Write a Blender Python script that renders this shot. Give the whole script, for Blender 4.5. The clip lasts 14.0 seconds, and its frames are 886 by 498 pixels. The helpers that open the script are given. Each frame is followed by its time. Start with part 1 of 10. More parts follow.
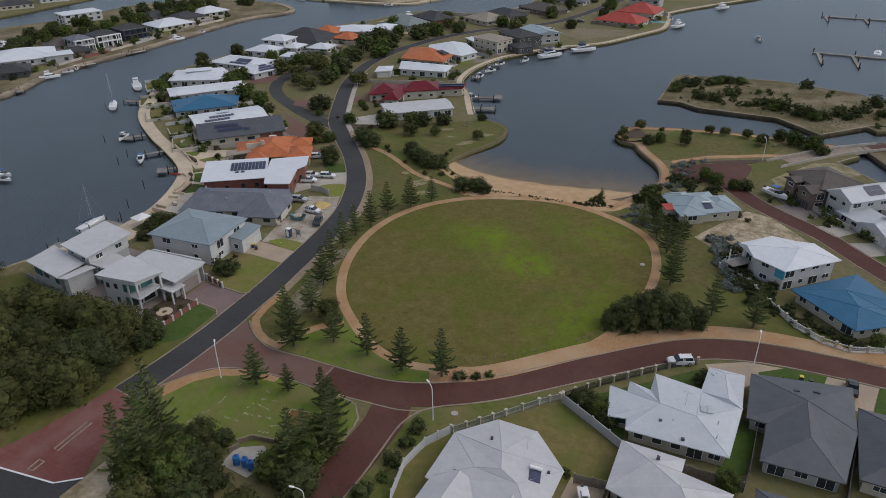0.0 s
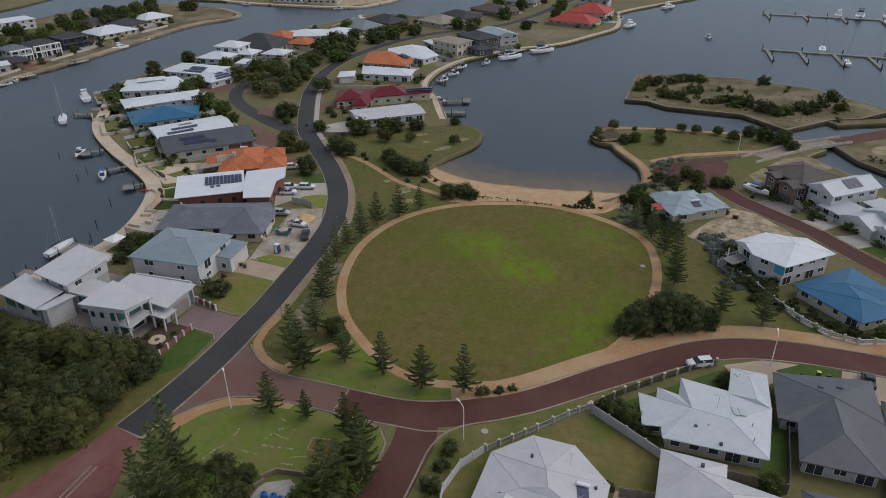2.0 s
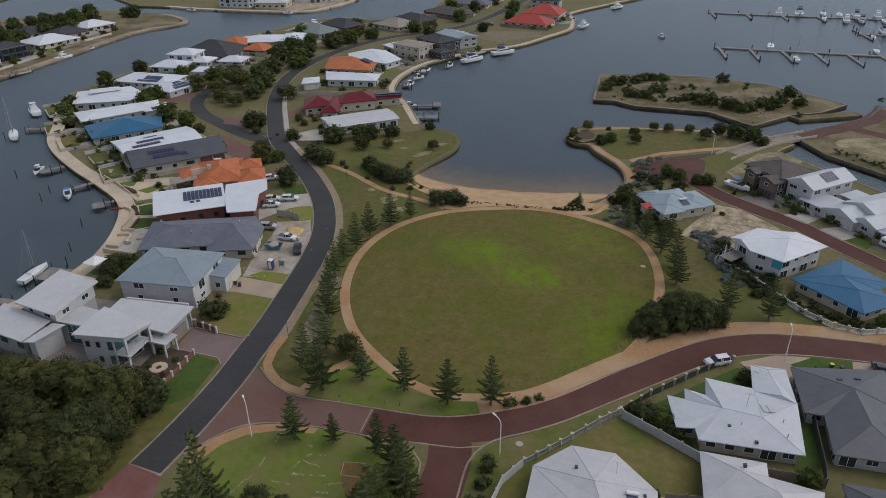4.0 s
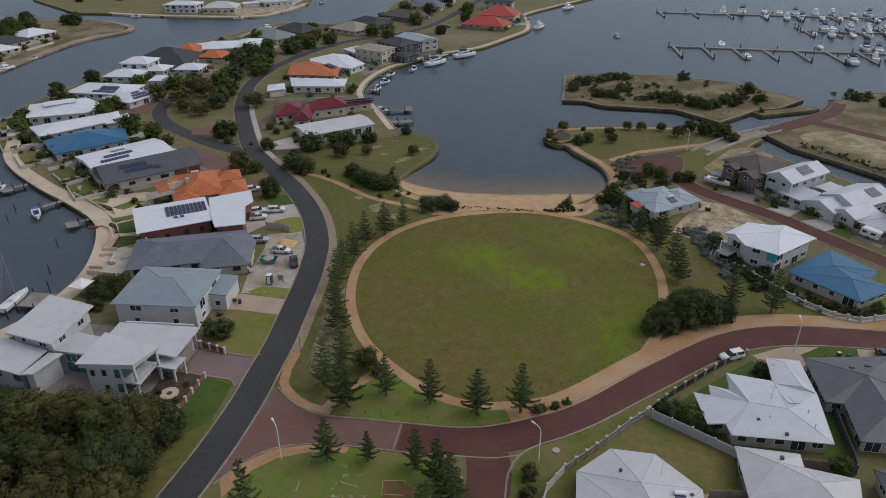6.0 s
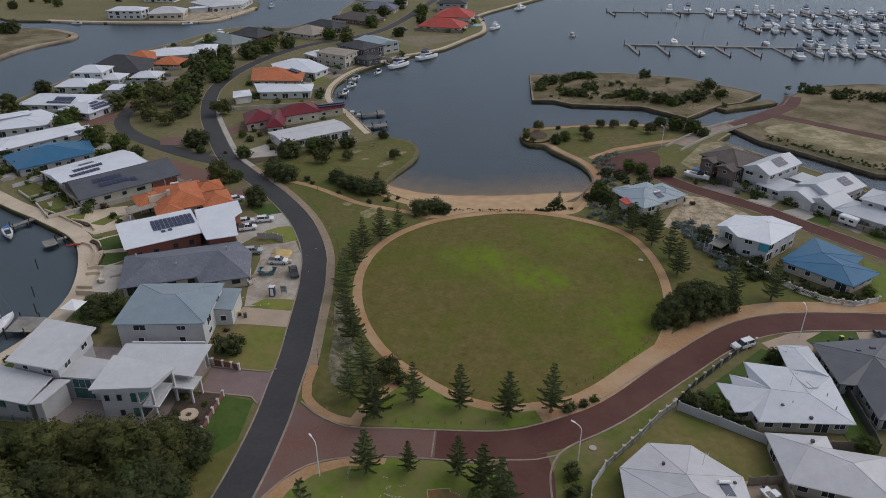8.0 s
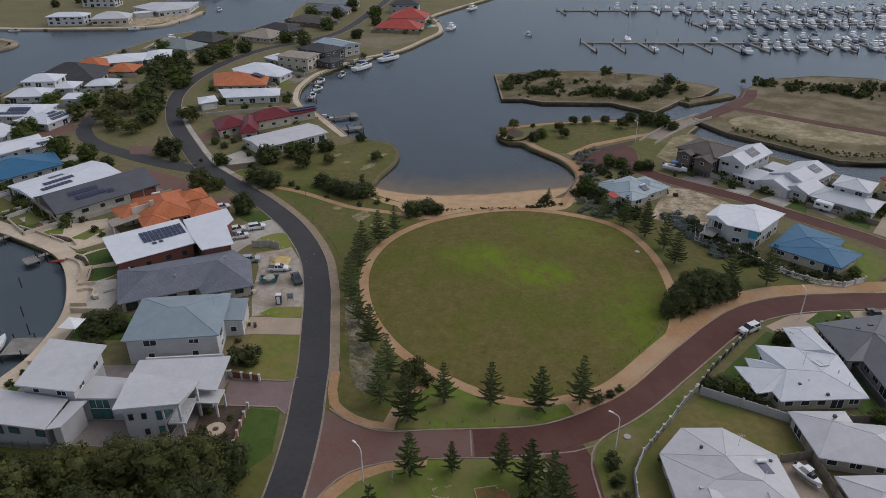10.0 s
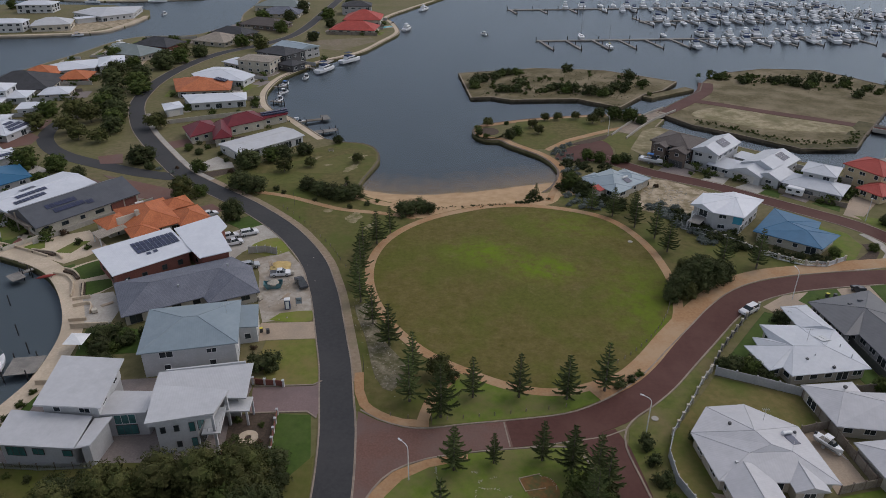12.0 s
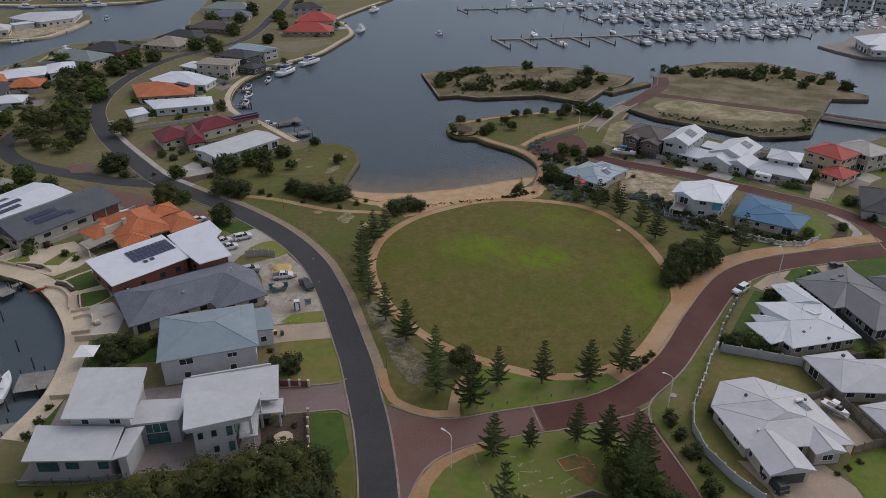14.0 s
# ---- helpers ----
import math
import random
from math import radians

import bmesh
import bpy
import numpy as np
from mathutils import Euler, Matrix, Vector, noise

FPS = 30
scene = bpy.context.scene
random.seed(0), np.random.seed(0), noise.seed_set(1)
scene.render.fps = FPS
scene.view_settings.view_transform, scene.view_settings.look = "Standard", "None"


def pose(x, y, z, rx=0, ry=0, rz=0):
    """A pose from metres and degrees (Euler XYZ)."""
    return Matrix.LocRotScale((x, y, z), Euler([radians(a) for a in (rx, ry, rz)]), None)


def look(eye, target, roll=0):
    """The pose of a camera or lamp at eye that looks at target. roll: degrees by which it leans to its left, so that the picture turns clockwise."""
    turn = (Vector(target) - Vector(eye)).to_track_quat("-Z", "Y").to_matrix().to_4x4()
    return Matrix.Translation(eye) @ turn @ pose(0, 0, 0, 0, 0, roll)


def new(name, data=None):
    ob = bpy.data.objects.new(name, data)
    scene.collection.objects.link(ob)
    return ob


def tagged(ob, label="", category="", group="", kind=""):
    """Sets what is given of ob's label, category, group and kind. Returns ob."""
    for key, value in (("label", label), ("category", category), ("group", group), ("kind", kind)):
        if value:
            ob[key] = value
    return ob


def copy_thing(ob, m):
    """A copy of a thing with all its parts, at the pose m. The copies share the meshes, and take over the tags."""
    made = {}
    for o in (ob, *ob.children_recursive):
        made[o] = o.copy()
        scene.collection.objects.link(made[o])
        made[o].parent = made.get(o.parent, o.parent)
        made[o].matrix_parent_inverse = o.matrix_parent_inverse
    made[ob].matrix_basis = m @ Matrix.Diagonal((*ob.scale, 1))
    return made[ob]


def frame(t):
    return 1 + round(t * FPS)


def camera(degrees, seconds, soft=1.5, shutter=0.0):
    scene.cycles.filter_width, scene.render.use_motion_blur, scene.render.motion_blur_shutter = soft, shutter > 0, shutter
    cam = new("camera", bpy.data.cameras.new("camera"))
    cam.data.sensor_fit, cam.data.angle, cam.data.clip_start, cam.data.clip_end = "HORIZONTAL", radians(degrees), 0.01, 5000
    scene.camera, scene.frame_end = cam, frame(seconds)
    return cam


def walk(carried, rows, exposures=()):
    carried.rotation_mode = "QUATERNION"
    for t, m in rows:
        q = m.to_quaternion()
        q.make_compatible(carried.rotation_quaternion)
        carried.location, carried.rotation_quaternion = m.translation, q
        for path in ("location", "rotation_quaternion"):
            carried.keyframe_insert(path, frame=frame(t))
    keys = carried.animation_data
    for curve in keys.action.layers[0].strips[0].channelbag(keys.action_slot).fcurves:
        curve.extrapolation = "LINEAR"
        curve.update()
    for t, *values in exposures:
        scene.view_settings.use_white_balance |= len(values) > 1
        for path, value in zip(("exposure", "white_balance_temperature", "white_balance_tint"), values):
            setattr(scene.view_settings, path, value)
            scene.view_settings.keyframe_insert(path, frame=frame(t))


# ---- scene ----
# ---------------------------------------------------------------- camera
cam = camera(64.8, 14.0, 0.85)
# seconds, place, heading to the left of +y, pitch, lean
PATH = [
    (0, 65.46, -119.64, 79.93, 33.40, -28.50, -0.77),
    (1, 58.61, -121.02, 79.82, 30.66, -28.47, -0.68),
    (2, 51.82, -122.40, 79.81, 27.94, -28.43, -0.59),
    (3, 45.08, -123.78, 79.89, 25.25, -28.39, -0.51),
    (4, 38.40, -125.15, 80.07, 22.58, -28.35, -0.42),
    (5, 31.76, -126.51, 80.31, 19.94, -28.31, -0.34),
    (6, 25.10, -127.85, 80.55, 17.30, -28.27, -0.27),
    (7, 18.38, -129.17, 80.71, 14.65, -28.23, -0.20),
    (8, 11.57, -130.45, 80.74, 11.99, -28.18, -0.14),
    (9, 4.67, -131.71, 80.69, 9.31, -28.14, -0.08),
    (10, -2.29, -132.94, 80.60, 6.61, -28.09, -0.02),
    (11, -9.29, -134.16, 80.53, 3.90, -28.04, 0.04),
    (12, -16.32, -135.36, 80.51, 1.16, -28.00, 0.11),
    (13, -23.38, -136.56, 80.54, -1.59, -27.97, 0.18),
    (14, -30.46, -137.74, 80.62, -4.37, -27.94, 0.27),
]


def flown(x, y, z, yaw, pitch, lean):
    a, b = radians(yaw), radians(pitch)
    ahead = Vector((-math.sin(a) * math.cos(b), math.cos(a) * math.cos(b), math.sin(b)))
    return look((x, y, z), Vector((x, y, z)) + ahead * 100, lean)


walk(cam, [(t, flown(*row)) for t, *row in PATH], [(0, 0.1, 6500, 10), (14, 0.03, 6500, 13)])

# ---------------------------------------------------------------- light: overcast
world = bpy.data.worlds.new("overcast")
scene.world = world
world.use_nodes = True
wn, wl = world.node_tree.nodes, world.node_tree.links
sky = wn.new("ShaderNodeTexSky")
sky.sky_type, sky.sun_disc = "NISHITA", False
sky.sun_elevation, sky.sun_rotation = radians(48), radians(60)
sky.air_density, sky.dust_density, sky.ozone_density = 1.0, 2.0, 1.0
grey = wn.new("ShaderNodeHueSaturation")
grey.inputs["Saturation"].default_value = 0.5
wl.new(sky.outputs[0], grey.inputs["Color"])
wl.new(grey.outputs[0], wn["Background"].inputs["Color"])
wn["Background"].inputs["Strength"].default_value = 0.15
sun = new("sun", bpy.data.lights.new("sun", "SUN"))
sun.data.energy, sun.data.angle, sun.data.color = 0.5, radians(60), (1.0, 0.965, 0.92)
sun.matrix_world = look((60, 35, 90), (0, 0, 0))

# ---------------------------------------------------------------- materials
def nodes_of(name):
    m = bpy.data.materials.new(name)
    m.use_nodes = True
    return m, m.node_tree.nodes, m.node_tree.links


def ramp(n, l, fac, a, b, lo=0.35, hi=0.65):
    r = n.new("ShaderNodeValToRGB")
    r.color_ramp.elements[0].position, r.color_ramp.elements[1].position = lo, hi
    r.color_ramp.elements[0].color, r.color_ramp.elements[1].color = (*a, 1), (*b, 1)
    l.new(fac, r.inputs[0])
    return r.outputs[0]


def noise_tex(n, l, where, scale, detail=4, rough=0.6):
    t = n.new("ShaderNodeTexNoise")
    t.inputs["Scale"].default_value, t.inputs["Detail"].default_value, t.inputs["Roughness"].default_value = scale, detail, rough
    l.new(where, t.inputs["Vector"])
    return t.outputs["Fac"]


def mix(n, l, fac, a, b, mode="MIX"):
    x = n.new("ShaderNodeMix")
    x.data_type, x.blend_type = "RGBA", mode
    if isinstance(fac, float):
        x.inputs[0].default_value = fac
    else:
        l.new(fac, x.inputs[0])
    l.new(a, x.inputs[6])
    if isinstance(b, tuple):
        x.inputs[7].default_value = (*b, 1)
    else:
        l.new(b, x.inputs[7])
    return x.outputs[2]


def bumped(n, l, height, strength, distance, bsdf):
    b = n.new("ShaderNodeBump")
    b.inputs["Strength"].default_value, b.inputs["Distance"].default_value = strength, distance
    l.new(height, b.inputs["Height"])
    l.new(b.outputs[0], bsdf.inputs["Normal"])


def surface(name, a, b, grain=3.0, patch=0.15, rough=0.85, c=None, amount=0.5, bump=0.3, dist=0.03, metal=0.0, vary=0.0, spec=0.4):
    """Two tones mixed by grain, a third by large patches, on real-world scale."""
    m, n, l = nodes_of(name)
    bs = n["Principled BSDF"]
    pos = n.new("ShaderNodeNewGeometry").outputs["Position"]
    fine, wide = noise_tex(n, l, pos, grain), noise_tex(n, l, pos, patch, 5, 0.65)
    col = ramp(n, l, fine, a, b, 0.3, 0.7)
    if c:
        edge = ramp(n, l, wide, (0, 0, 0), (amount * 1.6,) * 3, 0.42, 0.62)
        col = mix(n, l, edge, col, c)
    if vary:
        info = n.new("ShaderNodeObjectInfo").outputs["Random"]
        hsv = n.new("ShaderNodeHueSaturation")
        mp = n.new("ShaderNodeMapRange")
        mp.inputs["To Min"].default_value, mp.inputs["To Max"].default_value = 1 - vary, 1 + vary
        l.new(info, mp.inputs[0])
        l.new(mp.outputs[0], hsv.inputs["Value"])
        l.new(col, hsv.inputs["Color"])
        col = hsv.outputs[0]
    l.new(col, bs.inputs["Base Color"])
    bs.inputs["Roughness"].default_value, bs.inputs["Metallic"].default_value = rough, metal
    bs.inputs["Specular IOR Level"].default_value = spec
    if bump:
        bumped(n, l, fine, bump, dist, bs)
    return m


def ribbed(name, a, b, pitch=0.4, rough=0.45, tile=False, spec=0.4):
    """Roofing on UVs in metres: u along the eave, v up the slope."""
    m, n, l = nodes_of(name)
    bs = n["Principled BSDF"]
    uv = n.new("ShaderNodeUVMap").outputs[0]
    pos = n.new("ShaderNodeNewGeometry").outputs["Position"]
    col = ramp(n, l, noise_tex(n, l, pos, 0.35, 5, 0.7), a, b, 0.3, 0.7)
    if tile:
        br = n.new("ShaderNodeTexBrick")
        br.inputs["Scale"].default_value, br.inputs["Brick Width"].default_value, br.inputs["Row Height"].default_value = 1.0, 0.32, 0.34
        br.inputs["Mortar Size"].default_value, br.inputs["Mortar Smooth"].default_value = 0.035, 0.6
        br.inputs["Color1"].default_value, br.inputs["Color2"].default_value = (0.8, 0.8, 0.8, 1), (1, 1, 1, 1)
        br.inputs["Mortar"].default_value = (0.45, 0.45, 0.45, 1)
        l.new(uv, br.inputs["Vector"])
        col = mix(n, l, 0.7, col, br.outputs["Color"], "MULTIPLY")
        bumped(n, l, br.outputs["Color"], 0.5, 0.04, bs)
    else:
        sx = n.new("ShaderNodeSeparateXYZ")
        l.new(uv, sx.inputs[0])
        k = n.new("ShaderNodeMath")
        k.operation, k.inputs[1].default_value = "MULTIPLY", 2 * math.pi / pitch
        l.new(sx.outputs[0], k.inputs[0])
        s = n.new("ShaderNodeMath")
        s.operation = "SINE"
        l.new(k.outputs[0], s.inputs[0])
        streak = noise_tex(n, l, uv, 1.4, 3)
        col = mix(n, l, 0.1, col, ramp(n, l, streak, (0.5, 0.5, 0.5), (1, 1, 1)), "MULTIPLY")
        bumped(n, l, s.outputs[0], 0.08, 0.03, bs)
    l.new(col, bs.inputs["Base Color"])
    bs.inputs["Roughness"].default_value, bs.inputs["Specular IOR Level"].default_value = rough, spec
    return m


def glassy(name, tint, rough=0.08):
    m, n, l = nodes_of(name)
    bs = n["Principled BSDF"]
    pos = n.new("ShaderNodeNewGeometry").outputs["Position"]
    l.new(ramp(n, l, noise_tex(n, l, pos, 0.8), tint, tuple(v * 1.8 for v in tint)), bs.inputs["Base Color"])
    bs.inputs["Roughness"].default_value, bs.inputs["IOR"].default_value = rough, 1.5
    return m


def leafy(name, a, b, c):
    """Foliage: tone by clump, by tree and by grain."""
    m, n, l = nodes_of(name)
    bs = n["Principled BSDF"]
    geo = n.new("ShaderNodeNewGeometry")
    col = ramp(n, l, geo.outputs["Random Per Island"], a, b, 0.0, 1.0)
    col = mix(n, l, ramp(n, l, noise_tex(n, l, geo.outputs["Position"], 0.5, 3), (0, 0, 0), (0.7,) * 3), col, c)
    info = n.new("ShaderNodeObjectInfo").outputs["Random"]
    hsv = n.new("ShaderNodeHueSaturation")
    mp = n.new("ShaderNodeMapRange")
    mp.inputs["To Min"].default_value, mp.inputs["To Max"].default_value = 0.75, 1.3
    l.new(info, mp.inputs[0])
    l.new(mp.outputs[0], hsv.inputs["Value"])
    l.new(col, hsv.inputs["Color"])
    l.new(hsv.outputs[0], bs.inputs["Base Color"])
    bs.inputs["Roughness"].default_value, bs.inputs["Specular IOR Level"].default_value = 0.85, 0.12
    return m


def water_material():
    m, n, l = nodes_of("canal_water")
    n.remove(n["Principled BSDF"])
    pos = n.new("ShaderNodeNewGeometry").outputs["Position"]
    clear, shine, both, fres = n.new("ShaderNodeBsdfTransparent"), n.new("ShaderNodeBsdfGlossy"), n.new("ShaderNodeMixShader"), n.new("ShaderNodeFresnel")
    clear.inputs[0].default_value = (0.86, 0.91, 0.95, 1)
    shine.inputs["Roughness"].default_value = 0.2
    shine.inputs["Color"].default_value = (0.44, 0.486, 0.545, 1)
    fres.inputs[0].default_value = 1.33
    st = n.new("ShaderNodeMapping")
    st.inputs["Scale"].default_value, st.inputs["Rotation"].default_value = (1.0, 0.45, 1.0), (0, 0, 0.5)
    l.new(pos, st.inputs[0])
    ripple, swell = noise_tex(n, l, st.outputs[0], 1.1, 4, 0.6), noise_tex(n, l, st.outputs[0], 0.06, 3)
    add = n.new("ShaderNodeMath")
    add.operation = "MULTIPLY"
    l.new(ripple, add.inputs[0])
    l.new(swell, add.inputs[1])
    b = n.new("ShaderNodeBump")
    b.inputs["Strength"].default_value, b.inputs["Distance"].default_value = 0.55, 0.22
    l.new(add.outputs[0], b.inputs["Height"])
    for s in (shine, fres):
        l.new(b.outputs[0], s.inputs["Normal"])
    l.new(fres.outputs[0], both.inputs[0])
    l.new(clear.outputs[0], both.inputs[1])
    l.new(shine.outputs[0], both.inputs[2])
    l.new(both.outputs[0], n["Material Output"].inputs["Surface"])
    return m


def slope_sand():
    """Beach sand to silt below the water line; the fade paints light lost underwater."""
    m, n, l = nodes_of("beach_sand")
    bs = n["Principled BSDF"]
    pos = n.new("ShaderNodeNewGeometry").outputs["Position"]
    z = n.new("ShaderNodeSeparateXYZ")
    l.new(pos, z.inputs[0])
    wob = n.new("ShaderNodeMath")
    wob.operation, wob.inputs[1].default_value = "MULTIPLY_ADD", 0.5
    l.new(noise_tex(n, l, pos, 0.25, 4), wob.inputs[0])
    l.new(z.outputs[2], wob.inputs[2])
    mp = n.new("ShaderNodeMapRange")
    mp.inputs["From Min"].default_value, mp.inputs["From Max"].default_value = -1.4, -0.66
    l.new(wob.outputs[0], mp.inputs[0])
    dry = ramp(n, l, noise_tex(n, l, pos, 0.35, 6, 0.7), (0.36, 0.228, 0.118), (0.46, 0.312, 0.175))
    deep_tone = n.new("ShaderNodeRGB")
    deep_tone.outputs[0].default_value = (0.14, 0.152, 0.156, 1)
    l.new(mix(n, l, mp.outputs[0], deep_tone.outputs[0], dry), bs.inputs["Base Color"])
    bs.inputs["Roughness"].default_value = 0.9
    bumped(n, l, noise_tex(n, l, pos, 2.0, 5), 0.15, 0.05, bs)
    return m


def oval_grass():
    """Mown park grass: olive, dry streaks, ragged fresh green patches."""
    m, n, l = nodes_of("park_grass")
    bs = n["Principled BSDF"]
    pos = n.new("ShaderNodeNewGeometry").outputs["Position"]
    col = ramp(n, l, noise_tex(n, l, pos, 0.35, 6, 0.7), (0.088, 0.082, 0.017), (0.162, 0.13, 0.05), 0.28, 0.74)
    col = mix(n, l, ramp(n, l, noise_tex(n, l, pos, 0.055, 4), (0, 0, 0), (0.75,) * 3, 0.44, 0.58), col, (0.098, 0.11, 0.02))
    col = mix(n, l, ramp(n, l, noise_tex(n, l, pos, 0.13, 6, 0.7), (0, 0, 0), (0.55,) * 3, 0.56, 0.7), col, (0.17, 0.132, 0.06))
    col = mix(n, l, 0.55, col, ramp(n, l, noise_tex(n, l, pos, 1.1, 6, 0.75), (0.62, 0.6, 0.6), (1.25, 1.22, 1.15), 0.32, 0.68), "MULTIPLY")
    ragged = ramp(n, l, noise_tex(n, l, pos, 0.22, 6, 0.7), (0, 0, 0), (1, 1, 1), 0.36, 0.6)
    for (cx, cy), rx, ry, much in (((-9.5, 14.4), 13.0, 10.0, 1.0), ((4.2, 7.0), 12.0, 8.5, 1.25), ((15.0, 30.0), 20.0, 12.0, 0.5), ((24.0, -8.0), 11.0, 24.0, 0.6)):
        mp = n.new("ShaderNodeMapping")
        mp.inputs["Location"].default_value, mp.inputs["Scale"].default_value = (-cx / rx, -cy / ry, 0), (1 / rx, 1 / ry, 0)
        l.new(pos, mp.inputs[0])
        g = n.new("ShaderNodeTexGradient")
        g.gradient_type = "SPHERICAL"
        l.new(mp.outputs[0], g.inputs[0])
        k = n.new("ShaderNodeMath")
        k.operation, k.use_clamp = "MULTIPLY", True
        amount = n.new("ShaderNodeMath")
        amount.operation, amount.inputs[1].default_value = "MULTIPLY", much
        l.new(g.outputs[1], amount.inputs[0])
        l.new(amount.outputs[0], k.inputs[0])
        l.new(ragged, k.inputs[1])
        col = mix(n, l, k.outputs[0], col, (0.122, 0.195, 0.006))
    l.new(col, bs.inputs["Base Color"])
    bs.inputs["Roughness"].default_value, bs.inputs["Specular IOR Level"].default_value = 0.95, 0.15
    bumped(n, l, noise_tex(n, l, pos, 4.0, 5), 0.6, 0.06, bs)
    return m


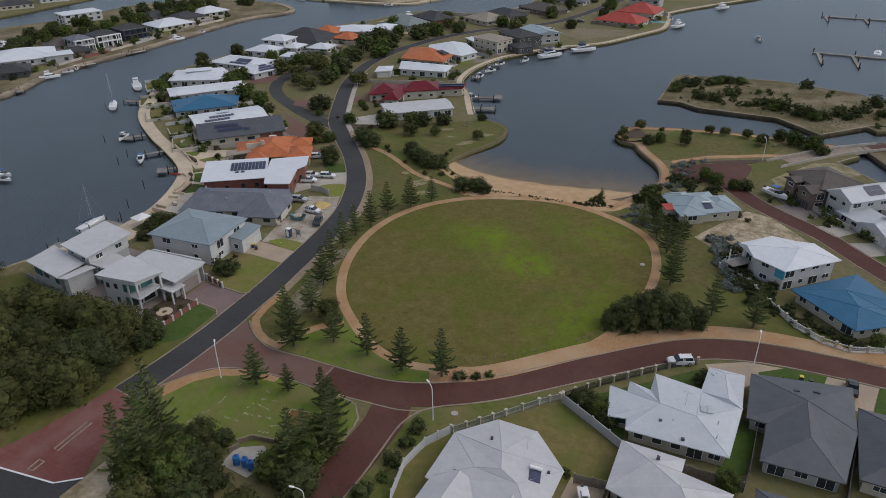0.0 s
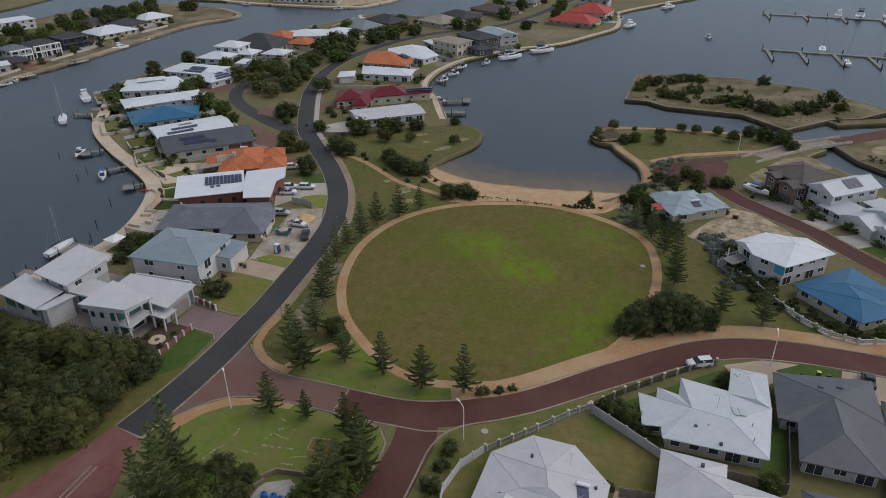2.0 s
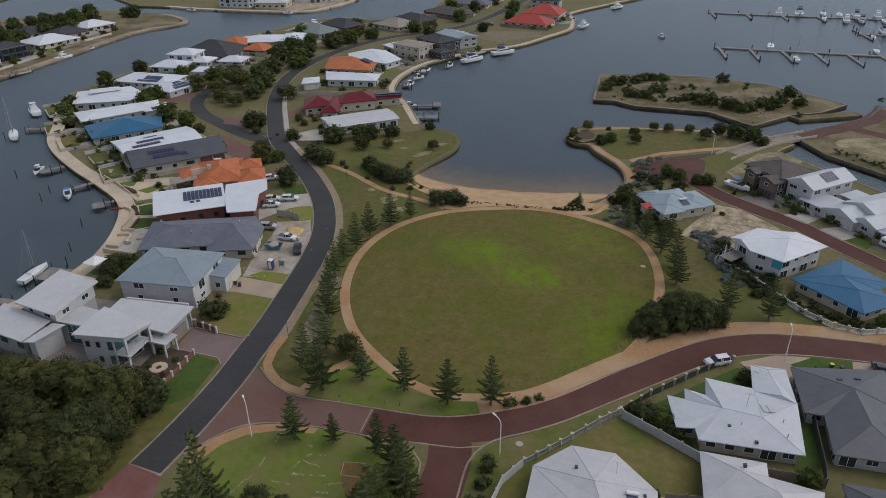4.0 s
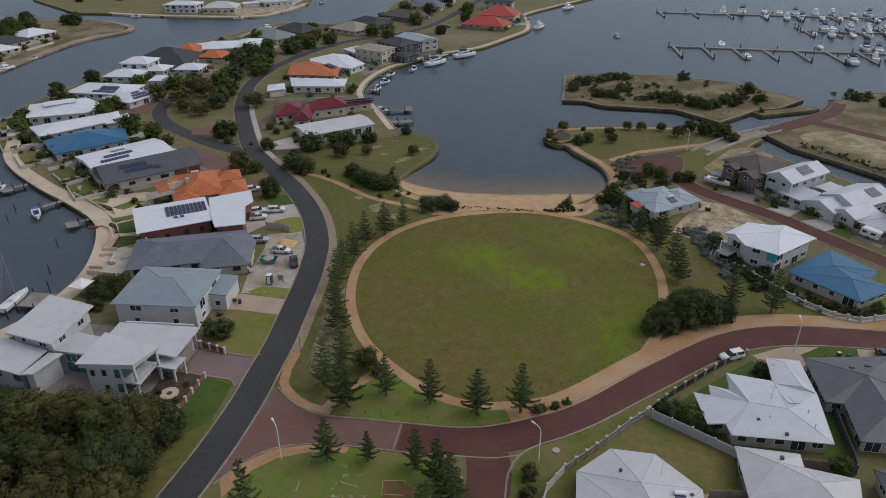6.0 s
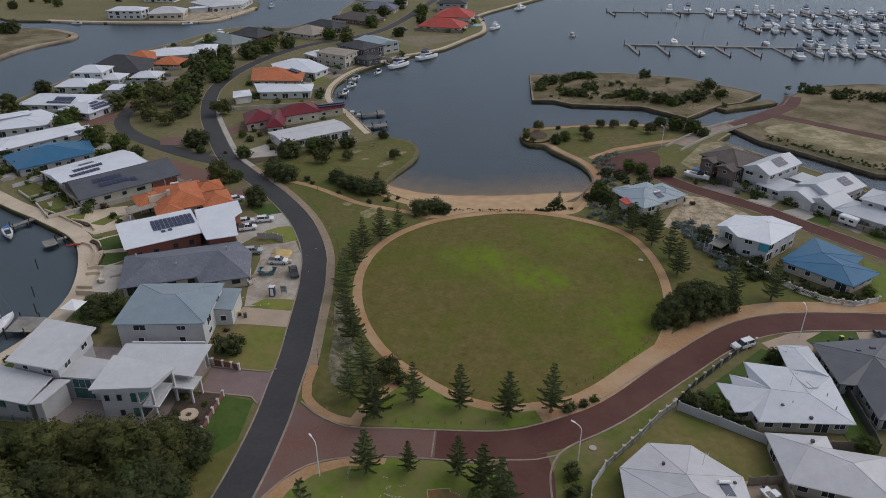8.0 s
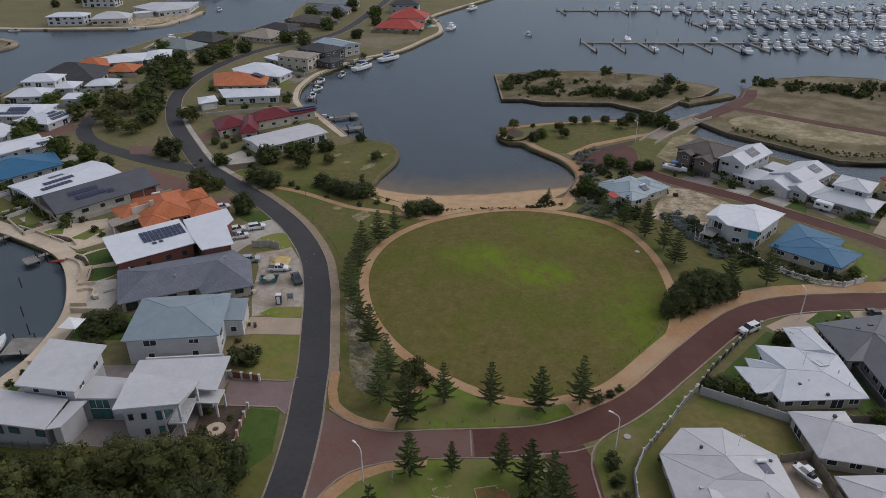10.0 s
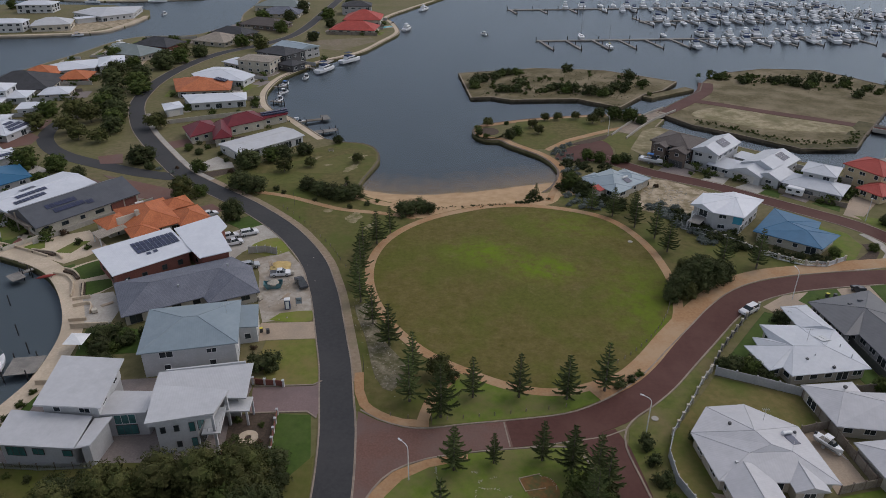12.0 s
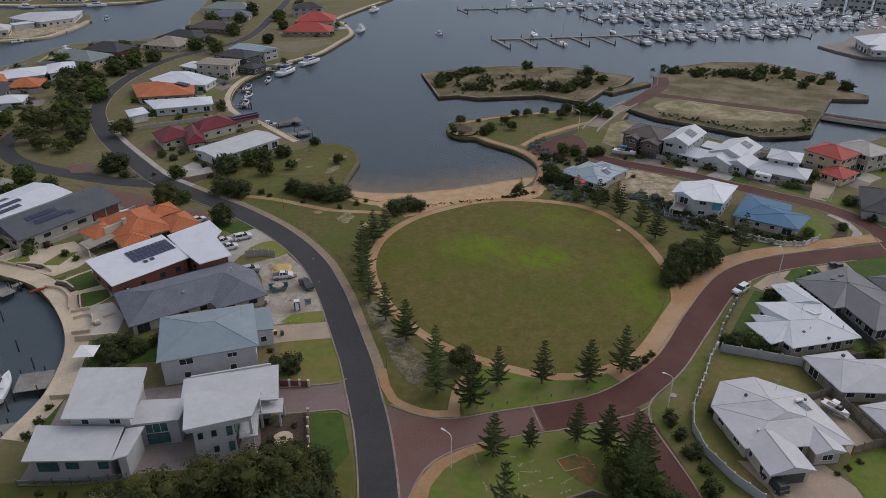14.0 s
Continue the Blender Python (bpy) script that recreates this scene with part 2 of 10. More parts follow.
M = dict(
    silt=surface("dark_silt", (0.13, 0.15, 0.154), (0.152, 0.173, 0.177), 0.05, 0.01),
    water=water_material(),
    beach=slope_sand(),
    oval=oval_grass(),
    dry=surface("dry_grass", (0.11, 0.095, 0.038), (0.178, 0.148, 0.074), 0.6, 0.06, 0.95, (0.105, 0.106, 0.03), 0.4, 0.5, 0.06),
    verge=surface("verge_grass", (0.074, 0.07, 0.014), (0.142, 0.114, 0.04), 0.6, 0.07, 0.95, (0.078, 0.094, 0.012), 0.6, 0.5, 0.06),
    lawn=surface("garden_lawn", (0.084, 0.128, 0.011), (0.13, 0.17, 0.02), 0.7, 0.16, 0.95, (0.165, 0.14, 0.055), 0.45, 0.5, 0.05),
    barelot=surface("bare_brown_lot", (0.15, 0.118, 0.08), (0.235, 0.19, 0.135), 0.7, 0.08, 0.95, (0.13, 0.115, 0.05), 0.5, 0.5, 0.08),
    greenverge=surface("green_verge", (0.07, 0.092, 0.013), (0.12, 0.128, 0.026), 0.6, 0.12, 0.95, (0.17, 0.13, 0.06), 0.5, 0.5, 0.05),
    frontlawn=surface("front_lawn", (0.105, 0.125, 0.016), (0.16, 0.162, 0.034), 0.7, 0.14, 0.95, (0.19, 0.145, 0.055), 0.5, 0.5, 0.05),
    stony=surface("stony_soil", (0.085, 0.07, 0.036), (0.26, 0.22, 0.155), 1.1, 0.35, 0.95, (0.07, 0.068, 0.022), 0.6, 0.6, 0.08),
    midlawn=surface("olive_lawn", (0.07, 0.084, 0.012), (0.118, 0.116, 0.028), 0.6, 0.09, 0.95, (0.13, 0.11, 0.035), 0.5, 0.5, 0.05),
    fresh=surface("fresh_lawn", (0.125, 0.165, 0.014), (0.175, 0.2, 0.03), 0.7, 0.2, 0.95, (0.2, 0.165, 0.06), 0.4, 0.5, 0.05),
    drylawn=surface("half_dry_lawn", (0.12, 0.105, 0.026), (0.18, 0.14, 0.052), 0.7, 0.11, 0.95, (0.085, 0.108, 0.016), 0.55, 0.5, 0.05),
    lush=surface("watered_lawn", (0.032, 0.063, 0.006), (0.053, 0.094, 0.01), 0.9, 0.2, 0.95, (0.07, 0.1, 0.02), 0.35, 0.5, 0.05),
    sandlot=surface("bare_sand", (0.32, 0.255, 0.17), (0.5, 0.41, 0.3), 0.9, 0.3, 0.95, (0.19, 0.15, 0.08), 0.6, 0.4, 0.06),
    drysand=surface("worn_sand", (0.17, 0.14, 0.07), (0.33, 0.27, 0.17), 0.9, 0.5, 0.95, (0.12, 0.115, 0.035), 0.6, 0.4, 0.05),
    path=surface("orange_gravel", (0.29, 0.16, 0.075), (0.38, 0.22, 0.11), 2.0, 0.1, 0.95, (0.4, 0.28, 0.17), 0.5),
    trodden=surface("trodden_gravel", (0.23, 0.165, 0.11), (0.32, 0.245, 0.175), 1.2, 0.12, 0.95, (0.2, 0.165, 0.1), 0.5),
    scrubland=surface("scrubland", (0.072, 0.06, 0.022), (0.125, 0.1, 0.044), 0.9, 0.07, 0.95, (0.215, 0.172, 0.105), 0.55, 0.6, 0.1),
    strawfield=surface("straw_field", (0.19, 0.158, 0.078), (0.38, 0.32, 0.21), 0.4, 0.11, 0.95, (0.12, 0.105, 0.042), 0.5, 0.6, 0.1),
    apron=surface("worn_red_asphalt", (0.138, 0.042, 0.036), (0.175, 0.06, 0.05), 1.5, 0.1, 0.85, (0.2, 0.105, 0.092), 0.5, 0.2, 0.01),
    mulch=surface("bark_mulch", (0.045, 0.032, 0.022), (0.1, 0.07, 0.05), 2.5, 0.3, 0.95, bump=0.7),
    asphalt=surface("asphalt", (0.03, 0.03, 0.032), (0.043, 0.043, 0.044), 1.5, 0.06, 0.85, (0.052, 0.05, 0.05), 0.4, 0.2, 0.01),
    red=surface("red_asphalt", (0.066, 0.022, 0.016), (0.086, 0.03, 0.022), 1.5, 0.08, 0.85, (0.104, 0.046, 0.035), 0.4, 0.2, 0.01),
    redpave=surface("faded_red_pavers", (0.125, 0.06, 0.044), (0.168, 0.088, 0.068), 3.0, 0.07, 0.85, (0.145, 0.096, 0.082), 0.5, 0.3, 0.01),
    pave=surface("grey_pavers", (0.2, 0.165, 0.15), (0.27, 0.225, 0.205), 3.0, 0.2, 0.85, (0.16, 0.135, 0.125), 0.4),
    pinkpave=surface("pinkish_pavers", (0.17, 0.115, 0.11), (0.22, 0.155, 0.148), 3.0, 0.2, 0.85, (0.15, 0.11, 0.105), 0.4),
    tanpave=surface("tan_pavers", (0.33, 0.25, 0.18), (0.43, 0.335, 0.245), 3.0, 0.15, 0.85, (0.27, 0.22, 0.17), 0.4),
    dusty=surface("dusty_concrete", (0.31, 0.27, 0.225), (0.43, 0.385, 0.325), 0.9, 0.22, 0.9, (0.24, 0.19, 0.135), 0.5),
    concrete=surface("concrete", (0.35, 0.32, 0.28), (0.45, 0.42, 0.37), 2.0, 0.2, 0.85, (0.27, 0.25, 0.22), 0.4),
    kerb=surface("kerb_concrete", (0.24, 0.19, 0.145), (0.33, 0.27, 0.21), 2.0, 0.2, 0.85, (0.15, 0.12, 0.1), 0.4),
    quay=surface("limestone_quay", (0.2, 0.16, 0.11), (0.36, 0.29, 0.2), 0.9, 0.08, 0.9, (0.16, 0.13, 0.1), 0.5, 0.6, 0.08),
    darkquay=surface("weathered_canal_wall", (0.11, 0.085, 0.058), (0.2, 0.155, 0.108), 0.9, 0.08, 0.9, (0.08, 0.07, 0.055), 0.5, 0.6, 0.08),
    scrubedge=surface("scrub_edge", (0.036, 0.038, 0.011), (0.082, 0.07, 0.026), 0.7, 0.12, 0.95, (0.13, 0.105, 0.05), 0.4, 0.8, 0.15),
    rocky=surface("tan_stone_edge", (0.27, 0.21, 0.15), (0.4, 0.32, 0.23), 0.8, 0.1, 0.9, (0.16, 0.125, 0.09), 0.55, 0.6, 0.08),
    prom=surface("promenade_paving", (0.46, 0.37, 0.27), (0.58, 0.48, 0.36), 2.0, 0.12, 0.85, (0.36, 0.29, 0.21), 0.4),
    render=surface("cream_render", (0.41, 0.37, 0.305), (0.49, 0.45, 0.375), 3.0, 0.4, 0.85, (0.28, 0.25, 0.21), 0.3, 0.15, vary=0.12),
    sandwall=surface("sand_yellow_render", (0.5, 0.4, 0.25), (0.58, 0.47, 0.31), 3.0, 0.4, 0.85, (0.42, 0.33, 0.2), 0.3, 0.15),
    white=surface("white_render", (0.45, 0.455, 0.46), (0.53, 0.53, 0.535), 3.0, 0.3, 0.8, (0.38, 0.38, 0.38), 0.3, 0.15),
    greywall=surface("grey_render", (0.33, 0.33, 0.33), (0.4, 0.4, 0.39), 3.0, 0.3, 0.85, (0.28, 0.28, 0.28), 0.3, 0.15),
    brick=surface("red_brick", (0.17, 0.06, 0.045), (0.25, 0.1, 0.075), 6.0, 0.4, 0.9, (0.14, 0.06, 0.05), 0.4),
    brown=surface("brown_brick", (0.1, 0.075, 0.06), (0.16, 0.12, 0.1), 6.0, 0.4, 0.9, (0.2, 0.16, 0.13), 0.3),
    cyan=surface("turquoise_cladding", (0.04, 0.25, 0.36), (0.06, 0.31, 0.43), 2.0, 0.3, 0.6),
    timber=surface("weathered_timber", (0.13, 0.1, 0.075), (0.22, 0.18, 0.14), 3.0, 0.3, 0.85, (0.28, 0.25, 0.21), 0.4),
    deck=surface("grey_deck", (0.2, 0.185, 0.165), (0.3, 0.28, 0.25), 3.0, 0.3, 0.85, (0.14, 0.13, 0.12), 0.4),
    pile=surface("dark_pile", (0.028, 0.026, 0.026), (0.05, 0.046, 0.044), 3.0, 0.4, 0.8),
    r_white=ribbed("white_roof_sheet", (0.54, 0.56, 0.6), (0.62, 0.635, 0.67)),
    r_grey=ribbed("pale_grey_roof_sheet", (0.42, 0.42, 0.43), (0.5, 0.5, 0.51)),
    r_offwhite=ribbed("off_white_roof_sheet", (0.42, 0.44, 0.475), (0.49, 0.507, 0.535)),
    r_offgrey=ribbed("mid_grey_roof_sheet", (0.41, 0.405, 0.42), (0.48, 0.475, 0.49)),
    r_blue=ribbed("blue_roof_sheet", (0.025, 0.105, 0.198), (0.035, 0.13, 0.236), spec=0.2),
    r_pale=ribbed("pale_blue_roof_sheet", (0.22, 0.28, 0.315), (0.29, 0.35, 0.385)),
    r_bluegrey=ribbed("blue_grey_roof_sheet", (0.185, 0.232, 0.262), (0.225, 0.275, 0.305)),
    r_dark=ribbed("charcoal_roof_sheet", (0.06, 0.064, 0.075), (0.085, 0.09, 0.102)),
    r_slate=ribbed("slate_tiles", (0.125, 0.134, 0.165), (0.175, 0.184, 0.22), tile=True, rough=0.7),
    r_char=ribbed("charcoal_tiles", (0.035, 0.035, 0.038), (0.06, 0.06, 0.065), tile=True, rough=0.7),
    r_orange=ribbed("terracotta_tiles", (0.41, 0.115, 0.042), (0.55, 0.175, 0.066), tile=True, rough=0.75),
    r_maroon=ribbed("maroon_roof_sheet", (0.11, 0.008, 0.015), (0.145, 0.014, 0.022), spec=0.2),
    r_red=ribbed("red_roof_tiles", (0.36, 0.05, 0.036), (0.46, 0.075, 0.055), tile=True, rough=0.7),
    r_brown=ribbed("brown_roof_tiles", (0.085, 0.068, 0.06), (0.125, 0.105, 0.095), tile=True, rough=0.75),
    r_tan=ribbed("tan_roof_tiles", (0.27, 0.23, 0.185), (0.36, 0.31, 0.25), tile=True, rough=0.75),
    r_cream=ribbed("cream_roof_tiles", (0.4, 0.37, 0.34), (0.49, 0.46, 0.42), tile=True, rough=0.7),
    r_green=ribbed("grey_green_roof_sheet", (0.15, 0.18, 0.17), (0.2, 0.23, 0.22)),
    trim=surface("white_trim", (0.62, 0.62, 0.62), (0.7, 0.7, 0.7), 2.0, 0.5, 0.6),
    dtrim=surface("dark_trim", (0.05, 0.05, 0.053), (0.075, 0.075, 0.078), 2.0, 0.5, 0.5),
    pane=glassy("window_glass", (0.02, 0.026, 0.03)),
    teal=glassy("teal_glass", (0.03, 0.1, 0.1)),
    pv=glassy("solar_cells", (0.015, 0.019, 0.045), 0.3),
    steel=surface("galvanised_steel", (0.4, 0.41, 0.42), (0.5, 0.51, 0.52), 4.0, 0.5, 0.45, metal=0.6),
    garage=surface("garage_door_paint", (0.46, 0.44, 0.41), (0.54, 0.52, 0.48), 2.0, 0.4, 0.6, vary=0.25),
    gel=surface("white_gelcoat", (0.62, 0.63, 0.64), (0.72, 0.72, 0.73), 1.0, 0.4, 0.3, (0.55, 0.55, 0.55), 0.3),
    navy=surface("navy_canvas", (0.02, 0.035, 0.09), (0.035, 0.06, 0.13), 3.0, 0.5, 0.8),
    bluetarp=surface("blue_plastic", (0.02, 0.12, 0.36), (0.035, 0.17, 0.45), 2.0, 0.5, 0.5),
    yellow=surface("yellow_paint", (0.55, 0.48, 0.05), (0.65, 0.56, 0.08), 2.0, 0.5, 0.6),
    carwhite=surface("white_car_paint", (0.6, 0.6, 0.61), (0.66, 0.66, 0.67), 1.0, 0.5, 0.25),
    carsilver=surface("silver_car_paint", (0.4, 0.41, 0.42), (0.46, 0.47, 0.48), 1.0, 0.5, 0.3, metal=0.4),
    cardark=surface("dark_car_paint", (0.03, 0.032, 0.036), (0.045, 0.048, 0.052), 1.0, 0.5, 0.25),
    rubber=surface("tyre_rubber", (0.015, 0.015, 0.016), (0.025, 0.025, 0.026), 8.0, 1.0, 0.8),
    bark=surface("tree_bark", (0.085, 0.07, 0.055), (0.15, 0.125, 0.1), 4.0, 0.5, 0.95, bump=0.8),
    pine=leafy("pine_needles", (0.048, 0.072, 0.024), (0.108, 0.134, 0.046), (0.105, 0.112, 0.046)),
    gum=leafy("olive_foliage", (0.03, 0.042, 0.012), (0.08, 0.088, 0.027), (0.09, 0.083, 0.032)),
    green=leafy("green_foliage", (0.03, 0.052, 0.012), (0.07, 0.096, 0.022), (0.076, 0.086, 0.026)),
    dusk=leafy("dark_foliage", (0.024, 0.036, 0.013), (0.06, 0.074, 0.026), (0.068, 0.07, 0.03)),
    sage=leafy("silver_foliage", (0.13, 0.15, 0.135), (0.25, 0.27, 0.25), (0.1, 0.12, 0.095)),
    straw=leafy("dry_tussock", (0.13, 0.115, 0.06), (0.22, 0.19, 0.11), (0.09, 0.095, 0.045)),
    rust=leafy("reddish_foliage", (0.05, 0.03, 0.018), (0.09, 0.05, 0.03), (0.06, 0.05, 0.03)),
    rock=surface("limestone_rock", (0.26, 0.24, 0.2), (0.42, 0.38, 0.32), 3.0, 0.4, 0.9, bump=0.7),
)

# ---------------------------------------------------------------- building tools
def mesh_of(bm, material, name="mesh", uv=False, smooth=False):
    bmesh.ops.recalc_face_normals(bm, faces=bm.faces)
    if uv:
        lay = bm.loops.layers.uv.new("UVMap")
        for f in bm.faces:
            nrm = f.normal
            u = Vector((0, 0, 1)).cross(nrm)
            u = u.normalized() if u.length > 0.02 else Vector((1, 0, 0))
            v = nrm.cross(u)
            for lp in f.loops:
                lp[lay].uv = (lp.vert.co.dot(u), lp.vert.co.dot(v))
    me = bpy.data.meshes.new(name)
    bm.to_mesh(me)
    bm.free()
    me.materials.append(material)
    if smooth:
        for p in me.polygons:
            p.use_smooth = True
    return me


def part(name, bm, material, parent, label="", uv=False, smooth=False, at=None):
    """One mesh under a thing or a part; bm may also be a mesh to share."""
    ob = new(name, bm if isinstance(bm, bpy.types.Mesh) else mesh_of(bm, material, name, uv, smooth))
    ob.parent = parent
    if at is not None:
        ob.matrix_basis = at
    return tagged(ob, label) if label else ob


def thing(name, m, label, category, group="", kind=""):
    ob = new(name)
    ob.empty_display_size = 0.3
    ob.matrix_basis = m
    return tagged(ob, label, category, group, kind)


def solid(name, bm, material, label, category, kind="structure", uv=False, smooth=False):
    return tagged(new(name, mesh_of(bm, material, name, uv, smooth)), label, category, "", kind)


def box(bm, x, y, z, sx, sy, sz, rz=0.0, bevel=0.0):
    """A box with its centre at x, y and its foot at z."""
    r = bmesh.ops.create_cube(bm, size=1, matrix=pose(x, y, z + sz / 2, 0, 0, rz) @ Matrix.Diagonal((sx, sy, sz, 1)))
    if bevel:
        es = list({e for v in r["verts"] for e in v.link_edges})
        bmesh.ops.bevel(bm, geom=es, offset=bevel, segments=1, affect="EDGES")


def rod(bm, a, b, ra, rb=None, sides=6):
    a, b = Vector(a), Vector(b)
    rb = ra if rb is None else rb
    m = Matrix.Translation((a + b) / 2) @ (b - a).to_track_quat("Z", "Y").to_matrix().to_4x4()
    bmesh.ops.create_cone(bm, cap_ends=True, segments=sides, radius1=ra, radius2=rb, depth=(b - a).length, matrix=m)


def smooth_line(pts, step=2.0, closed=False):
    """Catmull-Rom through the points."""
    p = [Vector((x, y)) for x, y in pts]
    n, out = len(p), []
    for i in range(n if closed else n - 1):
        if closed:
            a, b, c, d = p[i - 1], p[i], p[(i + 1) % n], p[(i + 2) % n]
        else:
            a, b, c, d = p[max(i - 1, 0)], p[i], p[i + 1], p[min(i + 2, n - 1)]
        k = max(1, int((c - b).length / step))
        for j in range(k):
            t = j / k
            out.append(0.5 * ((2 * b) + (c - a) * t + (2 * a - 5 * b + 4 * c - d) * t * t + (3 * b - a - 3 * c + d) * t ** 3))
    if not closed:
        out.append(p[-1])
    return out


def sideways(line, closed=False):
    n, out = len(line), []
    for i, q in enumerate(line):
        a = line[i - 1] if (closed or i) else q
        b = line[(i + 1) % n] if (closed or i < n - 1) else q
        d = (b - a).normalized()
        out.append(Vector((-d.y, d.x)))
    return out


def strip(bm, line, left, right, z, deep=0.3, closed=False):
    """A slab along a line, from left to right of it (metres, left positive), top at z."""
    side = sideways(line, closed)
    rows = []
    for q, s in zip(line, side):
        a, b = q + s * left, q + s * right
        rows.append([bm.verts.new(c) for c in ((a.x, a.y, z), (b.x, b.y, z), (b.x, b.y, z - deep), (a.x, a.y, z - deep))])
    k = len(rows)
    for i in range(k if closed else k - 1):
        r, s = rows[i], rows[(i + 1) % k]
        for j in range(4):
            bm.faces.new((r[j], r[(j + 1) % 4], s[(j + 1) % 4], s[j]))
    if not closed:
        bm.faces.new(rows[0])
        bm.faces.new(rows[-1])


def plate(bm, pts, z, deep=0.3, skirt=0.0):
    """A flat slab with the given outline; a skirt makes its sides slope outwards."""
    top = [bm.verts.new((x, y, z)) for x, y in pts]
    turn = 1 if sum(a[0] * b[1] - b[0] * a[1] for a, b in zip(pts, pts[1:] + pts[:1])) > 0 else -1
    side = sideways([Vector(p) for p in pts], True)
    low = [bm.verts.new((x - s.x * skirt * turn, y - s.y * skirt * turn, z - deep)) for (x, y), s in zip(pts, side)]
    bm.faces.new(top)
    for i in range(len(pts)):
        j = (i + 1) % len(pts)
        bm.faces.new((top[i], top[j], low[j], low[i]))


def slab(name, pts, z, material, label, category, deep=0.3, step=0, kind="structure", skirt=0.0):
    bm = bmesh.new()
    plate(bm, [(q[0], q[1]) for q in (smooth_line(pts, step, True) if step else pts)], z, deep, skirt)
    return solid(name, bm, material, label, category, kind)


def ribbon(name, pts, left, right, z, material, label, category, deep=0.3, step=2.0, closed=False, kind="structure"):
    bm = bmesh.new()
    strip(bm, smooth_line(pts, step, closed) if step else [Vector(q) for q in pts], left, right, z, deep, closed)
    return solid(name, bm, material, label, category, kind)


def lattice(bm, xs, zs, filled, half):
    """One connected upright panel with openings left out."""
    grid = {}

    def at(i, j, s):
        if (i, j, s) not in grid:
            grid[i, j, s] = bm.verts.new((xs[i], s * half, zs[j]))
        return grid[i, j, s]
    full = {(i, j) for i in range(len(xs) - 1) for j in range(len(zs) - 1) if filled(i, j)}
    for i, j in full:
        ring = ((i, j), (i + 1, j), (i + 1, j + 1), (i, j + 1))
        for s in (-1, 1):
            bm.faces.new([at(*c, s) for c in ring])
        for n, side in enumerate(((i, j - 1), (i + 1, j), (i, j + 1), (i - 1, j))):
            if side not in full:
                a, b = ring[n], ring[(n + 1) % 4]
                bm.faces.new((at(*a, -1), at(*b, -1), at(*b, 1), at(*a, 1)))

# ---------------------------------------------------------------- ground, water, land
SEA = -0.9
bm = bmesh.new()
plate(bm, [(-2500, -2500), (2500, -2500), (2500, 2500), (-2500, 2500)], -1.9, 1.0)
solid("ground", bm, M["silt"], "dark silty canal bed reaching to the horizon", "ground")
bm = bmesh.new()
bm.faces.new([bm.verts.new((x, y, SEA)) for x, y in ((-2500, -2500), (2500, -2500), (2500, 2500), (-2500, 2500))])
solid("water", bm, M["water"], "dark grey rippled canal water under an overcast sky", "water")

WEST_QUAY = [(-130, -300), (-112, -140), (-101, -75), (-95.5, -47), (-93.2, -36.9), (-93.7, -29), (-95.4, -21), (-99.8, -12), (-107, -2),
             (-114.5, 4.5), (-129, 11.2), (-145, 17.5), (-164, 26.8), (-176.4, 35.6), (-185, 45.3), (-200, 60), (-213, 76)]
FAR_WEST_QUAY = [(-217, 100), (-219, 130), (-222, 160), (-222, 190), (-213, 226), (-207, 257), (-195, 272), (-170, 276), (-160, 298), (-154, 315),
                 (-160, 349), (-162, 388), (-168, 440), (-180, 520)]
EAST_QUAY = [(-5, 520), (-22, 440), (-33, 408), (-49, 373), (-62, 338), (-57, 320), (-51.5, 296), (-51.5, 282), (-56.7, 264), (-65, 237), (-73.6, 224),
             (-83.6, 212), (-90.3, 196), (-96.2, 179), (-97, 158), (-93.3, 141), (-87.6, 130), (-79, 121), (-70.6, 109), (-62.4, 97.5)]
WEST_GROYNE = [(-55.5, 94.2), (-48.6, 92.9), (-44, 88.8), (-41.9, 83.2), (-41.2, 76.5), (-42.4, 69), (-44.2, 60.5), (-44.8, 55.5), (-44.4, 51)]
BEACH_TOP = [(-43, 48.4), (-37, 44), (-25, 42.6), (-12.2, 43.9), (-2.5, 47.1), (7.4, 50.5)]
EAST_GROYNE = [(8.6, 52), (11.2, 55.6), (13.2, 60.4), (14.6, 65.6), (14.9, 69.6), (13.5, 76), (10.3, 82.5), (5, 88.4), (0.9, 93), (-1.5, 96.8), (-6, 97.4), (-9.8, 101.9), (-10.8, 107),
               (-9.2, 112.6), (-4, 116), (8, 121), (20, 124.5), (40, 128.5), (55, 129.5)]
CANAL_BANK = [(62, 122), (57, 113.5), (68.7, 102.2), (77.6, 95), (86.2, 86.8), (94, 79), (106.4, 73), (118, 74.4), (128, 80), (150, 92), (190, 108), (420, 160)]
west = smooth_line(WEST_QUAY + FAR_WEST_QUAY, 4)
east = smooth_line(EAST_QUAY + WEST_GROYNE, 3)
groyne = smooth_line(EAST_GROYNE, 1.5)
bm = bmesh.new()
plate(bm, [(q[0], q[1]) for q in west + east + [Vector(q) for q in BEACH_TOP] + groyne + [Vector(q) for q in CANAL_BANK] + [Vector((420, -300))]], 0.0, 3.4)
solid("land", bm, M["dry"], "sandy land with dry grass between the canals", "ground")

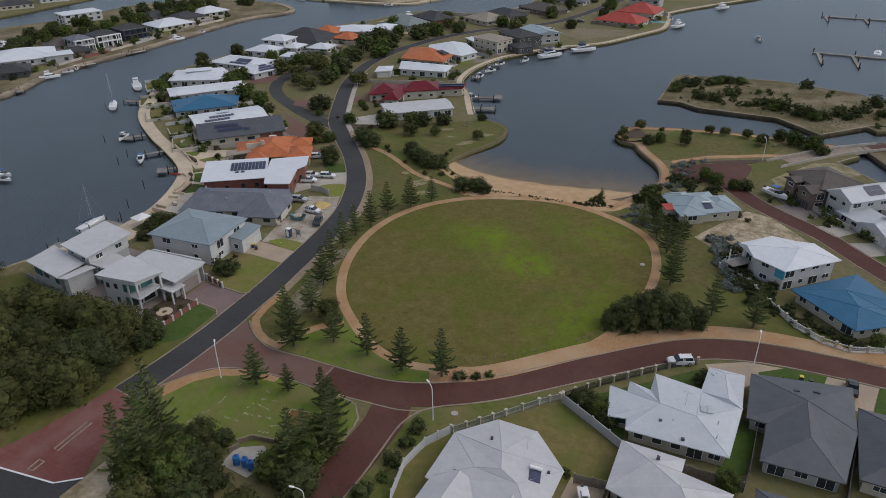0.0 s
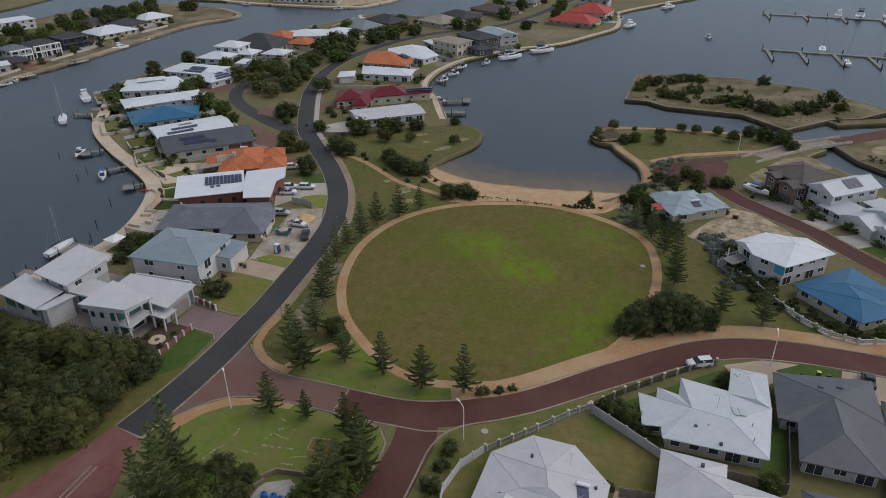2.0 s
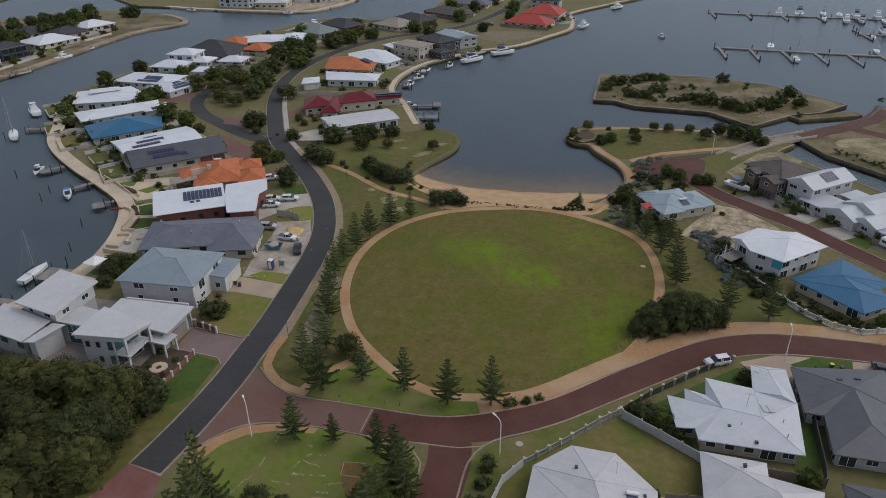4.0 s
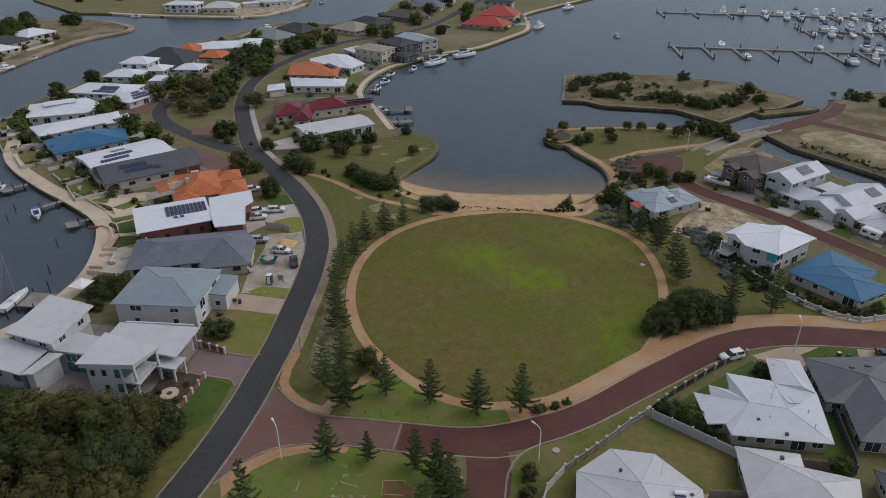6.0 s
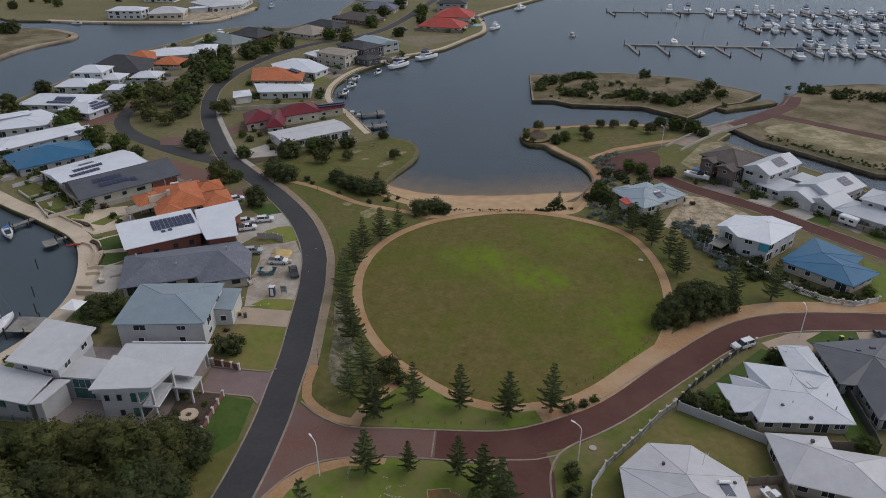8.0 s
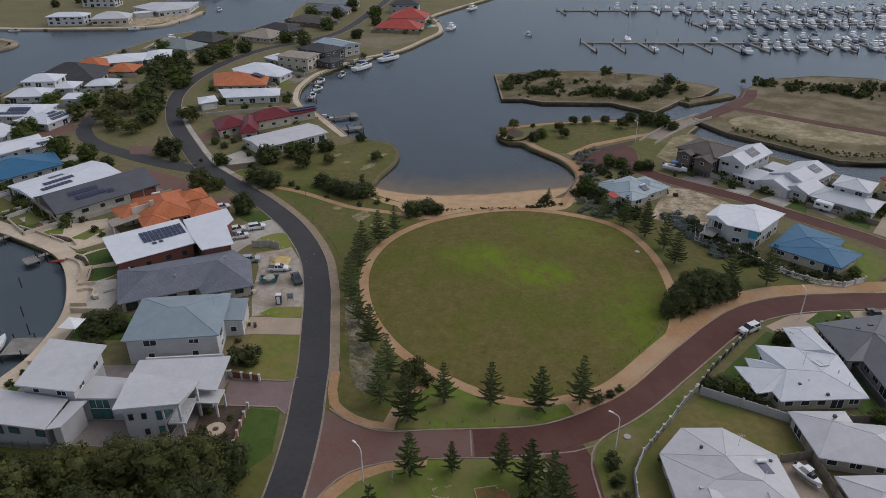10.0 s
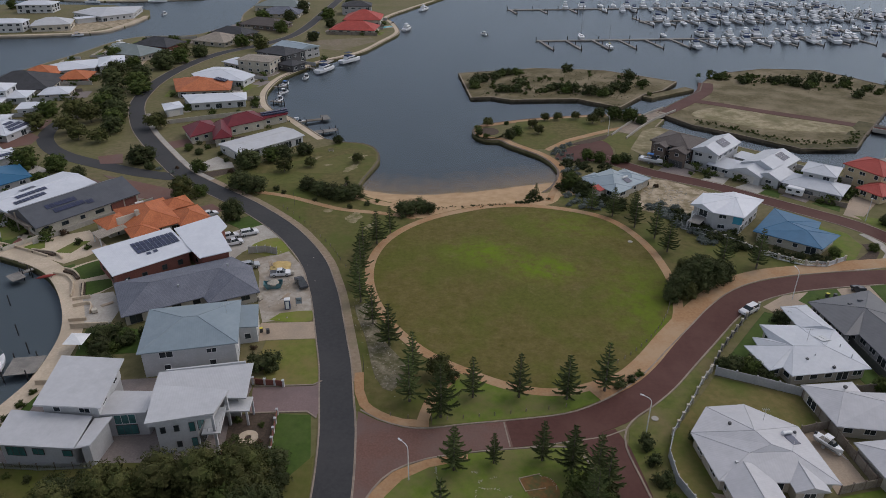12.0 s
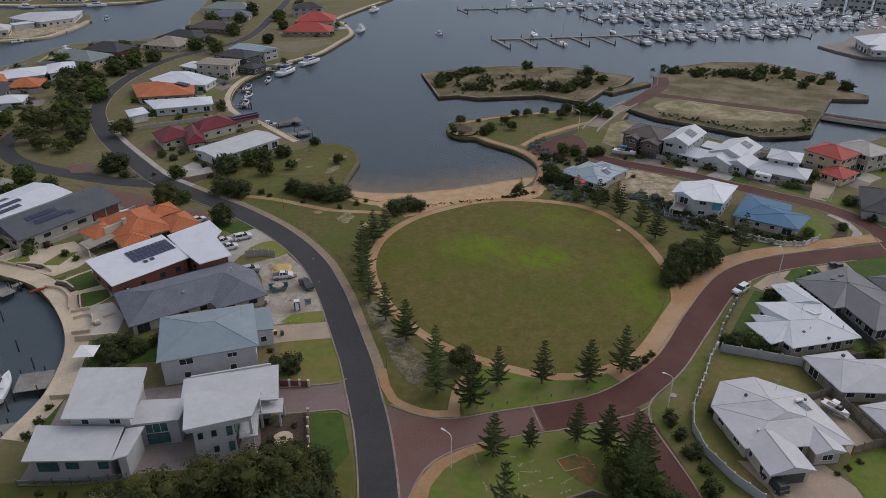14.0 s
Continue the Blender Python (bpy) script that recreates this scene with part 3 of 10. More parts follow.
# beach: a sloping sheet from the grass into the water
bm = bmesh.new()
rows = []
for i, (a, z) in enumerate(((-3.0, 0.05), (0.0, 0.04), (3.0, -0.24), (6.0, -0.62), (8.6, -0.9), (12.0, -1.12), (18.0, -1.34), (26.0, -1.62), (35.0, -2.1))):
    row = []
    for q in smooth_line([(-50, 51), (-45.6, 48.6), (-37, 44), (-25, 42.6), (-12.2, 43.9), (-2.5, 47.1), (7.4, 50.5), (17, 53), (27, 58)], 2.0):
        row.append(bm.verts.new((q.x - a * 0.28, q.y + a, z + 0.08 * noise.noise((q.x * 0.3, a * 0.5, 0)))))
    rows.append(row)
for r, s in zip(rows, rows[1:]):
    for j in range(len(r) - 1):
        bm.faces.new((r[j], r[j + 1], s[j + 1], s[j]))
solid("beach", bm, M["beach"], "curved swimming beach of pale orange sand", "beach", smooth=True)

ISLAND = [(-16, 191), (-10.8, 149.8), (-2.4, 151.2), (5.6, 147), (33, 149.2), (48.6, 137.6), (62, 156), (72, 163), (82, 178), (69.5, 187), (53.5, 198), (22, 202)]
slab("island", ISLAND, 0.0, M["scrubland"], "flat island of dry grass and scrub behind a limestone wall", "island", 3.4)
PLOT = [(62, 131), (70, 142), (88, 163), (93, 176), (105, 193), (130, 203), (155, 201), (174, 171), (166.5, 148), (171, 140), (168, 135), (153, 137), (139, 119), (128, 105),
        (119, 92.5), (100, 91.4), (83.6, 106), (71, 116)]
slab("land_plot", PLOT, 0.0, M["scrubland"], "vacant sandy building land with dry grass", "ground", 3.4)
slab("causeway", [(61, 154.5), (64.4, 151.4), (86, 165.6), (83.4, 169.6)], -0.02, M["scrubland"], "narrow grassy causeway to the island", "ground", 3.3)
NORTH_WEST = [(-480, -60), (-262, -60), (-247, 10), (-248, 22), (-253, 33), (-261, 46), (-267.5, 71), (-269.5, 92), (-275, 126), (-285, 175), (-286, 198), (-280, 218),
              (-286, 231), (-313, 242), (-340, 243), (-372, 236), (-392, 190), (-384, 130), (-400, 60)]
slab("land_north_west", NORTH_WEST, 0.0, M["scrubland"], "canal-side land with houses and trees", "ground", 3.4)
slab("land_north", [(-352, 262), (-330, 266), (-289, 268), (-232, 281), (-221, 303), (-219, 338), (-228, 360), (-262, 380), (-330, 384), (-420, 360), (-425, 300)], 0.0, M["dry"], "sandy far bank with a few houses", "ground", 3.4)
slab("land_north_far", [(-520, 430), (-380, 414), (-319, 406), (-277, 400), (-240, 406), (-210, 415), (-196, 440), (-200, 540), (-520, 540)], 0.0, M["dry"], "sandy bank beyond the northern canal", "ground", 3.4)
slab("land_west", [(-800, 80), (-425, 100), (-445, 190), (-470, 260), (-800, 300)], 0.0, M["dry"], "distant bank across the canal", "ground", 3.4)
slab("land_far", [(-800, 560), (-260, 545), (60, 600), (420, 560), (800, 430), (800, 900), (-800, 900)], 0.0, M["dry"], "far bank across the marina", "ground", 3.4)
slab("wharf_land", [(206, 240), (208, 226), (213, 212), (228, 206), (300, 190), (420, 190), (420, 300), (300, 330), (228, 250)], 0.0, M["pave"], "paved marina wharf", "wharf", 3.4)

# copings and promenades along the quays
ribbon("quay_coping_west", [(q.x, q.y) for q in west], -0.05, -0.9, 0.026, M["quay"], "limestone coping along the western canal wall", "quay", 3.3, 0)
ribbon("promenade_west", [(-95.5, -47), (-93.2, -36.9), (-93.7, -29), (-95.4, -21), (-99.8, -12), (-107, -2), (-114.5, 4.5), (-129, 11.2), (-145, 17.5), (-164, 26.8),
       (-176.4, 35.6), (-185, 45.3), (-200, 60)], 0.02, -4.2, 0.06, M["prom"], "pale stone promenade beside the canal", "promenade")
ribbon("quay_coping_east", [(q.x, q.y) for q in east], -0.05, -0.6, 0.066, M["darkquay"], "limestone coping along the bay wall", "quay", 3.3, 0)
ribbon("promenade_east", EAST_QUAY[2:], 0.02, -2.9, 0.06, M["prom"], "pale paved promenade beside the bay", "promenade")
ribbon("quay_coping_groyne", [(q.x, q.y) for q in groyne], -0.05, -0.7, 0.088, M["brown"], "dark stone wall round the groyne", "quay", 3.3, 0)
ribbon("groyne_path", EAST_GROYNE[1:], -0.7, -3.0, 0.05, M["path"], "orange gravel path round the groyne", "path")
ribbon("quay_coping_island", ISLAND, 0.0, 0.7, 0.13, M["quay"], "limestone wall round the island", "quay", 3.3, 0, True)
ribbon("plot_edge", PLOT[12:], -0.1, -5.4, 0.07, M["scrubedge"], "rough olive scrub along the canal wall", "verge", 0.2)
ribbon("quay_coping_plot", PLOT, 0.0, 0.6, 0.13, M["darkquay"], "limestone wall round the vacant land", "quay", 3.3, 0, True)
ribbon("quay_coping_canal", CANAL_BANK, -0.1, -0.8, 0.13, M["quay"], "limestone wall along the small canal", "quay", 3.3, 0)
ribbon("promenade_north_west", NORTH_WEST[1:14], -0.1, -3.6, 0.05, M["rocky"], "tan stone canal edge", "promenade", 3.3)
ribbon("promenade_north_far", [(-380, 414), (-319, 406), (-277, 400), (-240, 406), (-210, 415)], 0.1, 4.0, 0.05, M["prom"], "pale quay edge beyond the northern canal", "promenade", 1.4)
ribbon("promenade_north", [(-330, 266), (-289, 268), (-232, 281), (-221, 303), (-219, 338)], 0.1, 3.6, 0.05, M["prom"], "pale quay edge of the far bank", "promenade", 3.3)

# ---------------------------------------------------------------- park
slab("park_lawn", [(-33.5, -43), (-29.5, -45.6), (-24.4, -47.3), (-14, -46.2), (-3.8, -44.5), (3, -43), (8.2, -40.4), (14, -36.4), (20, -30.4), (26.3, -21.7), (33.2, -13.3), (40.6, -5),
      (48.4, 0.8), (56, 4.2), (63.5, 5.8), (75, 8.4), (72, 14), (58, 15.5), (50, 24), (44, 33), (34, 44), (24, 52), (15, 52.6), (6, 49), (-4, 45), (-13, 42), (-30, 41.4), (-43.4, 47.6), (-45.8, 55), (-45.2, 61), (-43.4, 69),
      (-42.2, 77), (-43, 83.6), (-45, 88), (-49, 91.8), (-56, 93), (-70, 82), (-84, 69), (-90, 58), (-76, 42), (-64, 30), (-55.5, 18.5), (-48.5, 6), (-44, -8), (-41, -18), (-37.6, -32)],
     0.03, M["verge"], "park lawn of green and dry grass", "lawn", 0.2)
OVAL = [(31.6, 4), (30.9, 14.2), (28.9, 22.9), (25.4, 30.8), (21, 35.4), (15.1, 38.4), (7.5, 40.6), (-0.1, 41.3), (-7.6, 40.1), (-14, 37.4), (-19.7, 34.4), (-24.6, 30.8), (-29, 26), (-32.6, 20), (-34.7, 13),
        (-35.2, 6), (-34.4, -1), (-31.9, -9.3), (-28.2, -16.8), (-23.4, -23.4), (-19, -27.6), (-14, -31), (-9, -33.9), (-3.8, -36), (2.2, -36.6), (8, -34.8), (13.8, -31.8), (19.2, -27.7), (24.8, -21.2), (28.9, -12.8), (31, -4.4)]
OVAL = [tuple(q) for q in smooth_line(OVAL, 1.5, True)]
slab("park_oval", OVAL, 0.07, M["oval"], "large oval park lawn of patchy green and dry grass", "lawn", 0.2)
ribbon("oval_path", OVAL, 0.0, -2.1, 0.09, M["path"], "orange gravel path round the oval lawn", "path", 0.2, 0, True)
ribbon("road_path", [(8, -37.5), (14, -33.5), (19, -28.4), (25.5, -19.8), (32.2, -11.4), (39.4, -3.4), (47, 2.6), (55, 6.2), (64, 8.2), (76, 10.6), (92, 13)], 1.4, -2.7, 0.11, M["path"],
       "sandy gravel path beside the red road", "path", 0.2)
ribbon("beach_track", [(-74.5, 50), (-69.1, 48.6), (-65.2, 47.3), (-60.4, 45), (-54, 41.5), (-48.6, 38.8), (-43, 37.4), (-35, 36), (-27, 33.5)], 0.9, -0.9, 0.08, M["path"], "orange gravel track to the beach", "path", 0.2)
ribbon("corner_path", [(-34.6, -33), (-33.9, -38.4), (-32.6, -42), (-29.6, -44.8), (-25.2, -46.8), (-20.4, -47)], 0.0, 1.7, 0.1, M["path"], "curved sandy gravel path at the junction", "path", 0.2)
ribbon("pine_path", [(-21.5, -45.6), (-20.5, -41), (-18.5, -37), (-16, -33)], 1.0, -1.0, 0.118, M["path"], "short gravel path between the pines", "path", 0.2)
slab("beach_verge", [(-37, 43.6), (-33, 37.6), (-26.4, 33.4), (-20.6, 36.6), (-14.6, 39.8), (-7.8, 42.4), (0, 43.4), (8, 42.6), (12.4, 46), (13.6, 52.4), (7.2, 50), (-2.8, 46.5), (-12.4, 43.4), (-25, 42.1), (-36.4, 43.6), (-43, 47)], 0.056, M["beach"], "trampled sand strip above the beach", "sand", 0.2, 1)
ribbon("groyne_link", [(14.4, 58.4), (12.8, 54.4), (11.2, 50), (10, 45.4)], 1.0, -1.0, 0.1, M["path"], "orange gravel path between beach and park", "path", 0.2)
slab("groyne_bed", [(-4.6 + 3.4 * math.cos(i * 0.5236), 106.4 + 4.2 * math.sin(i * 0.5236)) for i in range(12)], 0.07, M["mulch"], "round mulched bed at the groyne tip", "garden bed", 0.2, 1)
ribbon("road_shoulder", [(-37.6, -36), (-38.5, -31), (-40.2, -24), (-42.3, -15.5), (-44.4, -7.2), (-46.7, 0), (-49.2, 7), (-53.6, 15.4), (-61, 26.3), (-72.6, 38.8), (-82.8, 47.7), (-92.4, 55.8)], -3.0, -4.8, 0.075, M["trodden"], "tan gravel footpath beside the asphalt road", "verge", 0.2)
ribbon("footpath", [(-92.4, 55.8), (-101.8, 64.8), (-113.9, 81), (-129, 103.2), (-138.9, 122.4)], -3.0, -4.8, 0.08, M["concrete"], "pale concrete footpath beside the asphalt street", "footpath", 0.2)

# ---------------------------------------------------------------- roads
MAIN_ROAD = [(-31.8, -82), (-33.9, -71), (-34.3, -60), (-35.4, -48.7), (-36.9, -40), (-38.5, -31), (-40.2, -24), (-42.3, -15.5), (-44.4, -7.2), (-46.7, 0), (-49.2, 7), (-53.6, 15.4),
             (-61, 26.3), (-72.6, 38.8), (-82.8, 47.7), (-92.4, 55.8), (-101.8, 64.8), (-113.9, 81), (-129, 103.2), (-138.9, 122.4), (-145.6, 140), (-149, 159), (-149.8, 176), (-148.5, 194), (-144.5, 214),
             (-137.5, 232), (-125, 248), (-113, 271), (-108.5, 300), (-107, 340), (-105.5, 395), (-103, 520)]
ribbon("road_main", [(-34.0, -70.5)] + MAIN_ROAD[2:], 2.85, -2.85, 0.085, M["asphalt"], "dark grey asphalt street curving along the peninsula", "road")
ribbon("kerb_main_left", [(-34.0, -70.5)] + MAIN_ROAD[2:], 3.12, 2.85, 0.14, M["kerb"], "pale concrete kerb", "kerb")
ribbon("kerb_main_right", [(-36.4, -43)] + MAIN_ROAD[4:], -2.85, -3.12, 0.14, M["kerb"], "pale concrete kerb", "kerb")
ribbon("junction_strip", MAIN_ROAD[1:5], -2.85, -3.2, 0.095, M["kerb"], "flush pale concrete strip between asphalt and pavers", "kerb", 0.2)
ribbon("road_loop", [(-97, 60), (-106, 61.5), (-117.2, 65), (-131.5, 71.4), (-143.2, 77.4), (-152.3, 84.5), (-159.5, 94), (-163, 104), (-163.5, 114), (-160, 124), (-152, 132)], 2.7, -2.7, 0.046, M["asphalt"],
       "dark asphalt loop street round a reserve", "road")
slab("road_apron", [(-37.4, -70.4), (-30.8, -70.6), (-28.6, -75), (-25.9, -80.5), (-22.9, -84.9), (-22.2, -86), (-25.1, -89), (-35.1, -91.7), (-43, -94.4), (-41.4, -88.4), (-38.6, -79)], 0.05, M["apron"], "worn red asphalt apron at the crossing", "road")
slab("road_crossing", [(-70, -112), (-46, -95.4), (-35.1, -91.6), (-25.1, -88.9), (-22.2, -85.9), (-20, -90), (0, -98), (0, -112)], 0.046, M["asphalt"], "dark asphalt cross street", "road")
slab("road_junction", [(-32.6, -43.4), (-29.2, -45.6), (-24.6, -47.4), (-20.4, -47.6), (-14.1, -46.4), (-7.6, -45.4), (-6.7, -51.4), (-12.1, -52.1), (-20.5, -53.9), (-25.4, -56.6), (-28.1, -60.3),
     (-29.9, -64.5), (-31.2, -64.5), (-31.6, -56), (-32.3, -48.7)], 0.055, M["redpave"], "faded red paved junction", "road")
RED_ROAD = [(-7.2, -48.4), (0, -47.1), (6, -45.2), (11, -42.7), (16, -39), (21, -34), (26.5, -27.3), (33, -19.4), (40.2, -10.9), (46.8, -4.7), (53.5, -0.9), (60.5, 1.3), (70, 3.2),
            (80, 4.6), (92, 6.2), (110, 9), (150, 14), (300, 30)]
ribbon("road_red", RED_ROAD, 3.05, -3.05, 0.05, M["red"], "dark red asphalt residential street", "road")
ribbon("kerb_red_north", [(-32.3, -43), (-29, -45.3), (-24.4, -47.1), (-20.4, -47.3), (-14, -46.1), (-7.2, -45.1), (2.4, -43.3), (8.6, -40.4), (14, -36.4), (19, -31.6), (24.4, -25), (31, -17), (38.2, -8.4),
       (45.2, -1.8), (52.6, 2.4), (60, 4.7), (70, 6.6), (80, 8)], 0.15, -0.15, 0.12, M["kerb"], "pale concrete kerb", "kerb")
ribbon("kerb_red_south", [(-30.4, -66), (-28.3, -60.6), (-25.6, -56.9), (-20.5, -54.2), (-12.1, -52.4), (-4, -51.4), (2, -51.2), (4.6, -53.6), (5.6, -58), (6.2, -64), (6.6, -72)], 0.15, -0.15, 0.12, M["kerb"], "pale concrete kerb", "kerb")
ribbon("kerb_red_corner", [(13.6, -72), (13.2, -64), (12.2, -57), (11.4, -51), (12.4, -46.6), (15, -43.5), (18.2, -40.9), (23.2, -36), (29, -29), (35.4, -21.3), (42.4, -13), (48.7, -7.2), (54.8, -3.9),
       (61.3, -1.8), (70.5, 0), (80, 1.4)], 0.15, -0.15, 0.12, M["kerb"], "pale concrete kerb", "kerb")
ribbon("road_side", [(7.2, -48), (8.6, -52), (9.3, -57), (9.8, -63), (10, -72), (10, -100)], 3.5, -3.3, 0.044, M["red"], "dark red asphalt side street", "road")
ribbon("paver_joint", [(-7.9, -45.5), (-7.2, -51.3)], 0.12, -0.12, 0.075, M["kerb"], "flush concrete strip across the road", "kerb", 0.1, 0)
ribbon("side_street_joint", [(-4, -51.2), (3, -49.8), (9, -48.4), (12.2, -46.8)], 0.12, -0.12, 0.075, M["kerb"], "pale edge strip across the side street", "kerb", 0.1, 2)
ribbon("apron_joint", [(-37.4, -70.4), (-30.6, -70.6)], 0.25, -0.25, 0.075, M["kerb"], "flush concrete strip across the road", "kerb", 0.1, 0)
ribbon("crossing_joint", [(-43, -94.4), (-35.1, -91.7), (-25.1, -89), (-22.2, -86)], 0.14, -0.14, 0.075, M["trim"], "white line along the cross street", "road marking", 0.1, 0)
LANE = [(26, 85), (31, 80.5), (36.5, 74.5), (43, 68.4), (51.9, 62.6), (60.2, 57.6), (70.1, 48.4), (80, 39.9), (88, 32.6), (93, 24.7), (95, 16), (93, 5)]
ribbon("road_lane", LANE, 2.8, -2.8, 0.046, M["red"], "dark red asphalt lane between houses", "road")
ribbon("kerb_lane", LANE[1:], 3.1, 2.8, 0.11, M["kerb"], "pale concrete kerb", "kerb")
ribbon("kerb_lane_inner", LANE[1:], -2.8, -3.1, 0.11, M["kerb"], "pale concrete kerb", "kerb")
slab("lane_head", [(15.8, 80.4), (21.6, 90), (33.6, 97.4), (36, 90), (34.4, 81), (28, 77.4), (20, 76.8)], 0.048, M["red"], "dark red turning head of the lane", "road", 0.3, 2)
ribbon("road_bridge", [(63, 130.4), (67, 134.6), (77, 146), (89, 162), (94, 176)], 3.2, -3.2, 0.07, M["red"], "narrow dark red bridge road", "road", 0.7)
ribbon("road_plot", [(78, 149), (83, 146.4), (89, 143), (104.8, 132.8), (130.2, 117.8), (150, 103.4), (172, 90), (210, 66)], 2.4, -2.4, 0.06, M["red"], "narrow dark red road across vacant land", "road", 0.6)
for side in (-2.6, 2.6):
    ribbon("bridge_parapet", [(136, 113.8), (150, 103.4), (172, 90), (210, 66)], side + 0.14, side - 0.14, 0.8, M["concrete"], "pale concrete parapet of the canal bridge", "parapet", 1.5)
ribbon("bridge_deck", [(43.6, 106), (49, 114), (57, 124.4), (64, 131.4)], 2.4, -2.4, 0.085, M["kerb"], "pale concrete bridge deck", "bridge", 0.5)
for side in (2.75, -2.75):
    ribbon("bridge_parapet", [(40.6, 101), (49, 114), (57, 124.4), (67, 134.6)], side + 0.15, side - 0.15, 0.85, M["concrete"], "pale concrete bridge parapet", "parapet", 1.2)

